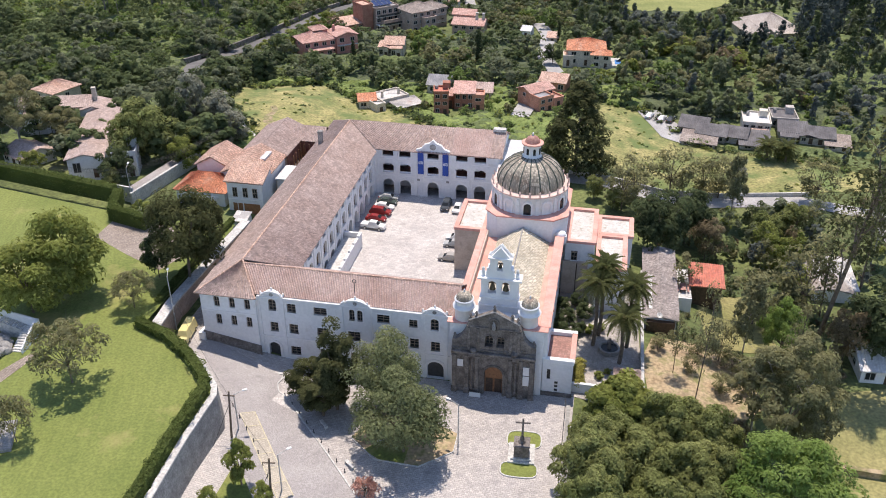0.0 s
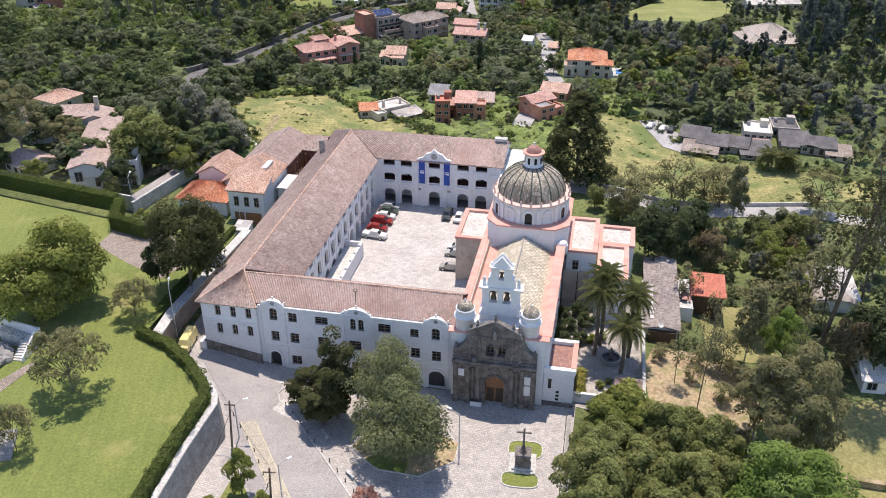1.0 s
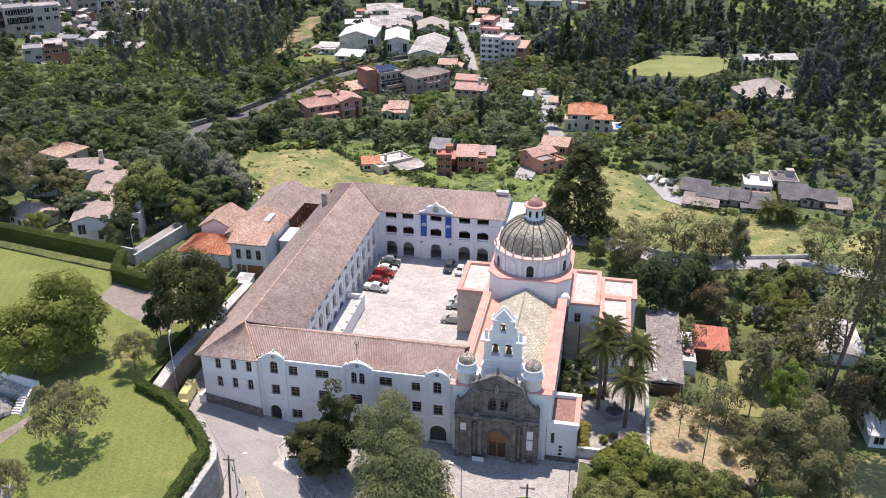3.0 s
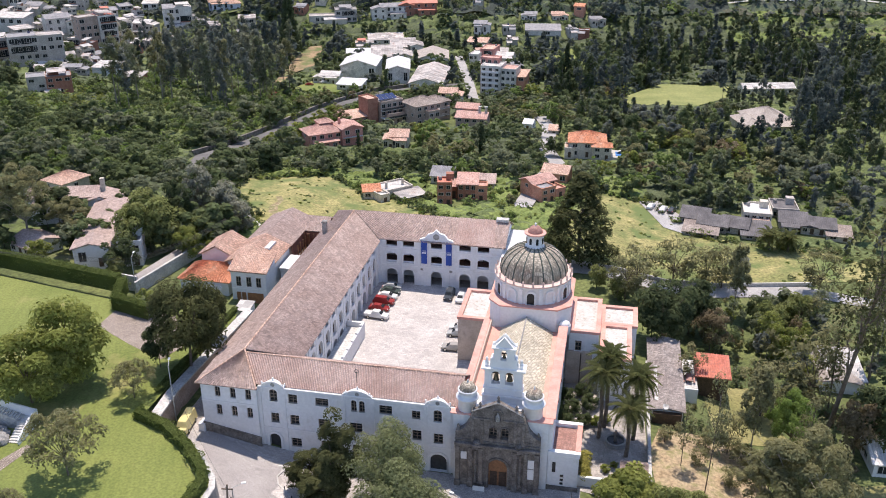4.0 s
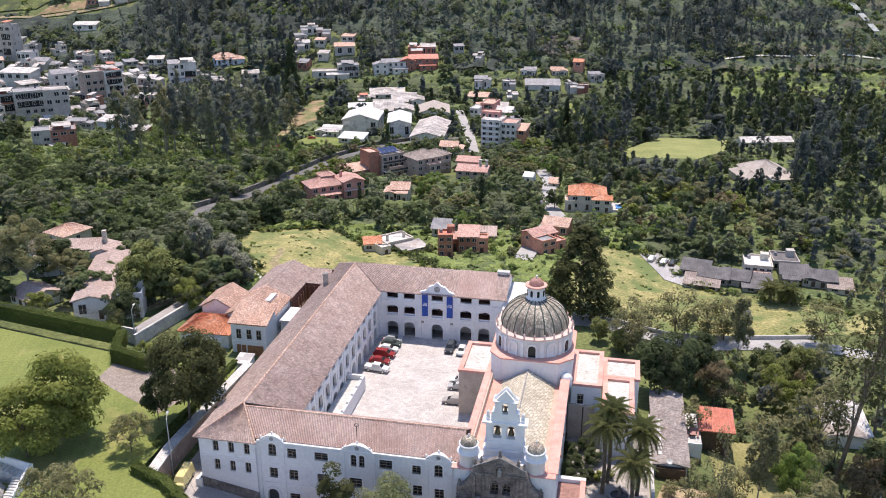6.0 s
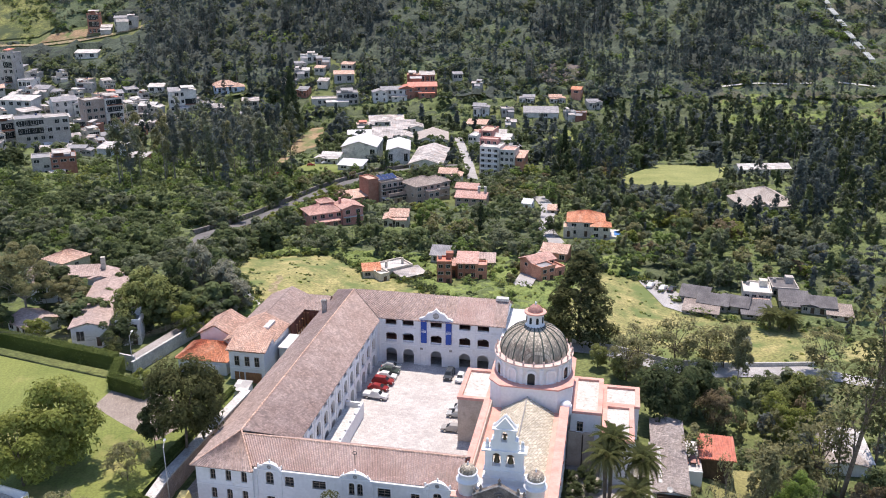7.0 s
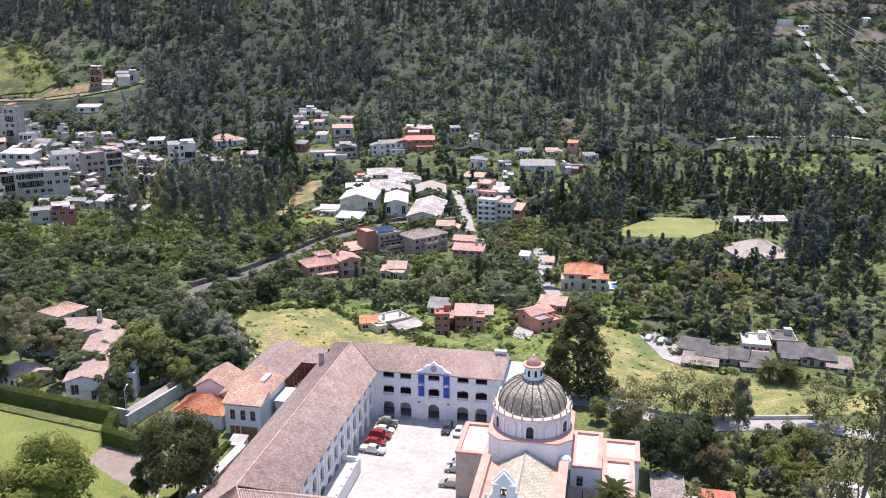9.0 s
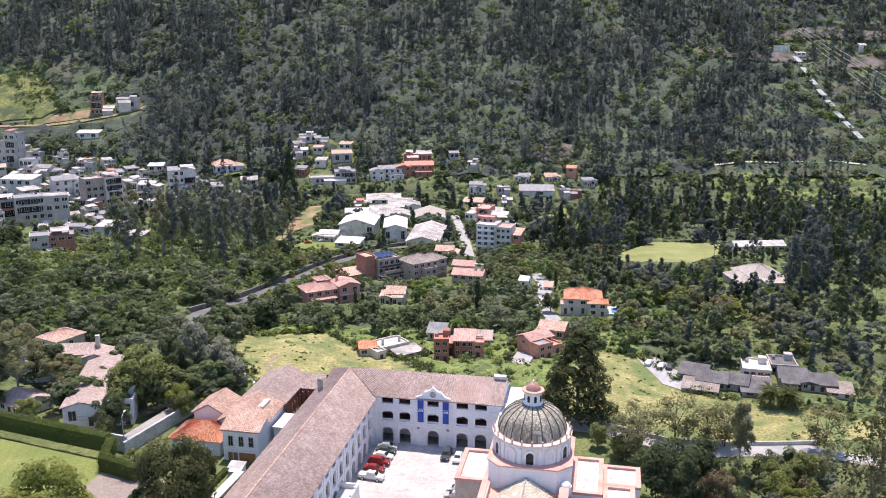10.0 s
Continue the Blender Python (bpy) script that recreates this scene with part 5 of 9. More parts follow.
def compound(x, y, z, yaw, label, masses, extent):
    """A house of several masses: dx, dy, dz, w, d, h, style, wall, roof, floors, columns of windows."""
    ob = thing("house", pose(x, y, z, 0, 0, yaw), label, "house")
    HOUSE_PLOTS.append((x, y, *extent))
    rnd = random.Random(int(x * 7 + y * 13))
    for dx, dy, dz, w, d, h, style, wall, roof_mat, floors, cols in masses:
        volume(ob, pose(dx, dy, dz), w, d, h, style, wall, roof_mat, floors, cols, rnd, 0.5 if y < 320 else 0.8)
    return ob


villa = compound(-42.1, 307.4, -7.1, 28, "red-pink villa of several wings with pale tiled hip roofs", [
    (-3.6, 0.6, 0, 12.4, 9.5, 5.4, "hip", PINK_WALL, ROOF_ROSE, 2, 4), (6.2, -0.8, 0, 8.0, 9.0, 6.3, "gablef", PINK_WALL, ROOF_ROSE, 2, 2),
    (-1.6, 2.6, 0, 5.0, 5.0, 8.0, "hip", PINK_WALL, ROOF_ROSE, 0, 0), (-4.0, -5.2, 0, 8.6, 2.6, 2.8, "shed", PINK_WALL, ROOF_ROSE, 1, 3)], (20, 13))
part("balcony", one_box(2.4, 10.0, -6.2, -5.2, 3.0, 3.2), CONCRETE, villa)
part("chimney", one_box(3.2, 4.0, 0.5, 1.3, 5, 9.0), PINK_WALL, villa)
brick = compound(-26.3, 351.2, -11.1, 34, "modern brown brick house with solar panels on its roof", [
    (-6.2, 1.0, 0, 4.6, 8, 10.6, "flat", BRICK, ROOF_PALE, 0, 0), (1.8, 0, 0, 10.6, 9, 9.0, "flat", BROWN_WALL, ROOF_GREY, 3, 4),
    (3.2, -5.6, 0, 9.0, 2.6, 4.2, "flat", BROWN_WALL, ROOF_GREY, 1, 3), (-12.5, 2.0, 0, 9.6, 8, 4.0, "shed", BRICK, ROOF_PALE, 1, 3)], (17, 13))
for k in range(4):
    part("solar_panel", slab(bmesh.new(), [(-2.4 + 2.0 * k, -2.6, 9.9), (-0.6 + 2.0 * k, -2.6, 9.9), (-0.6 + 2.0 * k, 1.4, 11.2), (-2.4 + 2.0 * k, 1.4, 11.2)], 0.1), PANEL, brick, "dark blue solar panel")
for z in (2.9, 5.9):
    part("balcony", one_box(-3.6, 7.4, -6.0 if z > 4 else -8.0, -4.4, z, z + 0.2), CONCRETE, brick)
    part("balcony_rail", one_box(-3.6, 7.4, -6.0 if z > 4 else -8.0, -5.9 if z > 4 else -7.9, z + 0.2, z + 1.0), IRON, brick)
big = compound(-7.8, 352.6, -10.8, 36, "large brown house with grey tiled hip roofs and balconies", [
    (-3.2, 0, 0, 12.4, 11, 8.0, "hip", BROWN_WALL, ROOF_DUN, 3, 4), (7.4, 4.6, 0, 8.4, 9, 6.4, "hip", BROWN_WALL, ROOF_DUN, 2, 2), (-2.4, -7.0, 0, 5.6, 2.6, 5.6, "flat", BROWN_WALL, ROOF_PALE, 2, 2)], (20, 14))
for z in (2.9, 5.8):
    part("balcony", one_box(1.0, 6.0, -7.4, -5.9, z, z + 0.2), CONCRETE, big)
    part("balcony_rail", one_box(1.0, 6.0, -7.4, -7.3, z + 0.2, z + 1.0), BROWN_WALL, big)
twin = compound(10.5, 345.1, -11.1, -14, "pinkish house with two chimneys and a tiled roof", [
    (0.6, -1.6, 0, 12.4, 8.5, 4.6, "gable", BROWN_WALL, ROOF_ROSE, 2, 4), (-3.0, 6.4, 0, 9.0, 7, 6.2, "gable", BROWN_WALL, ROOF_ROSE, 2, 2)], (15, 13))
for cx in (3.4, 6.0):
    part("chimney", one_box(cx - 0.45, cx + 0.45, -2.0, -1.2, 3.0, 8.4), CREAM_WALL, twin)
    part("cap", one_box(cx - 0.6, cx + 0.6, -2.15, -1.05, 8.4, 8.6), CONCRETE, twin)
white = compound(-14.4, 242.0, -2.4, 34, "low house with bright white flat roofs and broken sheets", [
    (-1.0, 2.0, 0, 10.5, 7.0, 1.9, "flat", CREAM_WALL, ROOF_TOWN, 1, 3), (1.8, -4.0, 0, 8.0, 4.6, 0.9, "shed", CREAM_WALL, ROOF_RUST, 1, 3), (-6.6, -1.8, 0, 3.0, 4.5, 2.0, "flat", CREAM_WALL, ROOF_TOWN, 1, 1)], (13, 12))
for cx in (-3.0, 2.6):
    part("chimney", one_box(cx - 0.3, cx + 0.3, 1.2, 1.8, 1.5, 3.8), CREAM_WALL, white)
compound(5.7, 240.4, -2.4, -4, "red brick house with a red lean-to roof and stepped wings", [
    (0.6, 0, 0, 5.6, 7, 4.9, "shed", BRICK, ROOF_ROSE, 2, 3), (-4.2, 1.0, 0, 3.4, 6, 3.6, "gable", BRICK, ROOF_ROSE, 1, 2), (4.6, -1.6, 0, 3.4, 4, 4.0, "flat", TERRACOTTA, ROOF_ROSE, 2, 1), (2.0, 7.0, 0, 7.0, 5, 3.6, "gable", CREAM_WALL, ROOF_OLD, 1, 2)], (11, 12))
orange = compound(50.7, 293.2, -6.2, -8, "cream villa with bright orange tiled hip roofs and a pool terrace", [
    (-1.4, 0.6, 0, 12.6, 11, 5.2, "hip", CREAM_WALL, ROOF_NEW, 2, 3), (3.6, -4.4, 0, 6.4, 5, 4.4, "hip", CREAM_WALL, ROOF_NEW, 2, 2), (-7.4, -3.0, 0, 3.4, 6, 3.0, "flat", CREAM_WALL, ROOF_PALE, 1, 1)], (16, 13))
part("terrace", one_box(6.8, 15.5, -7.5, 1.0, -5, 1.2), CONCRETE, orange, "pale paved pool terrace")
part("pool_cover", one_box(8.4, 13.6, -6.0, -1.6, 1.2, 1.5, 0.1), POOL, orange, "bright blue pool cover")
part("terrace_wall", ribbon_arc(5.0, 17.0, -9.4), GREY_STONE, orange, "curved dark retaining wall below the terrace")
compound(28.1, 240.7, -2.5, 34, "terracotta house with a roof terrace and tiled wings", [
    (0.4, 2.4, 0, 8.4, 6, 4.4, "gable", TERRACOTTA, ROOF_ROSE, 2, 3), (-1.6, -2.6, 0, 5.2, 4.6, 4.0, "flat", TERRACOTTA, ROOF_GREY, 2, 2), (3.4, -2.2, 0, 3.6, 4.4, 2.6, "flat", TERRACOTTA, ROOF_ROSE, 1, 1)], (10, 10))
flats = compound(25.5, 431.2, -18.2, -18, "white and pink stepped five-storey apartment house", [
    (-2.2, 0, 0, 10.0, 12, 13.4, "flat", TOWN_WHITE, ROOF_TOWN, 5, 3), (6.4, 1.0, 0, 7.4, 11, 12.2, "flat", TOWN_WHITE, ROOF_ROSE, 4, 3), (-5.0, 5.6, 0, 9.4, 6, 15.6, "flat", PINK_WALL, ROOF_ROSE, 5, 3)], (17, 14))
for f in range(1, 5):
    part("balcony", one_box(-6.6, 1.8, -7.1, -6.0, 2.68 * f - 0.1, 2.68 * f + 0.1), WHITE_TRIM, flats)
    part("balcony_rail", one_box(-6.6, 1.8, -7.1, -7.0, 2.68 * f + 0.1, 2.68 * f + 0.8), WHITE_TRIM, flats)
house(2.3, 403.8, 10.8, 10, 4.4, -8, CREAM_WALL, ROOF_PALE, "gable", 2, 2, "cream house with a pale tiled roof", -15.9)
house(-18.0, 304.1, 8.6, 10, 4.3, -4, CREAM_WALL, ROOF_PALE, "gable", 1, 3, "small house with a pale orange tiled roof", -6.9)
house(-22.2, 240.6, 4.7, 6, 2.5, 10, CREAM_WALL, ROOF_NEW, "gable", 1, 2, "small house with a red tiled gable roof", -2.5)
house(-0.7, 258.2, 6.4, 9, 2.6, -12, CREAM_WALL, ROOF_GREY, "gable", 1, 2, "small grey-roofed house above the meadow", -3.7)
house(-0.5, 235.2, 4.2, 5, 6.2, 0, BRICK, ROOF_RED, "flat", 3, 2, "narrow red brick house of three floors", -2.2)
house(12.4, 251.8, 4.8, 6, 1.8, -5, CREAM_WALL, ROOF_OLD, "shed", 1, 2, "low shed with a tiled roof", -3.3)
house(34.9, 260.0, 7.9, 8, 3.0, -20, TERRACOTTA, ROOF_PALE, "gable", 1, 3, "terracotta house with a pink tiled roof", -3.9)
house(42.0, 328.7, 3.6, 5, 1.8, -10, CREAM_WALL, ROOF_PALE, "shed", 1, 1, "small lodge with a tiled roof", -9.4)
house(33.1, 337.1, 3.4, 6, 2.8, -20, WHITE_WALL, ROOF_WHITE, "gable", 1, 1, "small white hut beside the lane", -10.1)
house(70.5, 228.2, 7.2, 9, 2.0, -24, GREY_WALL, ROOF_SLATE, "gable", 1, 3, "low house with a dark slate-grey roof", -4.9)
house(74.1, 223.1, 7.7, 8, 2.0, -24, GREY_WALL, ROOF_SLATE, "gable", 1, 3, "low house with a dark slate-grey roof", -5.0)
house(69.4, 218.8, 8.8, 6, 1.2, -20, GREY_WALL, ROOF_DUN, "shed", 1, 3, "low house with a brown-grey roof", -5.0)
house(79.7, 221.6, 6.7, 8, 2.0, -24, GREY_WALL, ROOF_SLATE, "gable", 1, 2, "low house with a dark slate-grey roof", -5.0)
house(87.1, 227.6, 7.4, 9, 3.4, -14, CREAM_WALL, ROOF_WHITE, "flat", 2, 4, "white modern house with flat roofs", -4.9)
house(96.5, 232.7, 7.1, 8, 2.4, -10, GREY_WALL, ROOF_SLATE, "flat", 1, 3, "dark-roofed modern house on the slope", -4.8)
house(85.5, 220.9, 5.2, 6, 1.7, -18, CREAM_WALL, ROOF_PALE, "shed", 1, 2, "small house with a pale orange roof", -5.0)
house(96.9, 223.5, 9.1, 10, 2.3, -14, GREY_WALL, ROOF_SLATE, "gable", 1, 3, "grey house with a slate-grey roof", -5.0)
house(102.6, 221.1, 6.9, 8, 2.0, -14, GREY_WALL, ROOF_SLATE, "gable", 1, 3, "grey house with a slate-grey roof", -5.0)
house(83.8, 217.5, 7.6, 8, 1.3, -12, GREY_WALL, ROOF_SLATE, "shed", 1, 2, "low grey-roofed shed on the slope", -5.0)
house(105.9, 216.6, 6.0, 6, 1.2, -16, CREAM_WALL, ROOF_DUN, "shed", 1, 2, "low house behind bare trees", -5.1)
house(-47.5, 486.0, 19.5, 24, 7.8, -4, WHITE_WALL, ROOF_WHITE, "gablef", 1, 4, "white factory hall with a low gable", -22.4)
house(-26.0, 467.2, 12.1, 26, 8.7, 2, WHITE_WALL, ROOF_WHITE, "gablef", 1, 3, "white factory hall with a pointed gable", -20.9)
house(-8.7, 458.0, 17.0, 40, 3.6, -6, WHITE_WALL, ROOF_RUST, "gablef", 1, 5, "long white-roofed factory hall", -19.4)
house(-34.9, 557.7, 25.5, 22, 4.5, 4, WHITE_WALL, ROOF_RUST, "gable", 1, 4, "factory hall with rusty sheet roof", -28.1)
house(-55.1, 552.8, 16.1, 12, 4.5, 6, WHITE_WALL, ROOF_WHITE, "shed", 1, 3, "white lean-to hall beside the factory", -28.1)
house(-26.7, 587.1, 21.5, 18, 4.7, 4, WHITE_WALL, ROOF_RUST, "gable", 1, 3, "factory hall with rusty sheet roof", -28.5)
house(-8.6, 549.5, 19.3, 26, 3.6, 0, WHITE_WALL, ROOF_SAND, "gablef", 1, 3, "long factory hall with brownish sheets", -27.4)
house(-42.1, 608.3, 24.0, 14, 3.2, 6, WHITE_WALL, ROOF_RUST, "shed", 1, 3, "low factory shed with patched sheets", -27.5)
house(-64.1, 467.9, 13.8, 10, 3.8, -10, WHITE_WALL, ROOF_WHITE, "gable", 1, 3, "small white office building", -21.7)
house(-48.5, 440.0, 13.0, 9, 2.4, -14, WHITE_WALL, ROOF_WHITE, "shed", 1, 2, "open white-roofed shelter on the slope", -18.4)
house(36.4, 431.1, 7.8, 10, 8.8, -18, TERRACOTTA, ROOF_PALE, "shed", 3, 2, "pink house stepped below the apartments", -18.4)
house(32.1, 539.0, 19.3, 16, 9.4, -18, PINK_WALL, ROOF_PALE, "flat", 2, 4, "pink house with roof terraces", -27.1)
house(21.0, 532.3, 11.2, 12, 7.2, -20, WHITE_WALL, ROOF_WHITE, "flat", 2, 3, "white block beside the lane", -26.8)
house(25.2, 618.7, 11.5, 10, 7.4, -10, WHITE_WALL, ROOF_GREY, "gable", 1, 2, "white house with a grey roof", -23.4)
house(21.7, 600.5, 13.8, 10, 3.2, -14, CREAM_WALL, ROOF_PALE, "shed", 1, 2, "low house with a pale roof", -28.1)
house(67.5, 619.1, 24.3, 14, 4.1, -4, WHITE_WALL, ROOF_GREY, "shed", 1, 4, "long grey sheet-roofed sheds", -24.0)
house(96.1, 642.2, 7.1, 8, 7.6, -20, TERRACOTTA, ROOF_NEW, "gable", 2, 1, "orange house at the foot of the slope", -15.2)
house(81.1, 637.8, 11.7, 9, 4.2, -5, CREAM_WALL, ROOF_PALE, "gable", 1, 2, "small house at the foot of the slope", -16.9)
house(59.1, 637.9, 10.9, 9, 4.2, -5, WHITE_WALL, ROOF_GREY, "gable", 1, 2, "grey-roofed house at the foot of the slope", -16.9)
house(-41.4, 642.8, 26.5, 12, 7.6, 12, WHITE_WALL, ROOF_GREY, "gable", 2, 6, "long white house with a grey roof", -15.7)
house(-21.3, 649.0, 27.9, 14, 7.7, 6, BRICK, ROOF_RED, "gable", 2, 5, "red brick house with a red roof", -14.0)
house(-19.4, 669.0, 20.8, 12, 6.1, 4, BRICK, ROOF_PALE, "flat", 1, 3, "brick house on the slope", -6.8)
house(-81.6, 637.2, 33.6, 14, 8.4, 10, GREY_WALL, ROOF_GREY, "flat", 2, 6, "grey block house behind a long wall", -17.9)
house(-77.8, 668.0, 14.9, 10, 7.0, 8, GREY_WALL, ROOF_PALE, "shed", 1, 2, "grey house on the slope", -6.8)
house(-108.0, 695.9, 13.6, 9, 6.3, 8, WHITE_WALL, ROOF_WHITE, "flat", 1, 2, "small white house on the slope", 4.6)
house(-110.4, 672.3, 11.4, 9, 7.0, 8, GREY_WALL, ROOF_GREY, "flat", 1, 2, "small grey house on the slope", -4.8)
house(-95.9, 689.0, 10.8, 9, 7.2, 8, WHITE_WALL, ROOF_GREY, "flat", 1, 2, "small white house on the slope", 1.8)
house(-162.6, 653.0, 22.3, 14, 6.0, 18, BLUISH_WALL, ROOF_PALE, "hip", 1, 6, "pale house with a tiled hip roof", -11.9)
house(-188.9, 623.0, 18.7, 12, 14.8, 22, WHITE_WALL, ROOF_WHITE, "flat", 3, 4, "white three-storey house with open balconies", -20.5)
house(-215.8, 651.7, 11.1, 9, 4.3, 6, WHITE_WALL, ROOF_WHITE, "shed", 1, 2, "small white-roofed house on the slope", -11.2)
house(-176.8, 629.4, 16.5, 10, 5.8, -6, GREY_WALL, ROOF_GREY, "flat", 2, 3, "grey block house on the slope", -18.5)
house(-221.8, 556.9, 23.5, 14, 21.6, 42, WHITE_WALL, ROOF_RED, "flat", 5, 4, "white and red six-storey apartment house", -22.7)
house(-261.8, 600.3, 20.8, 14, 14.4, 36, WHITE_WALL, ROOF_GREY, "gable", 3, 4, "white house with a grey roof", -23.4)
house(-224.2, 477.1, 27.1, 14, 17.3, 30, GREY_WALL, ROOF_GREY, "flat", 4, 6, "unpainted grey block house", -15.5)
house(-184.5, 400.0, 19.1, 12, 7.6, 24, BRICK, ROOF_GREY, "flat", 3, 5, "unfinished brown block house", -10.7)
house(-241.6, 479.8, 17.9, 12, 14.2, 38, GREY_WALL, ROOF_WHITE, "flat", 3, 4, "grey block house with white roof sheets", -15.0)
house(-300.4, 612.7, 24.4, 12, 10.6, -10, WHITE_WALL, ROOF_WHITE, "shed", 2, 4, "white house with a white sheet roof", -21.0)
house(-301.0, 643.6, 22.8, 12, 11.9, -8, WHITE_WALL, ROOF_GREY, "flat", 2, 4, "white house with roof terraces", -13.0)
house(-325.5, 655.2, 14.6, 12, 26.6, -8, GREY_WALL, ROOF_GREY, "flat", 5, 3, "grey six-storey block on the slope", -9.7)
house(-211.8, 571.1, 13.1, 12, 16.8, 40, CREAM_WALL, ROOF_GREY, "flat", 4, 3, "cream apartment house on the slope", -24.2)
house(-207.6, 611.7, 16.2, 12, 8.9, -10, GREY_WALL, ROOF_WHITE, "gable", 2, 3, "grey house with a white roof", -23.4)
house(-188.2, 566.9, 15.9, 10, 5.3, -10, GREY_WALL, ROOF_GREY, "flat", 1, 3, "low grey house on the slope", -25.1)
house(-179.1, 459.2, 13.5, 10, 5.0, -10, BLUISH_WALL, ROOF_WHITE, "shed", 1, 3, "low teal house with white sheets", -16.4)
house(-228.5, 553.4, 16.4, 12, 8.1, -14, GREY_WALL, ROOF_WHITE, "flat", 2, 3, "grey house with a white roof", -22.2)
house(-162.3, 449.0, 10.8, 8, 2.4, -8, BRICK, ROOF_RUST, "shed", 1, 2, "ruined brick house on the slope", -16.4)
house(-285.7, 739.0, 18.4, 12, 16.1, 12, BRICK, ROOF_WHITE, "flat", 3, 3, "red brick house on the slope", 23.3)
house(-265.7, 743.8, 18.6, 10, 9.6, 14, GREY_WALL, ROOF_GREY, "flat", 1, 4, "grey house on the slope", 26.6)
house(-285.2, 703.7, 17.3, 10, 4.6, 6, WHITE_WALL, ROOF_WHITE, "shed", 1, 2, "small house on the slope", 7.5)
house(160.0, 431.0, 26.0, 9, 4.0, 4, WHITE_WALL, ROOF_TOWN, "gable", 1, 7, "long white-roofed hall at the sports meadow", -19.6, near=True)
house(126.3, 340.3, 21.5, 20, 3.3, 4, CREAM_WALL, ROOF_SAND, "hip", 1, 4, "large house with a sand-coloured hip roof", -9.7)
house(-106.8, 230.4, 8.0, 9, 3.4, -30, CREAM_WALL, ROOF_PALE, "hip", 1, 2, "house with a pale tiled hip roof behind trees", 3.3)
house(-95.1, 184.2, 8.2, 8, 2.3, -35, WHITE_WALL, ROOF_OLD, "gable", 1, 3, "white house with an old tiled roof", 5.4)
house(77.2, 146.0, 6.2, 9.5, 2.6, -8, BROWN_WALL, ROOF_TOWN, "shed", 1, 2, "low brown building with a pale flat roof among trees", -5.1)
house(73.7, 119.5, 5.8, 8, 2.7, -8, WHITE_WALL, ROOF_WHITE, "gable", 1, 2, "small white house at the edge of the lawn", -5.0)
house(326, 813, 8, 6, 3.0, 0, WHITE_WALL, ROOF_TOWN, "shed", 1, 2, "small white-roofed building above the stair flights", height(326, 813) + 1)
HOUSE_PLOTS.append((312, 820, 16, 6))
house(386, 824, 7, 6, 4.0, 10, WHITE_WALL, ROOF_TOWN, "gable", 1, 2, "small white house high on the mountainside", height(386, 824) + 1)

# the crowded quarter on the western slope
TOWN_LOOK = [(CREAM_WALL, ROOF_RUST, "cream house with rusty roof sheets in a crowded quarter"), (GREY_WALL, ROOF_GREY, "unpainted grey block house in a crowded quarter"), (CREAM_WALL, ROOF_GREY, "cream house with roof terrace in a crowded quarter"),
             (GREY_WALL, ROOF_RUST, "grey house with rusty roof sheets in a crowded quarter"), (BRICK, ROOF_GREY, "bare brick house in a crowded quarter"), (CREAM_WALL, ROOF_PALE, "cream house with pale tiled roof in a crowded quarter")]
pick = random.Random(4)
QUARTER = [(-190, 432), (-184, 470), (-196, 520), (-188, 600), (-215, 640), (-330, 690), (-345, 640), (-290, 540), (-250, 470), (-236, 436)]
for k in range(420):
    x, y = pick.uniform(-345, -165), pick.uniform(398, 690)
    if not inside(QUARTER, x, y):
        continue
    w, d = pick.uniform(8, 14), pick.uniform(7, 10)
    if any(abs(x - hx) < (w + hw) * 0.47 and abs(y - hy) < (d + hd) * 0.62 for hx, hy, hw, hd in HOUSE_PLOTS):
        continue
    wall_mat, roof_mat, label = pick.choice(TOWN_LOOK)
    floors = pick.choice((1, 2, 2, 2, 3))
    house(x, y, w, d, floors * 2.9, pick.choice((pick.uniform(28, 55), pick.uniform(28, 55), pick.uniform(-15, 10))), wall_mat, roof_mat, pick.choice(("flat", "flat", "flat", "shed", "gable")), floors, 2, label, height(x, y) - 0.2)
pick = random.Random(9)
for x0, x1, y0, y1, n in ((-120, -60, 640, 690, 9), (55, 120, 610, 645, 6), (18, 45, 500, 620, 6), (-60, -5, 540, 590, 6), (-175, -140, 600, 650, 3), (-10, 30, 650, 670, 2)):
    for k in range(n * 3):
        x, y = pick.uniform(x0, x1), pick.uniform(y0, y1)
        w, d = pick.uniform(7, 12), pick.uniform(6, 9)
        if any(abs(x - hx) < (w + hw) * 0.55 and abs(y - hy) < (d + hd) * 0.7 for hx, hy, hw, hd in HOUSE_PLOTS):
            continue
        wall_mat, roof_mat, label = pick.choice(TOWN_LOOK)
        house(x, y, w, d, 4.5, pick.uniform(-15, 15), wall_mat, roof_mat, pick.choice(("flat", "shed", "gable")), 1, 2, label.replace("in a crowded quarter", "at the foot of the slope"), height(x, y) - 0.2)
        n -= 1
        if n == 0:
            break


def foliage(name, low, high, varied=0.35):
    return material(name, low, high, 0.15, 0.75, 0, 0, per_piece=varied, leaf=True)


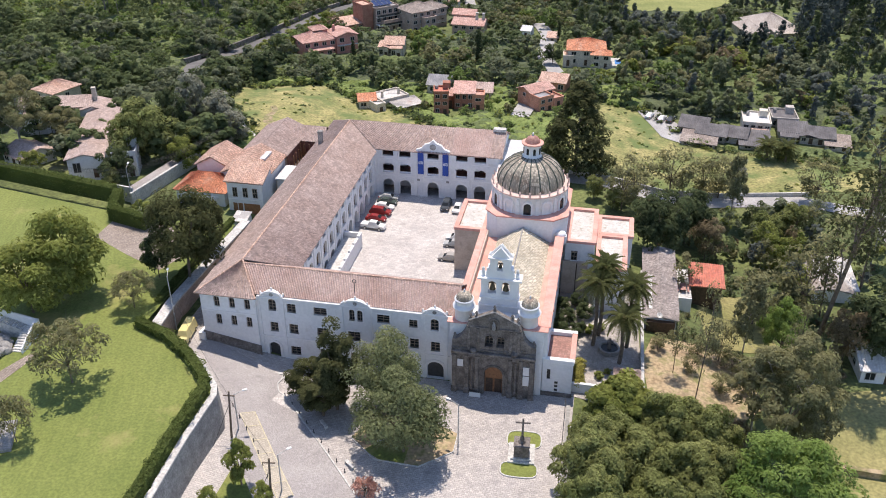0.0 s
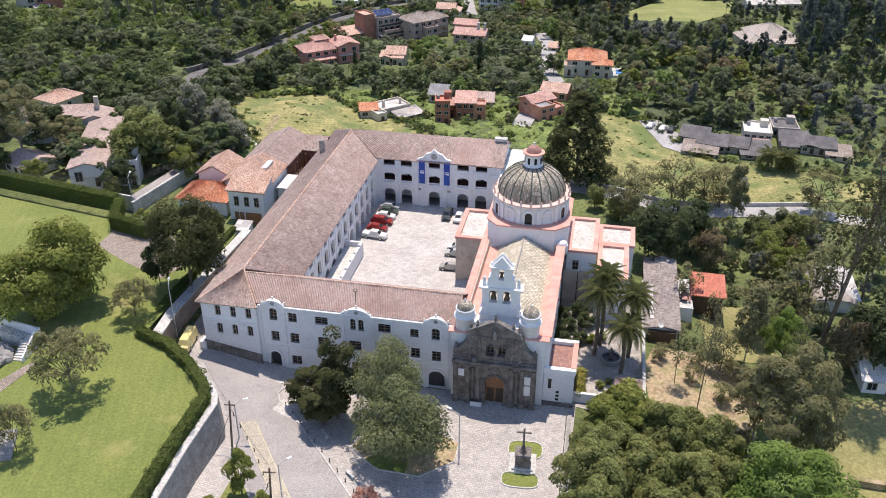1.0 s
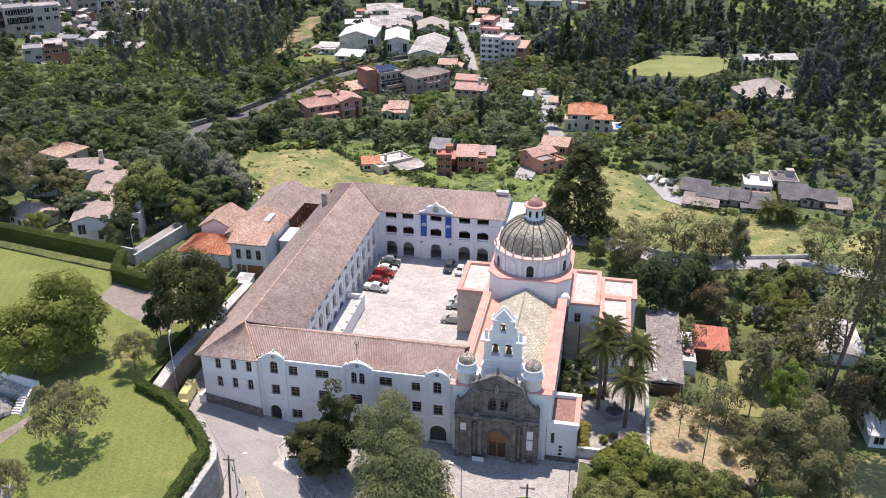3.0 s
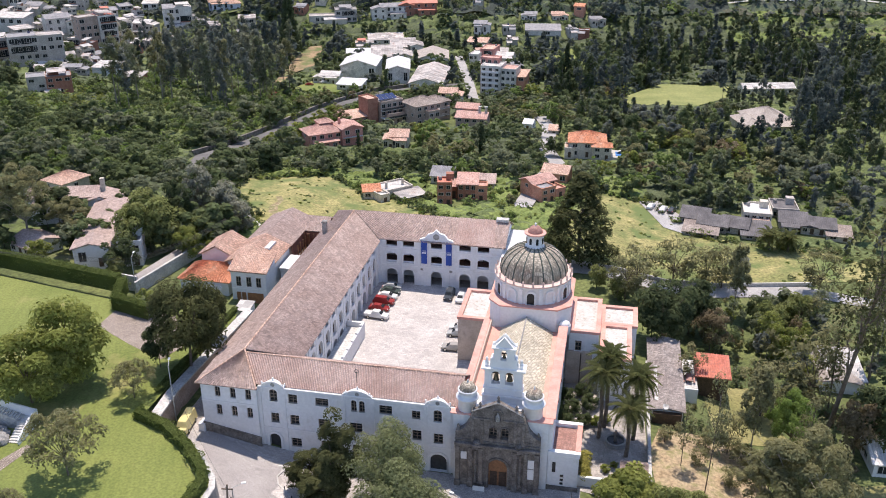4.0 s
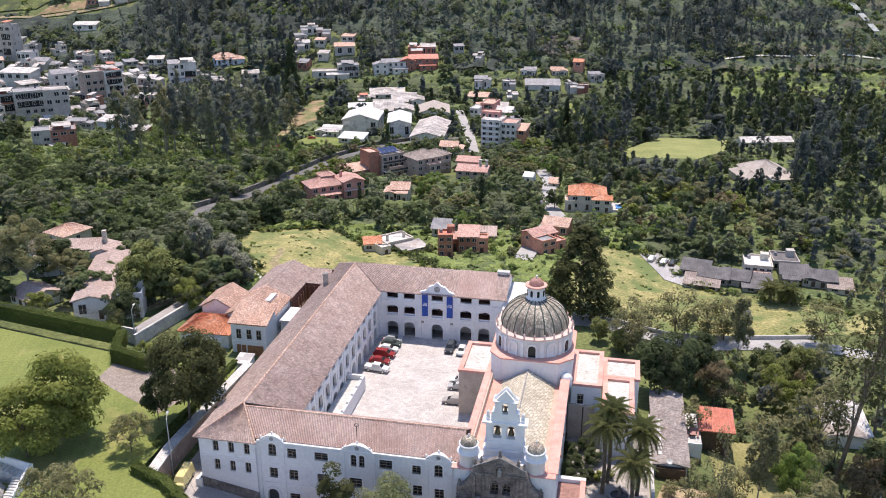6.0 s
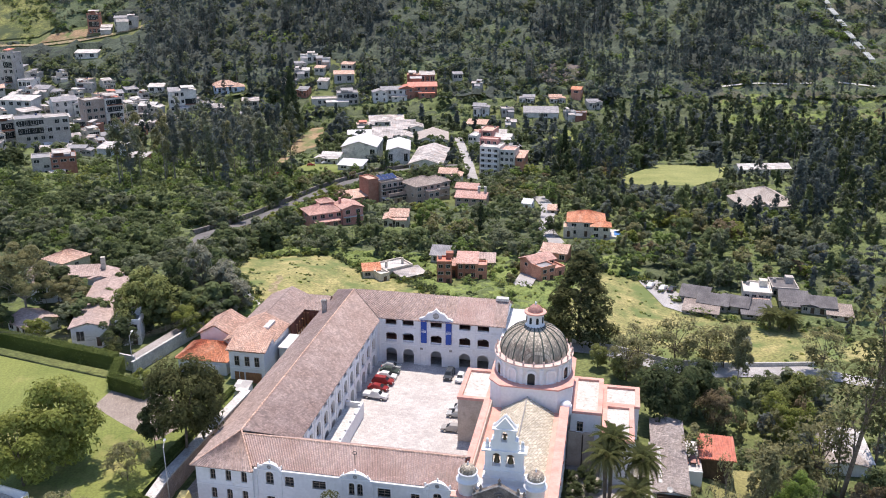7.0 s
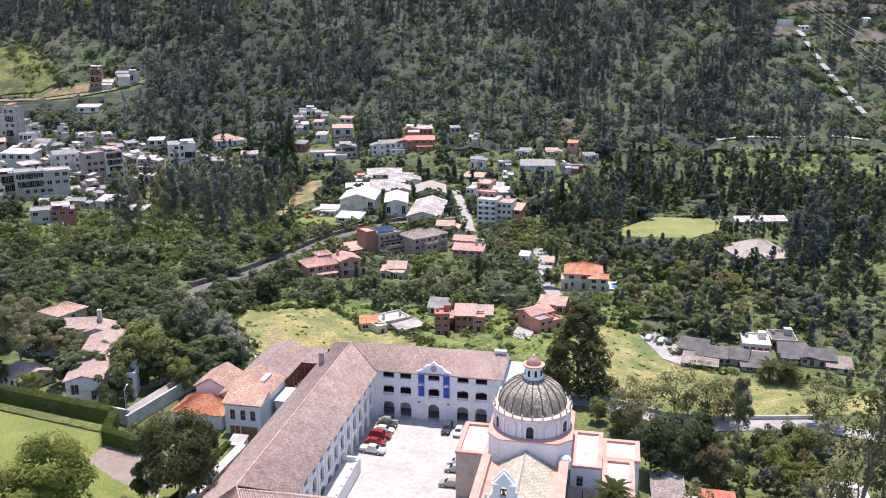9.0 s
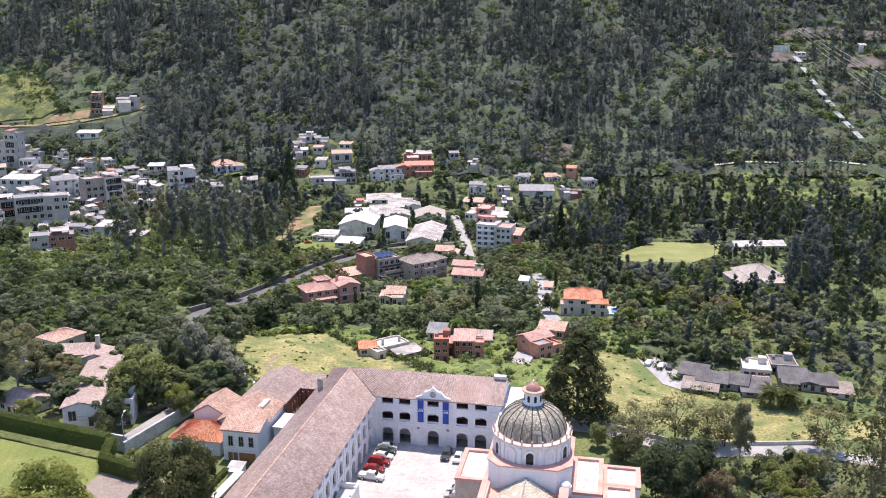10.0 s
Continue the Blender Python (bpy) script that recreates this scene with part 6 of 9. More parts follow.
LEAF = {
    "dark": foliage("leaf_dark", (0.066, 0.088, 0.042), (0.112, 0.142, 0.066), 0.3),
    "deep_olive": foliage("leaf_deep_olive", (0.075, 0.082, 0.034), (0.13, 0.138, 0.06)),
    "mid": foliage("leaf_mid", (0.112, 0.15, 0.066), (0.182, 0.222, 0.102), 0.25),
    "canopy": foliage("leaf_canopy", (0.175, 0.205, 0.072), (0.3, 0.318, 0.125), 0.5),
    "plaza": foliage("leaf_plaza", (0.15, 0.178, 0.085), (0.24, 0.265, 0.135), 0.42),
    "light": foliage("leaf_light", (0.195, 0.23, 0.06), (0.285, 0.31, 0.09)),
    "bright": foliage("leaf_bright", (0.135, 0.2, 0.055), (0.2, 0.27, 0.085)),
    "vivid": foliage("leaf_vivid", (0.165, 0.25, 0.062), (0.265, 0.35, 0.105)),
    "olive": foliage("leaf_olive", (0.19, 0.19, 0.095), (0.29, 0.28, 0.145)),
    "grey": foliage("leaf_grey", (0.21, 0.22, 0.15), (0.3, 0.31, 0.22)),
    "silver": foliage("leaf_silver", (0.24, 0.245, 0.185), (0.34, 0.345, 0.265)),
    "sage": foliage("leaf_sage", (0.145, 0.17, 0.1), (0.22, 0.245, 0.15)),
    "brown": foliage("leaf_brown", (0.18, 0.145, 0.085), (0.27, 0.22, 0.14)),
    "yellow": foliage("leaf_yellow", (0.3, 0.28, 0.07), (0.38, 0.35, 0.11)),
    "blossom": foliage("leaf_blossom", (0.46, 0.22, 0.16), (0.58, 0.34, 0.27)),
    "hedge": foliage("leaf_hedge", (0.095, 0.13, 0.036), (0.15, 0.19, 0.058)),
    # the three gums: natural blue-grey, with distance haze put into the colour
    "gum": foliage("leaf_gum_hazed", (0.092, 0.117, 0.105), (0.15, 0.177, 0.16), 0.2),
    "gum_pale": foliage("leaf_gum_pale_hazed", (0.125, 0.15, 0.13), (0.19, 0.21, 0.18), 0.2),
    "gum_dark": foliage("leaf_gum_dark_hazed", (0.056, 0.078, 0.069), (0.095, 0.122, 0.108), 0.2),
}


def quads(rng, centres, radii, count, size, droop=0.0, shell=0.6, corners=4, middle=None, slim=0.42, soft=1.0):
    """Small leaf sprays scattered through clumps: corner points of each, and the way each clump faces there."""
    pick = rng.integers(0, len(centres), count)
    d = rng.normal(size=(count, 3))
    d[:, 2] = np.where(d[:, 2] < -0.3, -d[:, 2], d[:, 2])
    d /= np.linalg.norm(d, axis=1)[:, None]
    r = shell + (1 - shell) * rng.random(count) ** 0.6
    p = np.asarray(centres)[pick] + d * r[:, None] * np.asarray(radii)[pick]
    n = d + 0.3 * rng.normal(size=(count, 3)) + np.array((0, 0, 0.8))
    n /= np.linalg.norm(n, axis=1)[:, None]
    a = rng.normal(size=(count, 3))
    a[:, 2] -= droop
    a -= n * (a * n).sum(1)[:, None]
    a /= np.linalg.norm(a, axis=1)[:, None] + 1e-9
    b = np.cross(a, n)
    b /= np.linalg.norm(b, axis=1)[:, None] + 1e-9
    s = size * (0.6 + 0.8 * rng.random(count))[:, None]
    c = np.asarray(centres).mean(0) if middle is None else np.asarray(middle)
    out = p - c
    out /= np.linalg.norm(out, axis=1)[:, None] + 1e-6
    face = soft * (0.7 * d + 0.35 * out + np.array((0, 0, 0.12))) + (0.25 + 0.75 * (1 - soft)) * n
    face /= np.linalg.norm(face, axis=1)[:, None] + 1e-9
    if corners == 3:
        pts = np.stack([p - a * s * 0.5 + b * s * slim, p + a * s * 0.75, p - a * s * 0.5 - b * s * slim], 1).reshape(-1, 3)
    else:
        pts = np.stack([p - a * s * 0.6, p + b * s * 0.34, p + a * s * 0.6, p - b * s * 0.34], 1).reshape(-1, 3)
    return pts, np.repeat(face, corners, axis=0)


def leaf_mesh(name, sprays, mat, k=4):
    pts, face = sprays
    n = len(pts) // k
    me = bpy.data.meshes.new(name)
    me.vertices.add(n * k)
    me.vertices.foreach_set("co", pts.astype(np.float32).ravel())
    me.loops.add(n * k)
    me.loops.foreach_set("vertex_index", np.arange(n * k, dtype=np.int32))
    me.polygons.add(n)
    me.polygons.foreach_set("loop_start", np.arange(0, n * k, k, dtype=np.int32))
    me.update(calc_edges=True)
    me.normals_split_custom_set_from_vertices(face.astype(np.float32))
    me.materials.append(mat)
    return me


def crown_clumps(rng, kind, h, w, dense=48, low=0.5):
    """Centres and radii of the leaf clumps of a crown, and the limbs that carry them."""
    cs, rs = [], []
    if kind == "round":
        n = max(10, dense)
        for i in range(n):
            d = rng.normal(size=3)
            d /= np.linalg.norm(d)
            k = 0.5 + 0.35 * rng.random()
            lump = 1 + 0.14 * math.sin(3 * d[0] + 5 * d[1] + 2 * d[2])
            cs.append((d[0] * w / 2 * k * lump, d[1] * w / 2 * k * lump, h * low + d[2] * h * (0.96 - low) * k * lump))
            q = w * (0.11 + 0.09 * rng.random())
            rs.append((q, q, min(q, h * 0.14) * 0.85))
    elif kind == "broad":
        n = max(14, dense)
        for i in range(n):
            a, r = i * 2.4 + 0.7 * rng.random(), math.sqrt((i + 0.5) / n)
            lump = 1 + 0.12 * math.sin(3 * a + 4 * r)
            top = math.sqrt(max(0.0, 1 - 0.8 * r * r)) * lump
            deep = 1 - 0.35 * rng.random() ** 2
            cs.append((math.cos(a) * r * w * 0.42 * lump, math.sin(a) * r * w * 0.42 * lump, h * (0.14 + 0.74 * top * deep)))
            q = w * (0.07 + 0.06 * rng.random())
            rs.append((q, q, q * 0.75))
    elif kind == "cone":
        n = 36
        for i in range(n):
            k = (i + 0.5) / n
            a = i * 2.4
            r = w / 2 * (1 - k) * 0.72 + 0.1
            cs.append((math.cos(a) * r, math.sin(a) * r, h * (0.1 + 0.88 * k)))
            q = w * 0.2 * (1 - 0.7 * k) + 0.15
            rs.append((q, q, q * 1.1))
    elif kind == "bell":
        n = max(40, dense)
        for i in range(n):
            k = ((i + 0.5) / n) ** 1.4
            a = i * 2.4 + rng.random()
            r = w / 2 * (1 - k) ** 0.62 * (0.55 + 0.4 * rng.random())
            cs.append((math.cos(a) * r, math.sin(a) * r, h * (0.09 + 0.86 * k)))
            q = w * (0.1 + 0.07 * rng.random()) * (1 - 0.4 * k)
            rs.append((q, q, q * 0.8))
    elif kind == "column":
        for i in range(14):
            k = (i + 0.5) / 14
            q = w / 2 * (0.55 + 0.45 * math.sin(math.pi * min(1, k * 1.1)))
            cs.append(((rng.random() - 0.5) * w * 0.3, (rng.random() - 0.5) * w * 0.3, h * (0.06 + 0.9 * k)))
            rs.append((q, q, h * 0.07))
    elif kind == "feather":
        n = 16
        bend = rng.normal(size=2) * 0.05 * h
        for i in range(n):
            k = (i + 0.6 * rng.random()) / n
            a = rng.random() * 6.2832
            r = w * 0.34 * rng.random() * (1.15 - 0.8 * k)
            cs.append((math.cos(a) * r + bend[0] * k, math.sin(a) * r + bend[1] * k, h * (0.24 + 0.7 * k)))
            q = w * (0.15 + 0.12 * rng.random()) * (1.1 - 0.55 * k)
            rs.append((q, q, h * (0.045 + 0.035 * rng.random())))
    elif kind == "tall":
        for i in range(max(24, dense // 2)):
            k = rng.random() ** 0.8
            a = rng.random() * 6.2832
            r = w / 2 * (0.3 + 0.6 * rng.random()) * math.sin(math.pi * (0.18 + 0.75 * k))
            cs.append((math.cos(a) * r, math.sin(a) * r, h * (0.35 + 0.62 * k)))
            q = w * (0.1 + 0.08 * rng.random())
            rs.append((q, q, q * 1.7))
    return cs, rs


def tree_meshes(kind, h, w, count, size, leaf, bark, seed, droop=0.0, bare_limbs=False, low=0.5, lumps=48):
    rng = np.random.default_rng(seed)
    cs, rs = crown_clumps(rng, kind, h, w, lumps, low)
    crown = leaf_mesh("crown", quads(rng, cs, rs, count, size * 1.12, droop, 0.6, 3, soft=0.5, slim=0.36), LEAF[leaf], 3)
    bm = bmesh.new()
    base = max(0.12, h * (0.0095 if kind == "tall" else 0.018))
    lean = Vector(((rng.random() - 0.5) * 0.06 * h, (rng.random() - 0.5) * 0.06 * h, 0))
    fork = Vector((0, 0, h * (0.28 if kind in ("round", "broad") else 0.5))) + lean
    tube(bm, (0, 0, -0.8), fork, base, base * 0.7, 8)
    if kind in ("cone", "column", "tall"):
        tube(bm, fork, (lean.x * 1.5, lean.y * 1.5, h * 0.93), base * 0.7, base * 0.15, 7)
    order = rng.permutation(len(cs))[: (14 if kind != "column" else 0)]
    for i in order:
        c = Vector(cs[i])
        start = fork if kind in ("round", "broad") else Vector((lean.x, lean.y, max(h * 0.2, c.z - h * 0.12)))
        mid = start.lerp(c, 0.5) + Vector((0, 0, 0.04 * h))
        tube(bm, start, mid, base * 0.42, base * 0.26, 6)
        tube(bm, mid, c, base * 0.26, base * 0.08, 5)
        if bare_limbs:
            for _ in range(4):
                e = c + Vector(rng.normal(size=3)) * w * 0.12
                tube(bm, c.lerp(mid, 0.3), e, base * 0.12, base * 0.03, 4)
    trunk = bpy.data.meshes.new("trunk")
    bm.to_mesh(trunk)
    bm.free()
    trunk.materials.append(bark)
    return trunk, crown


KINDS = {}


def define(key, *args, **kw):
    KINDS[key] = tree_meshes(*args, **kw)


def tree(key, x, y, scale, turn, label, z=None, group="", wide=1.0, tilt=0.0):
    ob = thing("tree", Matrix.LocRotScale((x, y, height(x, y) if z is None else z), Euler((0, radians(tilt), radians(turn))), (scale * wide, scale * wide, scale)), label, "tree", group)
    for name, me in zip(("trunk", "crown"), KINDS[key]):
        c = new(name, me)
        c.parent = ob
    return ob


# kinds at template size; scale and width fit each tree to the camera's view
define("plaza_dark", "round", 14, 7, 9000, 0.28, "deep_olive", BARK, 1, low=0.52)
define("plaza_pale", "round", 11, 12, 13000, 0.25, "plaza", BARK, 2, low=0.58, lumps=70)
define("canopy", "broad", 12, 14, 13000, 0.34, "canopy", BARK, 3, lumps=90)
define("canopy_light", "broad", 9, 11, 7000, 0.4, "light", BARK, 4, lumps=44)
define("bright", "broad", 12, 14, 17000, 0.27, "vivid", BARK, 5, lumps=70)
define("gum", "broad", 15, 13, 13000, 0.27, "olive", BARK_PALE, 6, droop=0.9, bare_limbs=True, lumps=44)
define("gum_tall", "tall", 18, 9, 2600, 0.5, "olive", BARK_PALE, 7, droop=0.9, bare_limbs=True)
define("sparse", "tall", 17, 9, 1100, 0.36, "olive", BARK, 8, bare_limbs=True)
define("round_mid", "round", 9, 8, 5000, 0.33, "canopy", BARK, 9, lumps=36)
define("round_dark", "round", 9, 8, 5000, 0.34, "dark", BARK, 10, lumps=36)
define("round_light", "round", 8, 8, 4600, 0.32, "light", BARK, 11, lumps=36)
define("round_grey", "round", 8, 7, 2400, 0.42, "silver", BARK, 12, lumps=30)
define("round_brown", "round", 8, 8, 3800, 0.28, "brown", BARK, 13, bare_limbs=True, lumps=30)
define("lawn_tree", "round", 11, 12, 11000, 0.34, "light", BARK, 14, lumps=56)
define("twiggy", "round", 11, 9, 1900, 0.36, "olive", BARK, 34, bare_limbs=True, lumps=40, low=0.46)
define("lean_gum", "tall", 42, 15, 2600, 0.46, "deep_olive", BARK, 35, droop=0.6, bare_limbs=True, lumps=90)
define("bare", "broad", 7, 9, 4600, 0.22, "olive", BARK, 15, bare_limbs=True)
define("pine", "cone", 20, 12, 5000, 0.6, "dark", BARK, 16)
define("dark_tall", "bell", 20, 14, 12500, 0.42, "deep_olive", BARK, 33, lumps=110)
define("cypress", "column", 12, 2.6, 1500, 0.4, "dark", BARK, 17)
define("topiary", "round", 4, 3, 2500, 0.2, "light", BARK, 18, lumps=24)
define("blossom", "round", 3, 4, 2000, 0.2, "blossom", BARK, 19, lumps=30)
define("dark_big", "round", 12, 10, 9500, 0.32, "deep_olive", BARK, 20, lumps=60)

tree("plaza_dark", -16.2, 103.2, 1.18, 184, "dark green broadleaf tree in the forecourt", wide=0.91)
tree("plaza_dark", -20.9, 106.3, 0.51, 278, "low dark green tree in the forecourt", wide=1.77)
tree("plaza_dark", -18.2, 101.9, 0.62, 89, "low dark green tree in the forecourt", wide=1.74)
tree("plaza_pale", -8.3, 103.2, 1.25, 311, "grey-green broadleaf tree in the forecourt", wide=0.83)
tree("plaza_pale", -5.6, 93.9, 1.20, 335, "pale olive tree on a grass island", wide=0.99)
tree("blossom", -10.6, 85.2, 1.32, 65, "low bush with reddish leaves", wide=0.68)
tree("topiary", -27.4, 86.5, 2.23, 96, "small clipped tree on a grass strip", wide=0.61)
tree("topiary", -23.5, 82.5, 1.41, 345, "small leafy bush at the kerb", wide=0.76)
tree("topiary", -30.5, 81.4, 1.09, 319, "small leafy bush beside the wall", wide=0.88)
tree("canopy_light", 26.7, 101.2, 1.28, 329, "yellow-green tree at the forecourt edge", wide=0.87)
tree("canopy", 25.3, 95.0, 1.00, 120, "large leafy green tree below the forecourt", wide=0.88)
tree("canopy", 32.9, 97.3, 1.14, 165, "large leafy green tree below the forecourt", wide=0.80)
tree("canopy", 37.9, 95.0, 1.11, 270, "large leafy green tree below the forecourt", wide=0.70)
tree("canopy_light", 21.6, 97.4, 0.75, 60, "yellow-green tree at the forecourt edge", wide=0.8)
tree("canopy", 20.8, 91.4, 0.85, 20, "large leafy green tree below the forecourt", wide=0.7)
tree("canopy", 19.2, 85.2, 0.96, 95, "large leafy green tree below the forecourt", wide=0.78)
tree("canopy", 27.3, 89.9, 1.07, 110, "large leafy green tree below the forecourt", wide=0.81)
tree("canopy", 33.8, 88.3, 1.06, 180, "large leafy green tree below the forecourt", wide=0.81)
tree("canopy", 38.3, 87.3, 1.02, 350, "large leafy green tree below the forecourt", wide=0.55)
tree("canopy", 18.5, 77.5, 0.98, 80, "large leafy green tree below the forecourt", wide=0.73)
tree("canopy", 27.9, 81.3, 1.08, 355, "large leafy green tree below the forecourt", wide=0.76)
tree("canopy", 34.8, 81.3, 1.00, 85, "large leafy green tree below the forecourt", wide=0.72)
tree("bright", 45.7, 83.7, 1.42, 14, "bright green leafy tree", wide=0.90)
tree("gum", 51.6, 100.0, 1.42, 55, "olive gum tree with pale limbs", wide=0.86)
tree("gum", 47.9, 103.0, 0.96, 330, "olive gum tree with pale limbs", wide=0.76)
tree("gum", 53.2, 96.0, 0.95, 240, "olive gum tree with pale limbs", wide=0.5)
tree("round_brown", 44.7, 99.8, 0.84, 20, "brown-leaved bush among the gums", wide=0.55)
tree("sparse", 39.6, 106.5, 1.2, 237, "thin tall tree with sparse grey leaves", wide=0.5)
tree("sparse", 37.4, 112.5, 0.65, 170, "thin tree with sparse grey leaves", wide=0.73)
tree("lean_gum", 66.3, 125.9, 1.17, 285, "tall half-bare tree with grey leaves", wide=0.95, tilt=8)
tree("sparse", 81.7, 143.5, 1.90, 40, "tall half-bare tree with grey leaves", wide=0.65)
tree("sparse", 71.0, 135.7, 1.27, 50, "half-bare tree with grey leaves", wide=0.91)
tree("sparse", 57.0, 112.5, 1.0, 0, "half-bare tree with grey leaves", wide=0.6)
tree("round_dark", 43.2, 152.4, 1.83, 12, "dark dense tree behind the church", wide=0.84)
tree("round_dark", 51.3, 161.0, 1.63, 202, "dark dense tree behind the church", wide=0.84)
tree("round_brown", 54.1, 155.0, 1.36, 27, "brownish tree beside the red-roofed shed", wide=0.74)
tree("gum_tall", 64.1, 171.5, 0.9, 290, "slender olive gum beside the road", wide=0.87)
tree("round_mid", 67.9, 161.3, 1.1, 245, "dark dense tree among shrubs", wide=0.86)
tree("round_mid", 75.4, 163.8, 1.19, 10, "leafy green tree among shrubs", wide=0.87)
tree("round_light", 67.1, 153.2, 1.11, 105, "yellow-green leafy tree among shrubs", wide=0.75)
tree("twiggy", 66.7, 135.7, 1.55, 10, "grey-green sparse tree among shrubs", wide=0.92)
tree("twiggy", 57.3, 132.7, 1.22, 95, "grey-green sparse tree among shrubs", wide=0.89)
tree("gum_tall", 51.2, 120.0, 0.89, 70, "slender gum tree among shrubs", wide=0.90)
tree("bright", 58.3, 121.7, 1.03, 315, "bright green leafy tree", wide=0.66)
tree("twiggy", 46.7, 118.4, 0.84, 30, "grey-green bush among shrubs", wide=0.85)
tree("round_dark", 75.2, 121.8, 1.9, 125, "dark dense tree among shrubs", wide=0.87)
tree("round_brown", 69.6, 121.6, 1.5, 130, "brownish tree among shrubs", wide=0.7)
tree("round_mid", 33.8, 175.0, 0.73, 242, "leafy bush behind the church", wide=0.83)
tree("round_mid", 37.4, 170.0, 0.72, 317, "leafy bush behind the church", wide=0.83)
tree("twiggy", 43.4, 178.0, 1.14, 312, "slender gum tree beside the road", wide=0.93)
tree("twiggy", 53.6, 184.1, 1.37, 175, "slender gum tree beside the road", wide=0.94)
tree("twiggy", 61.3, 185.0, 1.11, 72, "half-bare tree beside the road", wide=0.94)
tree("twiggy", 39.4, 170.6, 1.16, 152, "half-bare olive tree beside the road", wide=0.92)
tree("round_dark", 48.0, 161.8, 1.34, 136, "dark dense tree beside the road", wide=0.84)
tree("twiggy", 65.3, 185.0, 1.2, 102, "half-bare tree beside the road", wide=0.87)
tree("round_mid", 75.7, 170.2, 0.86, 260, "leafy green tree beside the road", wide=0.87)
tree("round_dark", 68.4, 168.8, 0.90, 80, "dark dense tree beside the road", wide=0.85)
tree("round_grey", 71.4, 192.0, 0.94, 250, "grey-green tree beside the road", wide=0.89)
tree("twiggy", 87.2, 182.6, 1.18, 0, "slender gum tree beside the road", wide=0.98)
tree("gum_tall", 88.5, 154.3, 1.01, 230, "slender gum tree beside the road", wide=1.01)
tree("dark_tall", 31.7, 190.0, 1.16, 341, "large dark tree in the dry grass", wide=1.13)
tree("lawn_tree", -62.6, 123.5, 1.42, 16, "broad leafy tree on the lawn", z=8, wide=0.82)
tree("lawn_tree", -66.7, 117.6, 1.20, 45, "broad leafy tree on the lawn", z=8, wide=0.92)
tree("dark_big", -44.2, 128.9, 1.53, 145, "large dark dense tree beside the garden path", z=8, wide=0.84)
tree("round_dark", -49.3, 128.5, 1.12, 43, "dark rounded tree beside the garden path", z=8, wide=0.58)
tree("dark_big", -42.6, 138.8, 0.92, 355, "large dark dense tree beside the garden path", z=8, wide=0.70)
tree("bare", -53.8, 99.7, 1.60, 314, "half-bare spreading tree on the lawn", z=8, wide=0.81)
tree("bare", -50.8, 119.2, 1.04, 41, "half-bare small tree on the lawn", z=8, wide=0.84)
tree("bare", -56.7, 87.3, 1.13, 352, "half-bare small tree on the lawn", z=8, wide=0.67)
tree("round_grey", -61.7, 204.2, 1.91, 22, "silvery grey tree beside the wall", wide=0.67)
tree("round_grey", -54.5, 198.9, 1.54, 279, "silvery grey tree beside the wall", wide=0.80)
tree("round_grey", -49.5, 193.8, 1.13, 18, "silvery grey tree beside the wall", wide=0.89)
tree("round_mid", -57.3, 184.1, 1.08, 60, "leafy green tree among shrubs", wide=0.88)
tree("round_light", -57.9, 179.1, 1.06, 30, "yellow-green leafy tree among shrubs", wide=0.78)
tree("round_mid", -68.1, 184.1, 1.86, 229, "leafy green tree beside the white house", wide=0.93)
tree("round_dark", -64.3, 193.1, 1.88, 290, "dark tree among shrubs", wide=0.57)
tree("round_mid", -70.1, 179.1, 1.65, 115, "leafy green tree beside the white house", wide=0.72)
tree("gum", -99.2, 189.1, 1.30, 130, "broad olive gum tree over old roofs", wide=0.97)
tree("gum", -89.8, 192.3, 0.69, 122, "olive gum tree in front of an old house", wide=1.16)
tree("round_light", -90.9, 175.5, 0.85, 252, "low yellow-green bush behind the hedge", wide=0.82)
tree("round_dark", -70.4, 170.3, 1.10, 240, "dark shrub beside the white house", wide=0.89)
tree("round_mid", -70.9, 168.1, 0.68, 318, "leafy shrub with pale blossoms", wide=0.88)
tree("topiary", -58.8, 150.3, 1.11, 272, "small clipped tree beside the garden wall", z=8, wide=1.01)
tree("cypress", -22.0, 263.0, 0.86, 24, "slim dark cypress between houses", wide=0.98)
tree("cypress", 12.1, 291.4, 1.03, 257, "slim dark cypress between houses", wide=0.98)
tree("cypress", 44.1, 327.4, 0.67, 276, "slim dark cypress between houses", wide=0.99)
tree("cypress", 11.1, 374.4, 0.61, 254, "slim dark cypress between houses", wide=0.99)
tree("cypress", -30.4, 288.9, 0.68, 255, "slim dark cypress between houses", wide=0.98)
tree("cypress", -27.6, 284.9, 0.68, 34, "slim dark cypress between houses", wide=0.98)
tree("round_dark", 37.7, 291.3, 1.01, 350, "dark round tree beside the lane", wide=0.84)
tree("pine", 56.7, 410.2, 1.33, 235, "tall dark araucaria beside the valley", wide=0.56)
tree("pine", -100.2, 561.7, 2.24, 250, "tall dark conifer on the slope", wide=0.56)


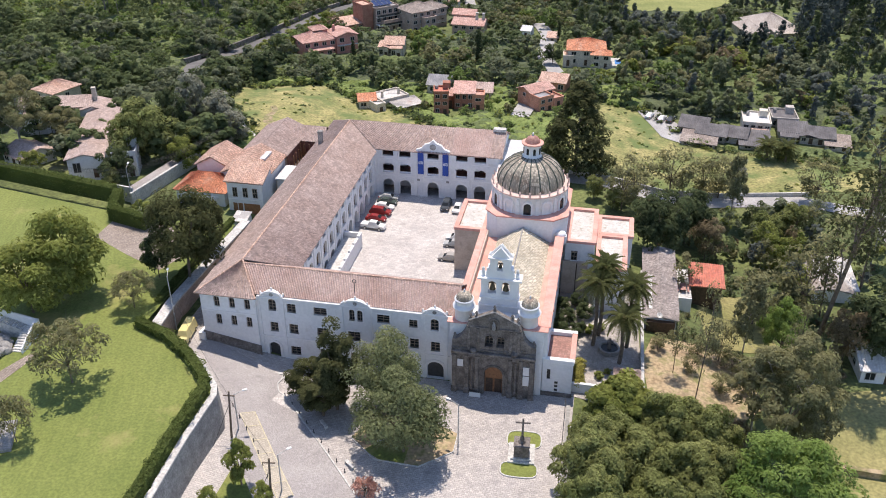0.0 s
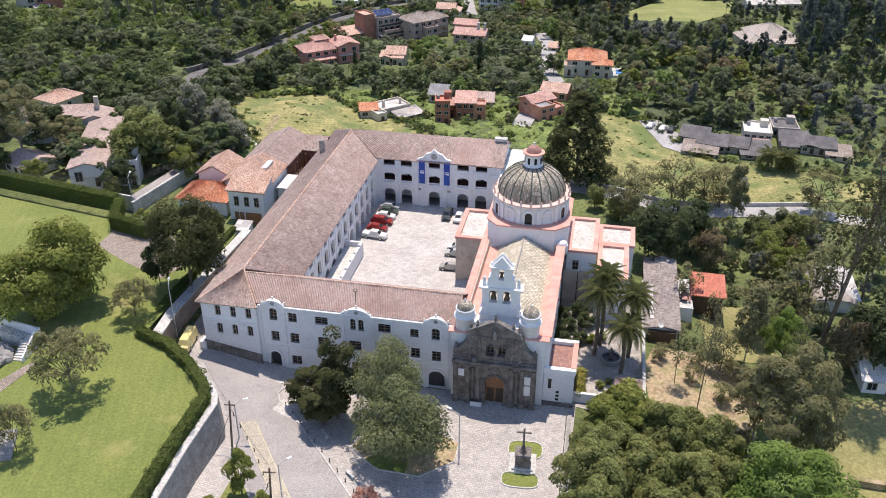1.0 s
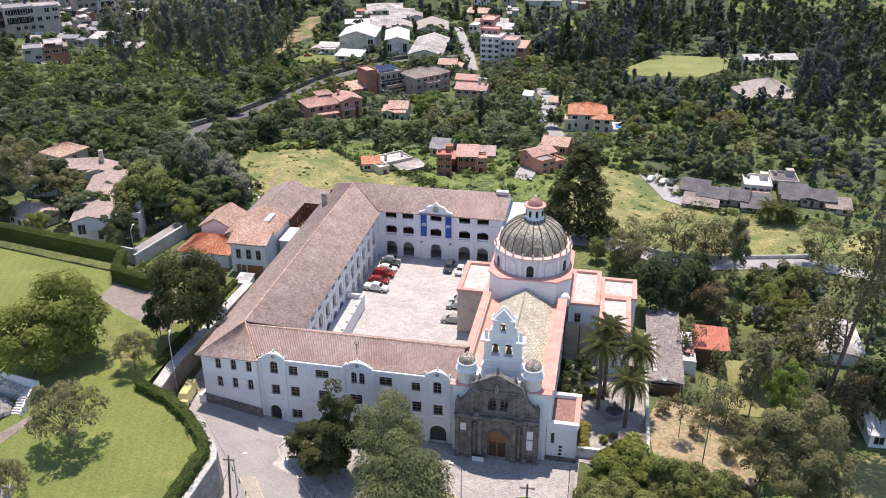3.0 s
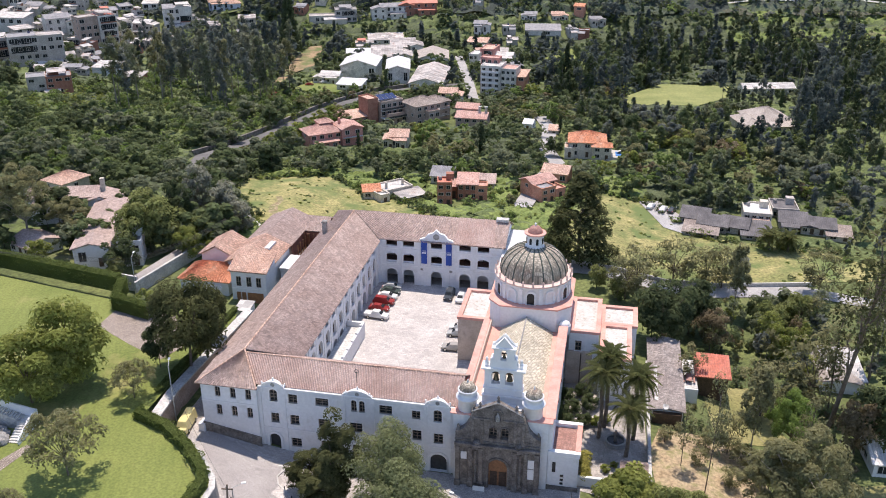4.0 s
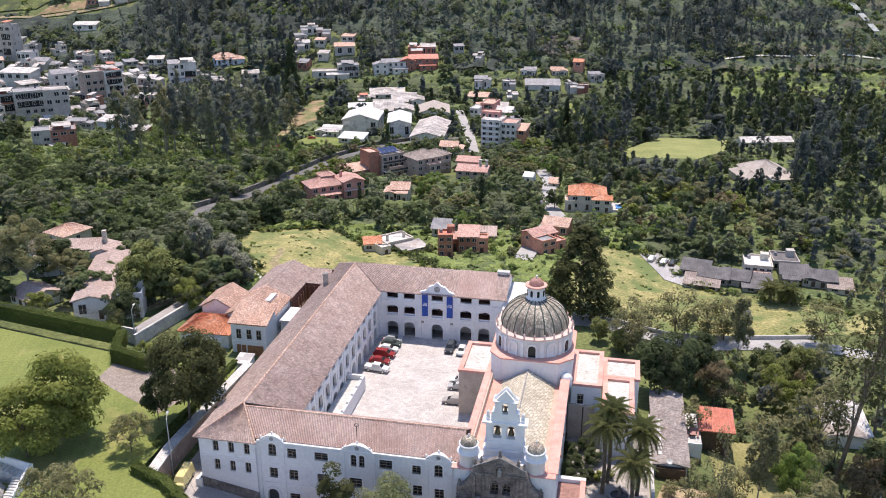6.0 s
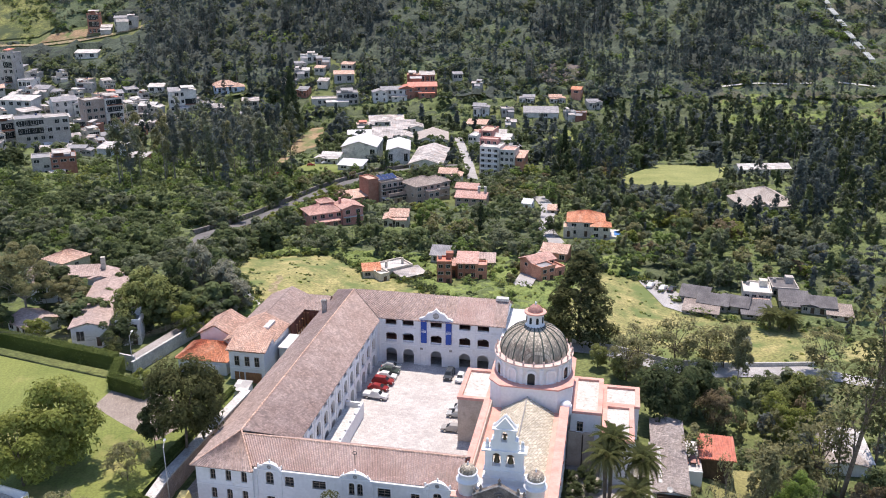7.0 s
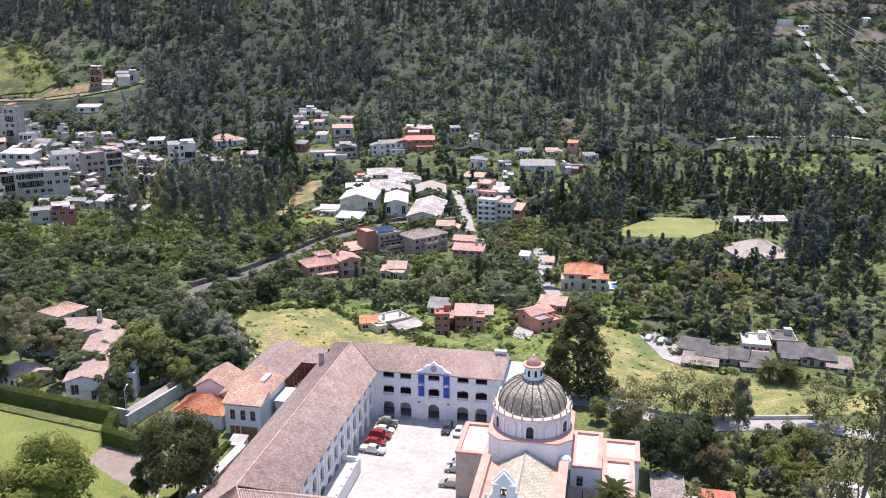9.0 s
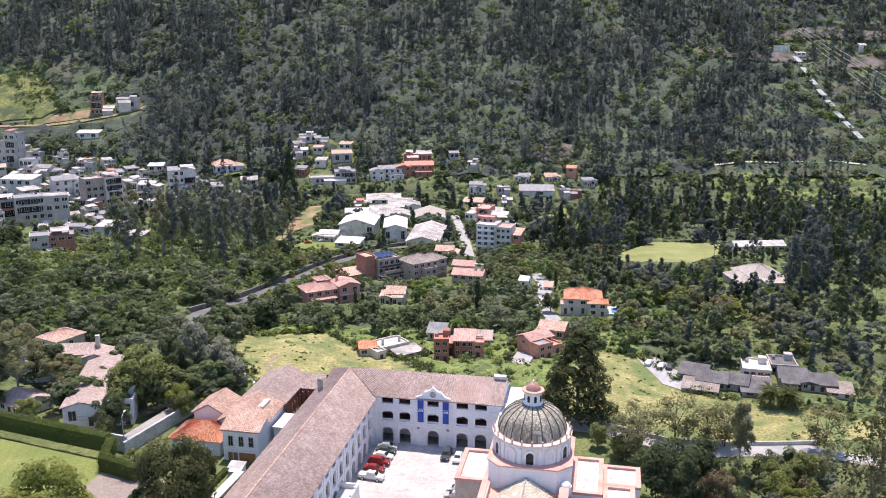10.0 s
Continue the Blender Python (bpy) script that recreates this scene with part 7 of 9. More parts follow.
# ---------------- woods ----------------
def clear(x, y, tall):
    """No tree on a house, road or open patch, nor hiding one from the camera."""
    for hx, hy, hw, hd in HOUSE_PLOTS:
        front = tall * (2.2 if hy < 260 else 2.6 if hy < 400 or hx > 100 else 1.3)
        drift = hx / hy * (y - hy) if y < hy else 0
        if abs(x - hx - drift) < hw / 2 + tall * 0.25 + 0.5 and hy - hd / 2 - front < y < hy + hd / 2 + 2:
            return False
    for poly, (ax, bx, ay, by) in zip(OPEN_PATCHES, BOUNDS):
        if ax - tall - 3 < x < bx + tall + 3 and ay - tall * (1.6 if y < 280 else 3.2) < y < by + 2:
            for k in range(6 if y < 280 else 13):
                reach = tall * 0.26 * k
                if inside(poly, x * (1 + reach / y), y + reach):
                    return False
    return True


BOUNDS = []
WOOD_LEAVES = ["dark", "mid", "light", "olive", "grey", "brown", "bright", "gum", "gum_dark", "yellow", "sage", "gum_pale"]


def woods(name, label, plots, detail, size, seed):
    """Many trees as one growth. plots: x, y, height, width, shape, leaf."""
    rng = np.random.default_rng(seed)
    chunks, ways, mats = [], [], []
    for x, y, h, w, shape, leaf in plots:
        slender = shape in ("tall", "feather")
        cs, rs = crown_clumps(rng, shape, h, w, 12)
        n = max(12, int(detail * (h / 9) ** 1.15))
        pts, face = quads(rng, cs, rs, n, size * (0.8 + 0.3 * min(h, 14) / 9), 1.6 if slender else 0.3, 0.5 if slender else 0.6, 3, (0, 0, h * 0.45), 0.3 if slender else 0.42)
        a = rng.random() * 6.28
        z = height(x, y)
        b = max(0.1, h * 0.011)
        stem = np.array([[-b, 0, -1], [b, 0, -1], [0, 0, h * 0.95], [0, -b, -1], [0, b, -1], [0, 0, h * 0.95]])
        side = np.array([[0, -1, 0]] * 3 + [[1, 0, 0]] * 3)
        turn = np.array([[math.cos(a), math.sin(a), 0], [-math.sin(a), math.cos(a), 0], [0, 0, 1]])
        chunks.append(np.concatenate([pts, stem]) @ turn + np.array((x, y, z)))
        ways.append(np.concatenate([face, side]) @ turn)
        mats += [WOOD_LEAVES.index(leaf)] * n + [len(WOOD_LEAVES) + slender] * 2
    me = leaf_mesh(name, (np.concatenate(chunks), np.concatenate(ways)), LEAF[WOOD_LEAVES[0]], 3)
    for l in WOOD_LEAVES[1:]:
        me.materials.append(LEAF[l])
    me.materials.append(BARK)
    me.materials.append(BARK_PALE)
    me.polygons.foreach_set("material_index", np.array(mats, dtype=np.int32))
    return tagged(new(name, me), label, "trees", kind="stuff")


SCRUB = [material("scrub_dark", (0.05, 0.066, 0.032), (0.095, 0.118, 0.052), 0.2, 0.95, 1.6, 0.9, grit=0.35),
         material("scrub_green", (0.075, 0.105, 0.034), (0.135, 0.168, 0.056), 0.2, 0.95, 1.6, 0.9, grit=0.35),
         material("scrub_bright", (0.11, 0.155, 0.038), (0.185, 0.23, 0.062), 0.2, 0.95, 1.6, 0.9, grit=0.35),
         material("scrub_olive", (0.12, 0.125, 0.052), (0.2, 0.2, 0.085), 0.2, 0.95, 1.6, 0.9, grit=0.35)]


# mountain scrub, bluer than the near scrub: distance haze put into the colour
SCRUB_HIGH_HAZED = [material("high_scrub_dark", (0.027, 0.037, 0.03), (0.053, 0.067, 0.053), 0.05, 0.95, 0.8, 0.9, grit=0.5),
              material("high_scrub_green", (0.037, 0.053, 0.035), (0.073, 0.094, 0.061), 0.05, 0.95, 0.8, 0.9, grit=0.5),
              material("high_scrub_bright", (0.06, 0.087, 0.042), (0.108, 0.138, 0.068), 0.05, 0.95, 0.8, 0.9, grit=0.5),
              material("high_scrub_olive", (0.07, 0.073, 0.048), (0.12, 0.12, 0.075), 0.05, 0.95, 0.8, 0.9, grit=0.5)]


def scrub(name, label, y0, y1, step, cell, tall, tone, seed, kinds=SCRUB):
    """A closed carpet of shrubs over rough land, as wide as the valley is seen; left open on roads, plots and meadows."""
    rng = np.random.default_rng(seed)
    ys = np.arange(y0, y1 + step, step)
    half = y1 * 0.58
    xs = np.arange(-half, half + step, step)
    X, Y = np.meshgrid(xs, ys)
    X = X + rng.uniform(-0.35, 0.35, X.shape) * step
    Y = Y + rng.uniform(-0.35, 0.35, X.shape) * step
    best = np.zeros(X.shape)
    ci, cj = np.floor(X / cell).astype(int), np.floor(Y / cell).astype(int)
    table = rng.random((4, 256, 256))
    for di in (-1, 0, 1):
        for dj in (-1, 0, 1):
            a, b = (ci + di) % 256, (cj + dj) % 256
            px, py = (ci + di + table[0][a, b]) * cell, (cj + dj + table[1][a, b]) * cell
            r = cell * (0.55 + 0.5 * table[2][a, b])
            d = np.hypot(X - px, Y - py) / r
            best = np.maximum(best, np.sqrt(np.maximum(0, 1 - d * d)) * (0.35 + 0.65 * table[3][a, b]))
    rise = tall * best * (1 + rng.uniform(-0.2, 0.2, X.shape))
    shut = np.abs(X) < Y * 0.58
    for hx, hy, hw, hd in HOUSE_PLOTS:
        shut &= ~((np.abs(X - hx) < hw / 2 + 1) & (np.abs(Y - hy) < hd / 2 + 1))
    keep = shut
    flat = keep.ravel()
    index = -np.ones(flat.size, dtype=int)
    co, tones = [], []
    for k in np.flatnonzero(flat):
        x, y = X.flat[k], Y.flat[k]
        near = [p for p in OPEN_PATCHES if min(q[0] for q in p) < x < max(q[0] for q in p) and min(q[1] for q in p) < y < max(q[1] for q in p)]
        if any(inside(p, x, y) for p in near):
            continue
        index[k] = len(co)
        co.append((x, y, height(x, y) + rise.flat[k] + 0.05))
        tones.append(tone(x, y) + 0.5 * (rng.random() - 0.5))
    idx = index.reshape(X.shape)
    edge = np.zeros(X.shape, dtype=bool)
    gone = idx < 0
    edge[1:] |= gone[:-1]
    edge[:-1] |= gone[1:]
    edge[:, 1:] |= gone[:, :-1]
    edge[:, :-1] |= gone[:, 1:]
    for k in idx[edge & ~gone]:
        x, y, z = co[k]
        co[k] = (x, y, height(x, y) - 0.3)
    a, b, c, d = idx[:-1, :-1], idx[:-1, 1:], idx[1:, 1:], idx[1:, :-1]
    ok = (a >= 0) & (b >= 0) & (c >= 0) & (d >= 0)
    faces = np.stack([a[ok], b[ok], c[ok], d[ok]], 1)
    me = bpy.data.meshes.new(name)
    me.from_pydata(co, [], faces.tolist())
    for m in kinds:
        me.materials.append(m)
    me.polygons.foreach_set("material_index", [int(min(3, max(0, tones[f[0]] + 0.5))) for f in faces])
    return tagged(new(name, me), label, "shrubs", kind="stuff")


def scatter(rng, n, x0, x1, y0, y1, tall, shapes, leaves, keep=None):
    out = []
    for _ in range(n):
        x, y = x0 + (x1 - x0) * rng.random(), y0 + (y1 - y0) * rng.random()
        t = tall[0] + (tall[1] - tall[0]) * rng.random() ** 1.3
        if keep and not keep(x, y):
            continue
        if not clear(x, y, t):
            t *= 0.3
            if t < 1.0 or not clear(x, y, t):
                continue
        shape = shapes[int(rng.random() * len(shapes))]
        wide_patch = 26 if y < 430 else 80
        patch = noise.noise(Vector((x / wide_patch, y / wide_patch, 7.7)))
        leaf = leaves[int(min(0.999, max(0.0, 0.5 + 0.65 * patch + 0.3 * (rng.random() - 0.5))) * len(leaves))]
        wide = {"column": 0.22, "tall": 0.62 if y < 400 else 0.3, "feather": 0.42 if y < 640 else 0.25, "cone": 0.5, "broad": 1.0}.get(shape, 0.9)
        out.append((x, y, t, max(1.2, t * wide), shape, leaf))
    return out


rng = np.random.default_rng(11)
# no trees in the compound or on the near terraces
CORE = [local(-47, -30), local(34, -30), local(34, 40), local(30, 62), local(10, 84), local(-62, 84), local(-62, 30), local(-47, 20)]
OPEN_PATCHES.append(CORE)
LUSH = [(-150, 262), (-101, 252), (-84, 300), (-60, 372), (-85, 440), (-105, 522), (-162, 504), (-185, 410), (-205, 385)]
TERRACES = [(190, 590), (345, 572), (400, 640), (460, 760), (420, 900), (300, 800), (240, 712), (200, 645)]
HIGH_MEADOW = [(-400, 715), (-313, 725), (-270, 765), (-330, 800), (-420, 800)]
RAVINE = [(-80, 690), (-20, 800), (70, 815), (60, 740), (110, 690), (250, 860), (210, 730), (140, 640), (30, 630)]


def lush(x, y):
    return inside(LUSH, x, y)


def tone_near(x, y):
    n = noise.noise(Vector((x / 25, y / 25, 2.2)))
    if lush(x, y):
        return 0.75 + 1.0 * n
    if inside(TERRACES, x, y):
        return 1.1 + 1.4 * n + math.sin(y / 4) * 1.0
    if y > 430:
        return (0.5 if x < 60 else 0.1) + 1.0 * n
    if y < 262 and -60 < x < 60:
        return 1.8 + 0.8 * n
    return 0.45 + 1.0 * n + (0.25 if x > 30 else 0)


def tone_far(x, y):
    n = noise.noise(Vector((x / 45, y / 45, 5.2)))
    if inside(TERRACES, x, y):
        return 1.6 + 1.4 * n + math.sin(y / 5) * 1.1
    if inside(HIGH_MEADOW, x, y):
        return 2.2 + 1.0 * n
    if inside(RAVINE, x, y):
        return 1.0 + 1.0 * n
    return 0.5 + 1.0 * n


scrub("slope_scrub", "close green shrubs over the near valley sides", 188, 430, 1.5, 3.4, 1.6, tone_near, 41)
scrub("valley_scrub", "close green shrubs over the valley floor", 428, 640, 2.4, 5.5, 2.6, tone_near, 42)
scrub("mountain_scrub", "close dark shrubs under the mountain forest", 636, 1040, 4.2, 10, 5.0, tone_far, 43, SCRUB_HIGH_HAZED)

del OPEN_PATCHES[-5:-1]  # trees grow on the bare cuts
BOUNDS += [(min(p[0] for p in q), max(p[0] for p in q), min(p[1] for p in q), max(p[1] for p in q)) for q in OPEN_PATCHES]
DEEP = ["dark", "mid", "mid", "sage", "mid", "sage", "light"]
woods("west_woods", "dense mixed trees and shrubs on the western slope",
      scatter(rng, 760, -250, -48, 180, 360, (3, 12), ["round", "round", "broad"], DEEP, lambda x, y: x < -40 - (y - 180) * 0.05 and x > -y * 0.62 and not (lush(x, y) and rng.random() < 0.4)), 560, 0.8, 21)
woods("lush_shrubs", "bright green shrubs and rank weeds on the damp slope",
      scatter(rng, 2600, -205, -60, 250, 520, (1.4, 6.0), ["round", "broad"], ["dark", "mid", "mid", "bright", "mid", "bright", "mid", "light"], lush), 210, 0.7, 31)
woods("valley_woods", "mixed garden trees and shrubs between the houses",
      scatter(rng, 1350, -75, 130, 232, 430, (2, 9.5), ["round", "round", "broad"], ["mid", "mid", "sage", "mid", "olive", "bright", "light", "brown"]), 380, 0.72, 22)
woods("east_woods", "half-bare gums and shrubs on the eastern slope",
      scatter(rng, 1000, 55, 250, 112, 420, (3, 12), ["tall", "round", "feather", "feather"], ["gum_pale", "mid", "sage", "gum_pale", "mid", "sage", "olive"], lambda x, y: x < y * 0.62 and (x > 100 or y > 190 or x > 62)), 480, 0.74, 23)
woods("garden_shrubs", "shrubs and low trees in the eastern gardens",
      scatter(rng, 700, 36, 118, 104, 182, (0.6, 3.0), ["round"], ["sage", "mid", "olive", "mid", "brown", "light", "grey"]) + scatter(rng, 110, 42, 118, 108, 182, (4, 9), ["round", "tall", "tall"], ["sage", "mid", "olive", "sage", "light", "brown", "grey"]), 700, 0.38, 30)


def stand(n, x0, x1, y0, y1, tall, shapes, leaves, open_view=True):
    """A close stand of tall trees: free of clear(), thinned to fit the camera's view."""
    out = []
    for _ in range(n):
        x, y, h = rng.uniform(x0, x1), rng.uniform(y0, y1), rng.uniform(*tall)
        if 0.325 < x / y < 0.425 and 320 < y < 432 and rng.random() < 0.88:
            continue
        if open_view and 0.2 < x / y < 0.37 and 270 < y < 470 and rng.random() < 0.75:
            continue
        if any(abs(x - hx) < hw / 2 + 1 and abs(y - hy) < hd / 2 + 2 for hx, hy, hw, hd in HOUSE_PLOTS) or any(inside(p, x, y) for p in OPEN_PATCHES) or abs(x) > y * 0.6:
            continue
        shape = shapes[int(rng.random() * len(shapes))]
        out.append((x, y, h, h * (0.33 if shape == "tall" else 0.38), shape, leaves[int(rng.random() * len(leaves))]))
    return out


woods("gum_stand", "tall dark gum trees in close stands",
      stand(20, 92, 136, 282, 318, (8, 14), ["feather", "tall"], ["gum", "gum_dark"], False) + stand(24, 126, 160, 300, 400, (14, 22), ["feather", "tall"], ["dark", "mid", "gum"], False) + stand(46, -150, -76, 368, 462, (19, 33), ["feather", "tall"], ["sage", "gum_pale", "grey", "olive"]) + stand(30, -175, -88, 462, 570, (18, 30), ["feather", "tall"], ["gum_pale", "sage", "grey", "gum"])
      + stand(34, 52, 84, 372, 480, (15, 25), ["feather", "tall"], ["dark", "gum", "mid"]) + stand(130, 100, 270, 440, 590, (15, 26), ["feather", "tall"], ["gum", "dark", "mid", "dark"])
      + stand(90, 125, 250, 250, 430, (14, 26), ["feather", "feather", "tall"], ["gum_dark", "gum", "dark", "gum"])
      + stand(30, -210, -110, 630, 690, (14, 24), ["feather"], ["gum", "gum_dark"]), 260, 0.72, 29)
woods("floor_woods", "dark trees along the valley floor",
      scatter(rng, 1700, -330, 340, 400, 640, (4, 15), ["feather", "round", "round", "feather"], ["gum_dark", "dark", "gum", "gum", "mid", "sage", "mid"], lambda x, y: abs(x) < y * 0.6 and not lush(x, y) and (not inside(TERRACES, x, y) or rng.random() < 0.4)), 170, 1.4, 24)


def high_wood(x, y):
    if abs(x) > y * 0.6 or inside(HIGH_MEADOW, x, y):
        return False
    n = noise.noise(Vector((x / 60, y / 60, 9.1)))
    if inside(TERRACES, x, y):
        return n > -0.1 and rng.random() < 0.5
    if inside(RAVINE, x, y):
        return rng.random() < 0.3
    return n > -0.1 or rng.random() < 0.15


def far_leaf(plots, shrubs=False):
    """Paler gums over the town, greener shrubs in the gaps of the forest."""
    out = []
    for x, y, h, w, shape, leaf in plots:
        if shrubs and noise.noise(Vector((x / 60, y / 60, 9.1))) < -0.1:
            leaf = {"gum_dark": "mid", "gum": "sage", "gum_pale": "bright", "dark": "mid"}.get(leaf, leaf)
        elif -330 < x < -50 and y < 780 and not shrubs:
            leaf = {"gum_dark": "gum", "gum": "gum_pale", "gum_pale": "sage"}.get(leaf, leaf)
        out.append((x, y, h, w, shape, leaf))
    return out


woods("mountain_woods", "dense gum forest covering the far mountainside",
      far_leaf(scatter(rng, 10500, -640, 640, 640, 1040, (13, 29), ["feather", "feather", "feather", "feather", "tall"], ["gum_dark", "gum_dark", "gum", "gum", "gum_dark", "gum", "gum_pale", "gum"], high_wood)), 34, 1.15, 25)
woods("town_trees", "garden trees and shrubs between the far houses",
      scatter(rng, 1500, -345, 130, 400, 690, (2, 9), ["round", "round", "broad"], ["dark", "dark", "mid", "mid", "sage", "mid", "bright"], lambda x, y: abs(x) < y * 0.6 and not lush(x, y)), 130, 1.1, 45)
# many shrubs take gum colours, so haze is in their tint too
woods("mountain_shrubs", "broad shrubs and young trees on the mountainside",
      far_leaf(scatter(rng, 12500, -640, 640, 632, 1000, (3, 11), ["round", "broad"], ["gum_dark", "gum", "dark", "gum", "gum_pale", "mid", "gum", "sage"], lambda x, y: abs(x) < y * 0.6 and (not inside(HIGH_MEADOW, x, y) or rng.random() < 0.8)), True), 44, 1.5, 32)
woods("terrace_shrubs", "olive and yellowish shrubs on the terraced slope",
      scatter(rng, 520, 190, 400, 575, 770, (1.5, 5), ["round", "broad"], ["olive", "brown", "mid", "light", "sage", "mid", "olive"], lambda x, y: inside(TERRACES, x, y))
      + scatter(rng, 45, 296, 346, 672, 690, (1.5, 4), ["broad"], ["yellow", "olive", "yellow"]), 60, 1.3, 46)
woods("high_shrubs", "single shrubs and young trees in the high meadow",
      [(x, y, h, h * 1.3, "round", leaf) for x, y, h, leaf in ((rng.uniform(-440, -326), rng.uniform(724, 798), rng.uniform(1.6, 5.0), ["mid", "bright", "light", "mid", "dark"][int(rng.random() * 5)]) for _ in range(700)) if noise.noise(Vector((x / 18, y / 12, 7.7))) > 0.0 or x + y > 415], 60, 1.1, 47)
woods("undergrowth", "low shrubs and rank grass over the rough slopes",
      scatter(rng, 4200, -230, 230, 182, 430, (0.9, 3.6), ["round"], ["dark", "mid", "mid", "bright", "mid", "bright", "light"], lambda x, y: abs(x) < y * 0.6 and noise.noise(Vector((x / 22, y / 22, 1.5))) > -0.35), 170, 0.55, 26)
woods("valley_undergrowth", "low shrubs over the valley sides",
      scatter(rng, 4500, -420, 420, 420, 680, (1.2, 4.5), ["round"], ["dark", "mid", "mid", "bright", "mid", "sage", "light"], lambda x, y: abs(x) < y * 0.6), 85, 1.1, 27)
tufts = []
for patch in MEADOW_PATCHES:
    xs, ys = [p[0] for p in patch], [p[1] for p in patch]
    for _ in range(260):
        x, y = rng.uniform(min(xs), max(xs)), rng.uniform(min(ys), max(ys))
        if inside(patch, x, y) and noise.noise(Vector((x / 9, y / 9, 3.3))) > -0.1:
            t = rng.uniform(0.15, 0.4)
            tufts.append((x, y, t, t * 4, "round", ["mid", "light", "bright", "mid", "light"][int(rng.random() * 5)]))
woods("meadow_tufts", "tufts of rank grass and low shrubs in the meadows", tufts, 900, 0.6, 28)
border = []
for patch in MEADOW_PATCHES:
    for (ax, ay), (bx, by) in zip(patch, patch[1:] + patch[:1]):
        for k in range(int(math.hypot(bx - ax, by - ay) / 0.9)):
            f = rng.random()
            x, y = ax + (bx - ax) * f + rng.normal() * 1.3, ay + (by - ay) * f + rng.normal() * 1.3
            if inside(CORE, x, y) or y < 190:
                continue
            t = rng.uniform(0.7, 2.2)
            border.append((x, y, t, t * 1.5, "round", ["mid", "dark", "bright", "light", "mid"][int(rng.random() * 5)]))
woods("meadow_edge", "uneven shrubs along the meadow borders", border, 420, 0.5, 36)
bank = []
for _ in range(1500):
    x, y = rng.uniform(-66, 62), rng.uniform(196, 275)
    if any(abs(x - hx) < hw / 2 + 0.8 and abs(y - hy) < hd / 2 + 1.2 for hx, hy, hw, hd in HOUSE_PLOTS) or any(inside(p, x, y) for p in OPEN_PATCHES):
        continue
    t = rng.uniform(0.5, 1.9) if rng.random() < 0.9 else rng.uniform(2, 3.6)
    bank.append((x, y, t, t * 1.4, "round", ["mid", "bright", "light", "mid", "dark", "bright"][int(rng.random() * 6)]))
woods("bank_shrubs", "bright green shrubs on the bank below the houses", bank, 430, 0.5, 37)


# ---------------- low buildings west of the long wing ----------------
def annex(u0, u1, v0, v1, z0, h, style, wall, roof_mat, label, rise=None, turn=0):
    """A house set square with the long wing, given by its plan corners."""
    w, d = (u1 - u0, v1 - v0) if turn == 0 else (v1 - v0, u1 - u0)
    c = BASE @ Vector(((u0 + u1) / 2, (v0 + v1) / 2, 0))
    HOUSE_PLOTS.append((c.x, c.y, w, d))
    ob = thing("house", pose(c.x, c.y, z0, 0, 0, -11 + turn), label, "house")
    body = one_box(-w / 2, w / 2, -d / 2, d / 2, -3, h)
    if style == "shed":
        for v in body.verts:
            if v.co.z > 0 and v.co.y > 0:
                v.co.z += (rise or d * 0.16) * (d + 0.4) / (d + 1) - 0.12
    if style == "gable":
        for sx in (-1, 1):
            body.faces.new([body.verts.new(p) for p in ((sx * w / 2, -d / 2, h), (sx * w / 2, d / 2, h), (sx * w / 2, 0, h + (rise or d * 0.24) * 0.93))])
    part("wall", body, wall, ob)
    rb = bmesh.new()
    for a, b, cc, e in roof_planes(w, d, h + 0.03, style, rise):
        if (Vector(cc) - Vector(e)).length < 0.01:
            e = tuple(Vector(e) + (Vector(a) - Vector(b)).normalized() * 0.05)
        tiled(rb, a, b, cc, e, 0.42)
    part("roof", rb, roof_mat, ob)
    return ob, w, d


home, w, d = annex(-54.3, -46.8, 41.8, 47.2, 5.0, 7.0, "shed", WHITEWASH, ROOF_PALE, "white two-storey house with brown garage doors", 2.0)
for cx in (-2.1, 0.1, 2.2):
    wn_ = window(home, pose(0, -d / 2 - 0.12, 0), cx, 3.6, 1.0, 2.1, 0, (1, 1), 0.0)
part("garage_door", one_box(-0.4, 3.0, -d / 2 - 0.1, -d / 2 - 0.02, -0.2, 2.2), WOOD, home, "wide brown wooden garage door")
for cx in (-2.3, -1.2):
    part("door", one_box(cx - 0.45, cx + 0.45, -d / 2 - 0.1, -d / 2 - 0.02, -0.2, 2.2), WOOD, home, "brown wooden door")
for z in (3.0, 6.4):
    part("string_course", one_box(-w / 2 - 0.05, w / 2 + 0.05, -d / 2 - 0.1, -d / 2, z, z + 0.18), WHITE_TRIM, home)
low, w, d = annex(-66.2, -55.6, 42.8, 50.4, 4.6, 4.0, "hip", WHITEWASH, ROOF_NEW, "low white house with a bright orange hip roof", 2.6)
part("door", one_box(2.2, 3.3, -d / 2 - 0.1, -d / 2 - 0.02, -0.2, 2.0), DARK_WOOD, low)
part("balcony", one_box(0.6, 4.0, -d / 2 - 0.9, -d / 2, 2.5, 2.7), WHITE_TRIM, low)
for i in range(9):
    part("baluster", one_box(0.7 + i * 0.4 - 0.07, 0.7 + i * 0.4 + 0.07, -d / 2 - 0.85, -d / 2 - 0.7, 2.7, 3.4), WHITE_TRIM, low)
window(low, pose(0, -d / 2 - 0.12, 0), -2.2, 1.0, 1.2, 1.3, 0, (1, 1), 0.0)
annex(-65, -58, 50.9, 59, 5.0, 5.7, "gable", WHITEWASH, ROOF_PALE, "white house with a pale pink tiled gable roof", 2.2, turn=90)
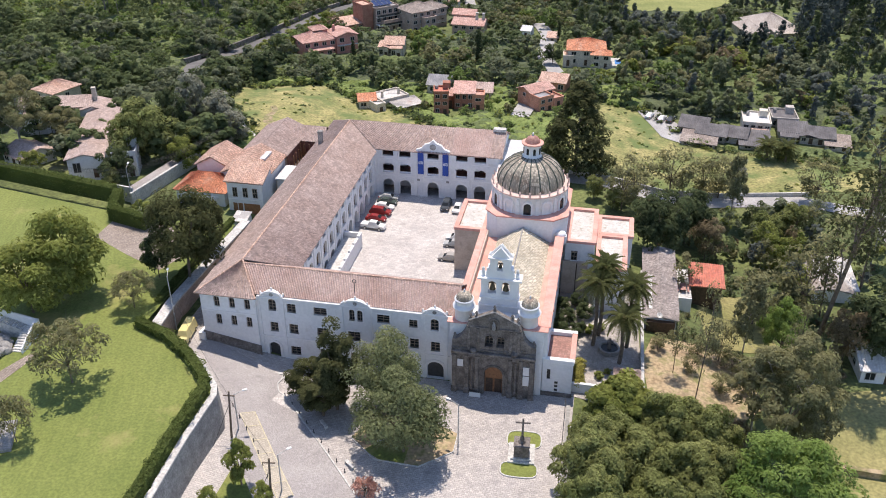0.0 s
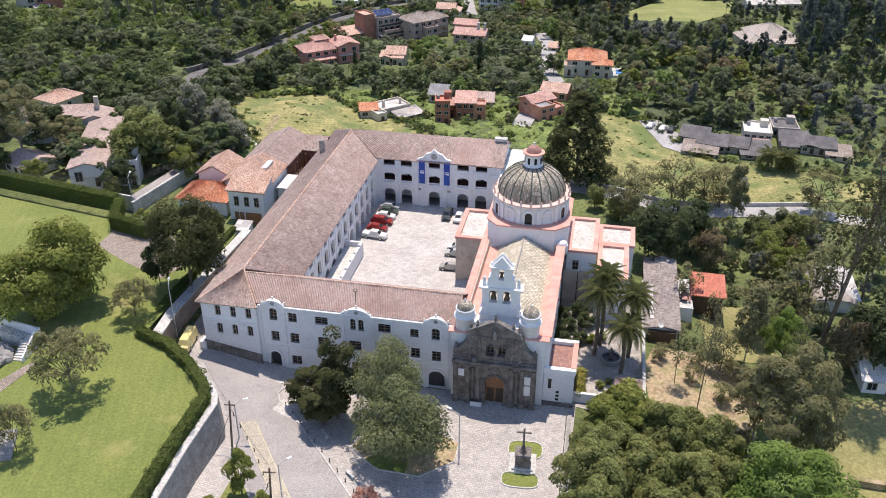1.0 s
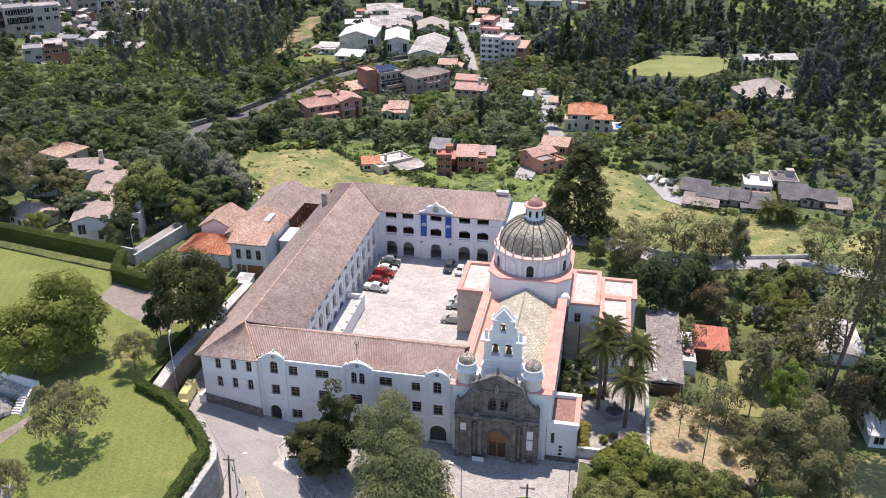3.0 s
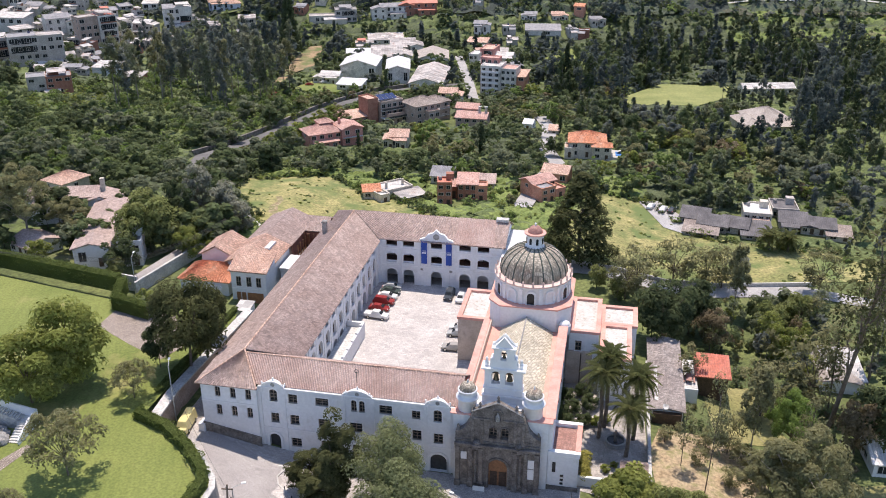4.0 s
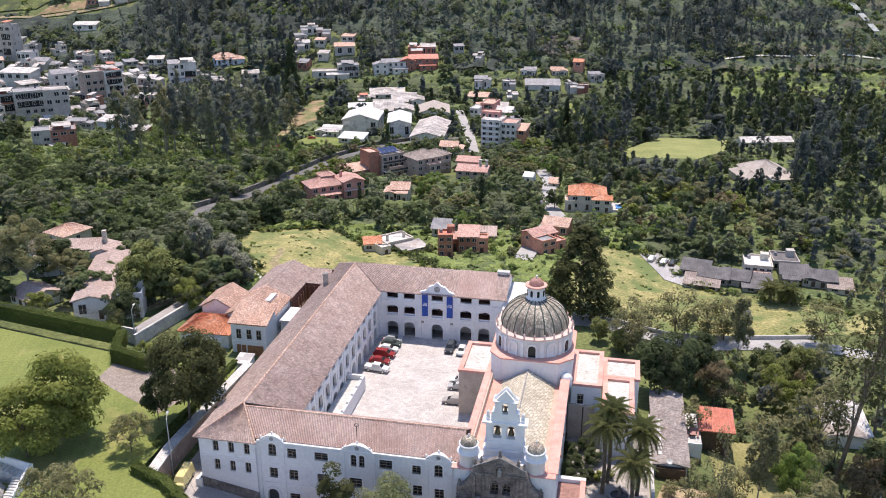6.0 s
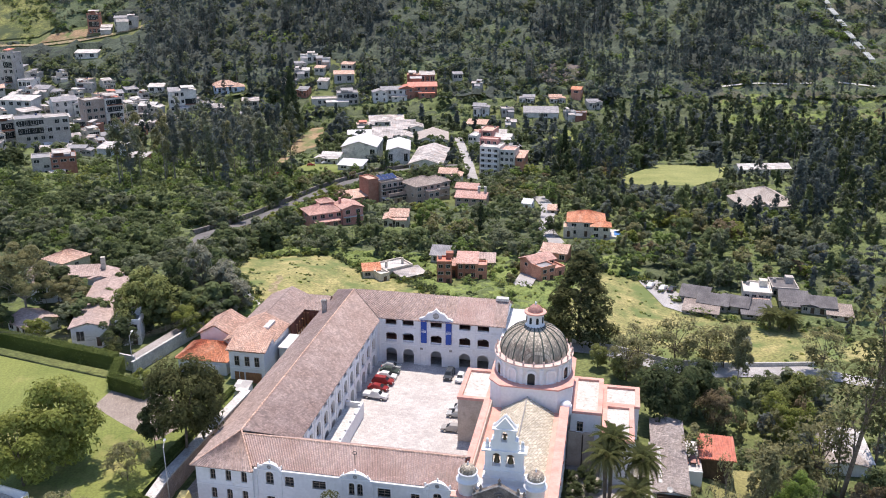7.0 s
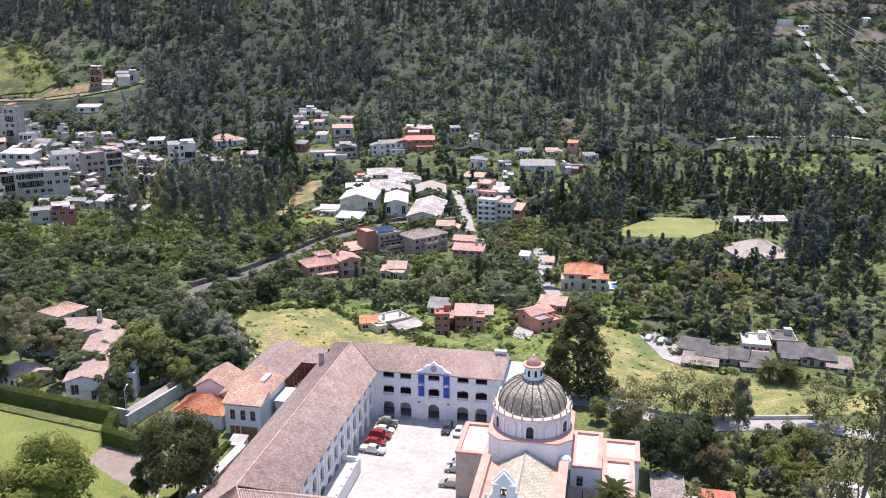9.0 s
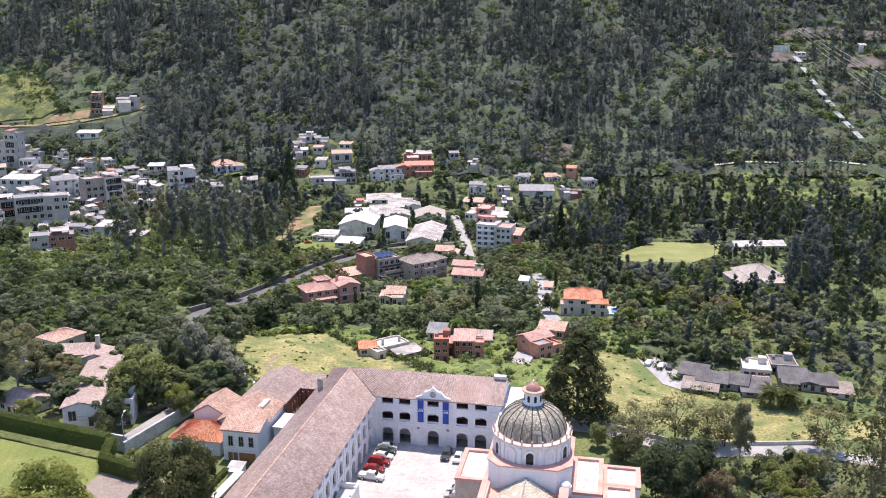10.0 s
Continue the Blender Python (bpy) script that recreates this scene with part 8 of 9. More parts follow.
back, w, d = annex(-57.6, -47.8, 47.8, 58, 5.0, 6.0, "gable", WHITEWASH, ROOF_PALE, "white house with a pale tiled roof and skylight", 2.4, turn=90)
part("skylight", one_box(-1.0, 3.0, -2.9, -1.4, 7.3, 7.75), ROOF_WHITE, back, "long white framed skylight")
annex(-57.4, -47.6, 58.4, 73.4, 5.0, 6.0, "gable", BROWN_WALL, ROOF_OLD, "brown cloister range with an old tiled roof", 2.4, turn=90)
annex(-50, -42.4, 67.0, 73.6, 5.0, 6.0, "gable", BROWN_WALL, ROOF_OLD, "brown cloister range with an old tiled roof", 2.2)
loggia = thing("loggia", BASE, "dark timber loggia with posts round a small court", "loggia")
LOGGIA_RED = material("loggia_red", (0.2, 0.075, 0.05), (0.3, 0.13, 0.09), 0.8, 0.8, 4.0)
part("back_wall", one_box(-47.4, -42.5, 66.6, 66.9, 5, 10.8), LOGGIA_RED, loggia, "red-brown painted wall")
part("side_wall", one_box(-47.5, -47.2, 58.4, 66.6, 5, 10.8), LOGGIA_RED, loggia)
part("floor", one_box(-47.2, -42.5, 57.2, 66.6, 7.4, 7.6), DARK_WOOD, loggia)
for k in range(5):
    part("post", one_box(-46.9 + 1.05 * k, -46.7 + 1.05 * k, 65.2, 65.4, 7.6, 10.9), WOOD, loggia)
    part("post", one_box(-46.1, -45.9, 58.6 + 1.6 * k, 58.8 + 1.6 * k, 7.6, 10.9), WOOD, loggia)
part("rail", one_box(-46.1, -42.6, 65.2, 65.3, 8.4, 8.6), WOOD, loggia)
store = thing("garden_store", BASE @ pose(-48.8, 36.2, 5.0), "small white store with a pale sheet roof", "shed")
part("wall", one_box(-1.4, 1.4, -2.4, 0.6, -1, 2.5), WHITE_WALL, store)
part("roof", slab(bmesh.new(), [(-1.6, -2.6, 2.5), (1.6, -2.6, 2.5), (1.6, 0.8, 3.1), (-1.6, 0.8, 3.1)], 0.12), ROOF_TOWN, store)
part("door", one_box(-0.4, 0.5, -2.46, -2.4, -0.2, 1.9), DARK_WOOD, store)
deck = thing("roof_deck", BASE, "white roof deck beside the long wing", "roof")
part("deck", one_box(-47.2, -42.8, 50, 57, 9.0, 9.3), ROOF_WHITE, deck)
part("wall", one_box(-47.0, -42.9, 50.2, 56.8, 3, 9.0), WHITEWASH, deck)
for i in range(7):
    part("post", one_box(-43.2, -42.9, 50.2 + i, 50.5 + i, 9.3, 10.2), WHITE_TRIM, deck)

# old houses behind the west hedge
house(-80.5, 188, 7.5, 30, 4.6, 10, WHITE_WALL, ROOF_OLD, "gablef", 1, 2, "long white house with an old tiled roof and front gable", 6.0)
house(-93, 205, 22, 9, 6.5, 8, WHITE_WALL, ROOF_OLD, "gable", 1, 4, "old house with a weathered tiled roof and chimney", 5.0, chimney=1)
house(-70.5, 178, 5, 6, 5.4, 10, WHITE_WALL, ROOF_GREY, "flat", 2, 2, "small white two-storey house beside trees", 5.5)


# ---------------- walls and hedges ----------------
def along(points, step):
    out = []
    for a, b in zip(points, points[1:]):
        a, b = Vector(a), Vector(b)
        n = max(1, int((b - a).length / step))
        out += [a.lerp(b, i / n) for i in range(n)]
    return out + [Vector(points[-1])]


def ribbon(points, thick, low, high, batter=0.0):
    """A wall along plan points; low and high give its foot and top."""
    bm = bmesh.new()
    ring = []
    for i, p in enumerate(points):
        a, b = Vector(points[max(0, i - 1)]), Vector(points[min(len(points) - 1, i + 1)])
        t = (b - a).normalized()
        n = Vector((-t.y, t.x))
        z0 = low(p[0], p[1]) if callable(low) else low
        z1 = high(p[0], p[1]) if callable(high) else high
        q = Vector(p)
        r = [q - n * (thick / 2 + batter), q + n * thick / 2, q + n * thick / 2, q - n * thick / 2]
        ring.append([bm.verts.new((*r[0], z0)), bm.verts.new((*r[1], z0)), bm.verts.new((*r[2], z1)), bm.verts.new((*r[3], z1))])
    for a, b in zip(ring, ring[1:]):
        for i in range(4):
            bm.faces.new((a[i], a[(i + 1) % 4], b[(i + 1) % 4], b[i]))
    bm.faces.new(ring[0][::-1])
    bm.faces.new(ring[-1])
    bmesh.ops.recalc_face_normals(bm, faces=list(bm.faces))
    return bm


EDGE = [(-40.2, 60), (-36.2, 77.6), (-34.6, 88), (-32.7, 97.0), (-33.2, 99.2), (-36.6, 104.8), (-41.7, 110.1), (-46.4, 113.2)]
wall = thing("retaining_wall", pose(0, 0, 0), "tall grey stone retaining wall with a white coping", "wall", kind="structure")
part("wall", ribbon(EDGE, 0.9, -1.5, 7.9, 0.6), GREY_STONE, wall)
part("coping", ribbon(EDGE, 0.95, 7.9, 8.15), CONCRETE, wall)
wall = thing("retaining_wall", pose(0, 0, 0), "brown stone road wall with a grey concrete top", "wall", kind="structure")
WEST_EDGE = [(-46.0, 113.4), (-45.2, 121), (-41.0, 139), (-38.4, 149.5)]
part("wall", ribbon(WEST_EDGE, 0.9, 0, 7.8, 0.2), BROWN_WALL, wall)
part("coping", ribbon(WEST_EDGE, 1.8, 7.8, 8.1), CONCRETE, wall)
wall = thing("garden_wall", pose(0, 0, 0), "long grey-white rendered wall behind the hedge", "wall", kind="structure")
part("wall", ribbon([(-100, 176), (-64.5, 162.5)], 0.4, 3, 8.9), CONCRETE, wall)
part("wall", ribbon([(-64.5, 161), (-55.5, 183)], 0.5, 2, 8.3), CONCRETE, wall)
part("wall", ribbon([(-66, 165), (-58, 186)], 3.0, 2, 6.9), ROAD_SETTS, wall)


def hedge(points, wide, z0, tall, label, seed):
    ob = thing("hedge", pose(0, 0, 0), label, "hedge")
    rng = np.random.default_rng(seed)
    part("core", ribbon(points, wide * 0.8, z0, z0 + tall * 0.92), LEAF["hedge"], ob)
    cs, rs = [], []
    for p in along(points, 0.7):
        for k in range(4):
            cs.append((p.x + rng.normal() * wide * 0.12, p.y + rng.normal() * wide * 0.12, z0 + tall * (0.15 + 0.25 * k)))
            rs.append((wide * 0.5, wide * 0.5, tall * 0.16))
    crown = new("leaves", leaf_mesh("leaves", quads(rng, cs, rs, len(cs) * 55, 0.26, shell=0.8), LEAF["hedge"]))
    crown.parent = ob
    return ob


hedge([(-41.4, 60), (-37.6, 77.6), (-36, 88), (-34.2, 97.0), (-34.6, 99.6), (-38.2, 105.2), (-43.0, 110.4), (-48.4, 113.8)], 1.7, 8.0, 1.7, "clipped green hedge along the lawn wall", 31)
hedge([(-47.3, 121), (-43.2, 139), (-41, 149)], 1.2, 8.0, 1.0, "low clipped hedge along the road wall", 32)
hedge([(-130, 183), (-94.6, 169.3), (-66.5, 158.2)], 2.6, 8.0, 3.6, "tall dark clipped hedge at the lawn's end", 33)
hedge([(-65.6, 158), (-64.3, 150), (-56.5, 146.2)], 2.2, 8.0, 3.2, "tall dark clipped hedge beside the garden path", 34)

# ---------------- forecourt ----------------
draped("grass_island", [(-11.5, 94.2), (-8.8, 92.0), (-5.6, 91.3), (-5.0, 94.6), (-8.0, 97.2)], LAWN, "grass island with trees in the forecourt", "lawn", lift=0.14)
draped("earth_bed", [(-13.5, 96.8), (-11.5, 94.2), (-8.0, 97.2), (-5.0, 94.6), (-5.6, 91.3), (-3.5, 90.8), (1.5, 93.8), (2.2, 97.6), (-0.5, 99.5), (-3, 102), (-10, 103)], SAND, "bare earth bed under the forecourt trees", "earth", lift=0.14)
draped("grass_strip", [(-31.2, 80), (-29.0, 91.0), (-25.6, 84.5), (-24.0, 79)], LAWN, "green grass strip beside the road", "lawn", lift=0.14)
def rounded(cx, cy, w, d, turn):
    """A plan outline with round ends."""
    m = pose(cx, cy, 0, 0, 0, turn)
    return [tuple((m @ Vector((w / 2 * math.copysign(abs(math.cos(6.2832 * i / 20)) ** 0.6, math.cos(6.2832 * i / 20)), d / 2 * math.copysign(abs(math.sin(6.2832 * i / 20)) ** 0.6, math.sin(6.2832 * i / 20)), 0)))[:2]) for i in range(20)]


BEDS = [rounded(11.9, 96.3, 5.0, 3.6, -8), rounded(10.6, 90.2, 5.2, 3.0, -8)]
for bed_plan in BEDS:
    draped("grass_bed", bed_plan, LAWN, "rounded grass bed beside the stone cross", "lawn", lift=0.14)
for pts in ([(-13.5, 96.8), (-9.8, 92.3), (-3.5, 90.8), (1.5, 93.8), (2.2, 97.6)], BEDS[0] + BEDS[0][:1], BEDS[1] + BEDS[1][:1]):
    k = bare("kerb", ribbon(pts, 0.16, -0.3, 0.22), CONCRETE)
    tagged(k, "low pale stone kerb", "kerb", kind="structure")
BAY = cells("bay_setts", (0.8, 0.8, 0.8), ((0.4, 0.36, 0.3), (0.48, 0.43, 0.35)), (0.5, 0.3), 0.05, 0.9, 24, 0.12, (0.36, 0.33, 0.29))
draped("parking_bay", [(-30.4, 100.6), (-28.4, 101.4), (-20.3, 85.4), (-22.3, 84.6)], BAY, "tan cobbled parking bays along the kerb", "pavement", lift=0.12)
PAINT = material("yellow_paint", (0.5, 0.44, 0.29), (0.56, 0.5, 0.36), 0.6, 0.8, 3.0)
marks = thing("parking_marks", pose(0, 0, 0), "worn yellow parking bay lines on cobbles", "road marking", kind="structure")


def painted(a, b):
    bm = bmesh.new()
    pts = along([a, b], 1.0)
    t = (Vector(b) - Vector(a)).normalized()
    n = Vector((-t.y, t.x)) * 0.07
    vs = [(bm.verts.new((*(p - n), height(p.x, p.y) + 0.16)), bm.verts.new((*(p + n), height(p.x, p.y) + 0.16))) for p in pts]
    for (p, q), (r, s) in zip(vs, vs[1:]):
        bm.faces.new((p, r, s, q))
    part("line", bm, PAINT, marks)


rowa, rowb = along([(-30.4, 100.6), (-22.3, 84.6)], 2.6), along([(-28.4, 101.4), (-20.3, 85.4)], 2.6)
painted(rowa[0][:], rowa[-1][:])
painted(rowb[0][:], rowb[-1][:])
for a, b in zip(rowa, rowb):
    painted(a[:], b[:])
draped("apron", [(-26.5, 104.6), (-25.2, 107.4), (-19.5, 107.2), (-17, 103), (-21.5, 101.6)], COURT, "pale paved apron in front of the wing", "pavement", lift=0.13)

mon = thing("stone_cross", pose(11.2, 93.0, 0.1, 0, 0, -8), "dark stone cross on a block with pale steps", "monument")
part("step", one_box(-1.9, 1.9, -1.7, 2.4, 0, 0.3, 0.04), CONCRETE, mon, "pale stone step")
part("step", one_box(-1.5, 1.5, -1.3, 1.6, 0.3, 0.6, 0.04), CONCRETE, mon)
part("pedestal", one_box(-1.05, 1.05, -1.05, 1.05, 0.6, 2.5, 0.06), DARK_STONE, mon)
part("cap", one_box(-1.15, 1.15, -1.15, 1.15, 2.5, 2.7, 0.05), DARK_STONE, mon)
cr = lathe(bmesh.new(), [(0.6, 2.7), (0.45, 3.0), (0.35, 3.1), (0.3, 3.6), (0.2, 3.7)], 12)
tube(cr, (0, 0, 3.6), (0, 0, 7.0), 0.16, 0.13, 8)
tube(cr, (-1.05, 0, 6.2), (1.05, 0, 6.2), 0.13, 0.13, 8)
part("cross", cr, DARK_STONE, mon, "slim dark stone cross")


def bollard(x, y):
    ob = thing("bollard", pose(x, y, height(x, y) + 0.05), "short dark iron bollard on cobbles", "bollard", "bollards in the forecourt")
    part("post", lathe(bmesh.new(), [(0.12, 0), (0.12, 0.07), (0.07, 0.1), (0.07, 0.5), (0.1, 0.54), (0.09, 0.64), (0, 0.7)], 10), IRON, ob)
    return ob


first = bollard(-24.6, 105.9)
for p in along([(-24.6, 105.9), (-21.8, 101.9), (-12.4, 87.8)], 2.3)[1:] + along([(-31.7, 101.9), (-27.4, 95.1), (-24.3, 88.5), (-22.8, 84)], 2.4):
    copy_thing(first, pose(p.x, p.y, height(p.x, p.y) + 0.05))


def bench(x, y, yaw):
    ob = thing("bench", pose(x, y, height(x, y) + 0.05, 0, 0, yaw), "pale stone bench on the forecourt", "bench")
    part("seat", one_box(-1.0, 1.0, -0.25, 0.25, 0.4, 0.52, 0.03), CONCRETE, ob)
    for s in (-0.75, 0.75):
        part("support", one_box(s - 0.12, s + 0.12, -0.2, 0.2, 0, 0.4), CONCRETE, ob)


bench(-17.8, 99.4, -58)
bench(-13.2, 91.0, -52)
bench(-9.0, 96.0, 20)


def lamp(x, y, yaw, tall=6.5):
    ob = thing("street_lamp", pose(x, y, height(x, y), 0, 0, yaw), "slim grey street lamp with an outreach arm", "street lamp", "street lamps in the forecourt")
    part("pole", tube(bmesh.new(), (0, 0, -0.3), (0, 0, tall), 0.11, 0.07, 8), CONCRETE, ob)
    part("arm", tube(bmesh.new(), (0, 0, tall - 0.1), (1.5, 0, tall + 0.35), 0.05, 0.05, 6), CONCRETE, ob)
    part("head", one_box(1.3, 2.0, -0.18, 0.18, tall + 0.28, tall + 0.45, 0.04), WHITE_TRIM, ob)


lamp(-30.0, 97.4, 20)
lamp(-22.0, 86.4, 30)
lamp(2.2, 95.5, 150, 7.5)
lamp(-44.5, 119.2, 100, 10.5)
lamp(-64.9, 162.4, 90, 8)


def power_pole(x, y, tall, lean=0.0):
    ob = thing("power_pole", pose(x, y, height(x, y), 0, lean, 0), "weathered wooden power pole with a cross-arm", "power pole")
    part("pole", tube(bmesh.new(), (0, 0, -0.5), (0, 0, tall), 0.18, 0.13, 8), BARK, ob)
    part("cross_arm", one_box(-0.8, 0.8, -0.07, 0.07, tall - 0.8, tall - 0.65), BARK, ob)
    part("stay", tube(bmesh.new(), (0, 0, tall * 0.75), (-2.2, -2.4, 0), 0.04, 0.04, 5), IRON, ob)
    return ob


power_pole(-30.6, 95.4, 8.5, 4)
power_pole(-23.0, 84.0, 8.0, 3)


def wire(name, a, b, sag, thick=0.022):
    cu = bpy.data.curves.new(name, "CURVE")
    cu.dimensions, cu.bevel_depth, cu.bevel_resolution = "3D", thick, 0
    sp = cu.splines.new("POLY")
    n = 16
    sp.points.add(n)
    for i in range(n + 1):
        p = Vector(a).lerp(Vector(b), i / n)
        p.z -= sag * 4 * (i / n) * (1 - i / n)
        sp.points[i].co = (*p, 1)
    cu.materials.append(IRON if thick < 0.05 else CONCRETE)
    return tagged(new(name, cu), "thin dark overhead wire between poles" if thick < 0.05 else "pale power cable running down the mountainside", "wire", "overhead wires")


wire("overhead_wire", (-30.2, 95.4, 9.3), (-44.5, 119.2, 11), 0.6)
wire("overhead_wire", (-30.2, 95.4, 9.0), (-22.6, 84, 8.6), 0.4)
wire("overhead_wire", (-44.5, 119.2, 13.5), (-64.9, 162.4, 13), 0.8)
for k in range(4):
    wire("overhead_wire", (-64.9, 162.4, 13.0 - 0.35 * k), (-130, 172 + k, 15 - 0.35 * k), 1.2)
    wire("overhead_wire", (-64.9, 162.4, 13.0 - 0.35 * k), (-50, 182, 14 - 0.3 * k), 0.8)
for k in range(4):
    wire("power_cable", (333 + 2.5 * k, 850, 92 + k), (392 + 9 * k, 660, 4 + 4 * k), 3, thick=0.16)
sign_z = height(313, 820) + 2.5
sign = thing("hillside_sign", pose(313, 820, sign_z), "pale board with large unreadable letters on the mountainside", "sign")
part("board", one_box(-9, 6, 0, 0.4, -1.8, 4.2), CONCRETE, sign)
for k in range(3):
    part("bar", one_box(-8 + 4.6 * k, -5 + 4.6 * k, -0.3, -0.02, -0.8, 3.2), TOWN_WHITE, sign)
for k in (-7, 4):
    part("post", one_box(k - 0.2, k + 0.2, 0, 0.4, -6, -1.8), IRON, sign)

rail = thing("railing", pose(0, 0, 0), "dark iron railing along the forecourt edge", "railing")
pts = along([(18.9, 104.3), (15.3, 84.5), (12.8, 70)], 1.6)
for p in pts:
    part("post", one_box(p.x - 0.05, p.x + 0.05, p.y - 0.05, p.y + 0.05, -0.2, 1.15), IRON, rail)
for z in (0.55, 1.1):
    part("bar", ribbon([p[:] for p in pts], 0.06, z, z + 0.06), IRON, rail)
edge = bare("forecourt_wall", ribbon([(19.4, 104.3), (15.8, 84.5), (13.3, 70)], 0.6, -7, 0.25), GREY_STONE)
tagged(edge, "stone wall under the forecourt edge", "wall", kind="structure")

# ramp kerb in front of the west arch
ramp = thing("low_wall", BASE, "low pale stone steps and ramp wall at the arch", "steps")
part("wall", one_box(-32.6, -32.2, -1.8, 1.2, -0.5, 1.2), CONCRETE, ramp)
part("wall", one_box(-32.6, -27.2, -2.2, -1.8, -0.5, 0.7), CONCRETE, ramp)
part("wall", one_box(-27.4, -27.0, -3.8, -1.8, -0.5, 0.6), CONCRETE, ramp)
for i in range(3):
    part("step", one_box(-31.6, -28.4, 0.8 - 0.5 * i, 2.3, -0.5, 0.45 - 0.15 * i), CONCRETE, ramp)
post = thing("corner_buttress", BASE, "small white buttress at the building corner", "buttress")
part("buttress", prism(bmesh.new(), [(-42.6, 1.0), (-41.5, 0.9), (-41.5, 3.2), (-42.4, 3.2)], 1, 4.6), WHITEWASH, post)

# ---------------- garden court east of the church ----------------
for u, v, sc, key in ((20.6, 19.5, 0.5, "topiary"), (22.4, 20.6, 0.42, "topiary"), (22.6, 7.2, 0.38, "topiary"), (24.0, 8.6, 0.3, "topiary")):
    gx, gy = local(u, v)
    tree(key, gx, gy, sc, 40 * u, "low yellow-green garden bush", wide=1.5)
# dark shrubs, some real, some added in place of shadow on the paving
for k, (u, v) in enumerate(((15.8, 14.0), (17.4, 16.2), (15.4, 18.6), (18.6, 19.4), (16.4, 22.4), (19.4, 24.0), (15.6, 26.4), (18.2, 28.0))):
    gx, gy = local(u, v)
    tree("round_dark", gx, gy, 0.3 + 0.04 * (k % 3), 50 * k, "low dark shrub beside the church wall", wide=1.2)
for k, (gx, gy) in enumerate(((40.5, 113.4), (44.4, 109.2), (48.2, 115.6), (36.2, 118.6), (43.0, 118.4), (50.0, 110.6))):
    tree("twiggy", gx, gy, 0.34 + 0.06 * (k % 3), 70 * k, "small dry shrub in the bare yard", wide=1.1)
fount = thing("fountain", pose(27.9, 118.0, 0.1), "round dark stone fountain with a centre pillar", "fountain")
part("basin", lathe(bmesh.new(), [(1.75, 0), (1.75, 0.75), (1.45, 0.8), (1.4, 0.3), (0.0, 0.3)], 28), GREY_STONE, fount, smooth=False)
part("water", lathe(bmesh.new(), [(1.4, 0.55), (0.0, 0.55)], 28), GLASS, fount)
part("pillar", lathe(bmesh.new(), [(0.4, 0.3), (0.25, 0.9), (0.18, 1.6), (0.55, 1.8), (0.5, 1.95), (0.15, 2.0), (0.2, 2.5), (0, 2.7)], 14), DARK_STONE, fount)

FROND = None
FROND_LEAF = foliage("palm_leaf", (0.1, 0.12, 0.045), (0.19, 0.2, 0.085), 0.25)


def frond_mesh():
    bm = bmesh.new()
    pts = [Vector((0.25 * 1 + 4.2 * k / 9, 0, 1.1 * math.sin(2.1 * k / 9) - 2.6 * (k / 9) ** 2.6)) for k in range(10)]
    for k, (a, b) in enumerate(zip(pts, pts[1:])):
        tube(bm, a, b, 0.05, 0.04, 3)
        for s in (-1, 1):
            for j in (0.15, 0.5, 0.85):
                c = a.lerp(b, j)
                ln = 0.75 * math.sin(math.pi * (0.12 + 0.8 * (k + j) / 10))
                bm.faces.new([bm.verts.new(v) for v in (c + Vector((-0.08, 0, 0)), c + Vector((0.1, 0, 0)), c + Vector((0.28, s * ln, -0.35 * ln)), c + Vector((0.16, s * ln * 0.9, -0.33 * ln)))])
    return shared("frond", bm, FROND_LEAF)


def palm(x, y, tall, seed, label):
    global FROND
    FROND = FROND or frond_mesh()
    rnd = random.Random(seed)
    ob = thing("palm_tree", pose(x, y, height(x, y)), label, "palm tree", "palms in the garden court")
    lo = bmesh.new()
    n = 12
    for k in range(n):
        tube(lo, (0.15 * math.sin(k * 0.4), 0, tall * k / n), (0.15 * math.sin((k + 1) * 0.4), 0, tall * (k + 1) / n), 0.36 - 0.06 * k / n, 0.33 - 0.06 * k / n, 9)
    part("trunk", lo, BARK, ob)
    part("crownshaft", lathe(bmesh.new(), [(0.4, tall - 0.8), (0.75, tall - 0.2), (0.6, tall + 0.4), (0, tall + 0.9)], 10), LEAF["brown"], ob)
    for i in range(44):
        a = i * 137.5
        tilt = -50 + 125 * (i / 44) + rnd.uniform(-8, 8)
        f = new("frond", FROND)
        f.parent = ob
        f.matrix_local = pose(0, 0, tall + 0.2, 0, 0, a) @ pose(0, 0, 0, 0, -tilt * 0.75, 0) @ Matrix.Diagonal((0.8, 0.8, 0.8, 1))


palm(25.4, 119.6, 12.0, 1, "tall feather palm with drooping fronds")
palm(31.0, 119.0, 11.6, 2, "tall feather palm with drooping fronds")
palm(29.0, 114.6, 8.6, 3, "shorter feather palm beside the fountain")
palm(26.8, 122.5, 13.2, 4, "tall feather palm behind the fountain")
palm(83.9, 207.4, 3.6, 5, "low feather palm beside slate-roofed houses among dark roofs")
palm(88.5, 206.4, 3.2, 6, "low feather palm beside slate-roofed houses among dark roofs")
gw = thing("garden_wall", BASE, "white garden wall with a curved top", "wall", kind="structure")
part("wall", one_box(18.4, 24.5, 3.0, 3.5, -3, 1.8), WHITEWASH, gw)
part("wall", one_box(29.2, 29.7, 4, 40, -2, 1.6), CONCRETE, gw)
part("wall", one_box(24.5, 29.5, 2.5, 3.0, -3, 0.9), WHITEWASH, gw)
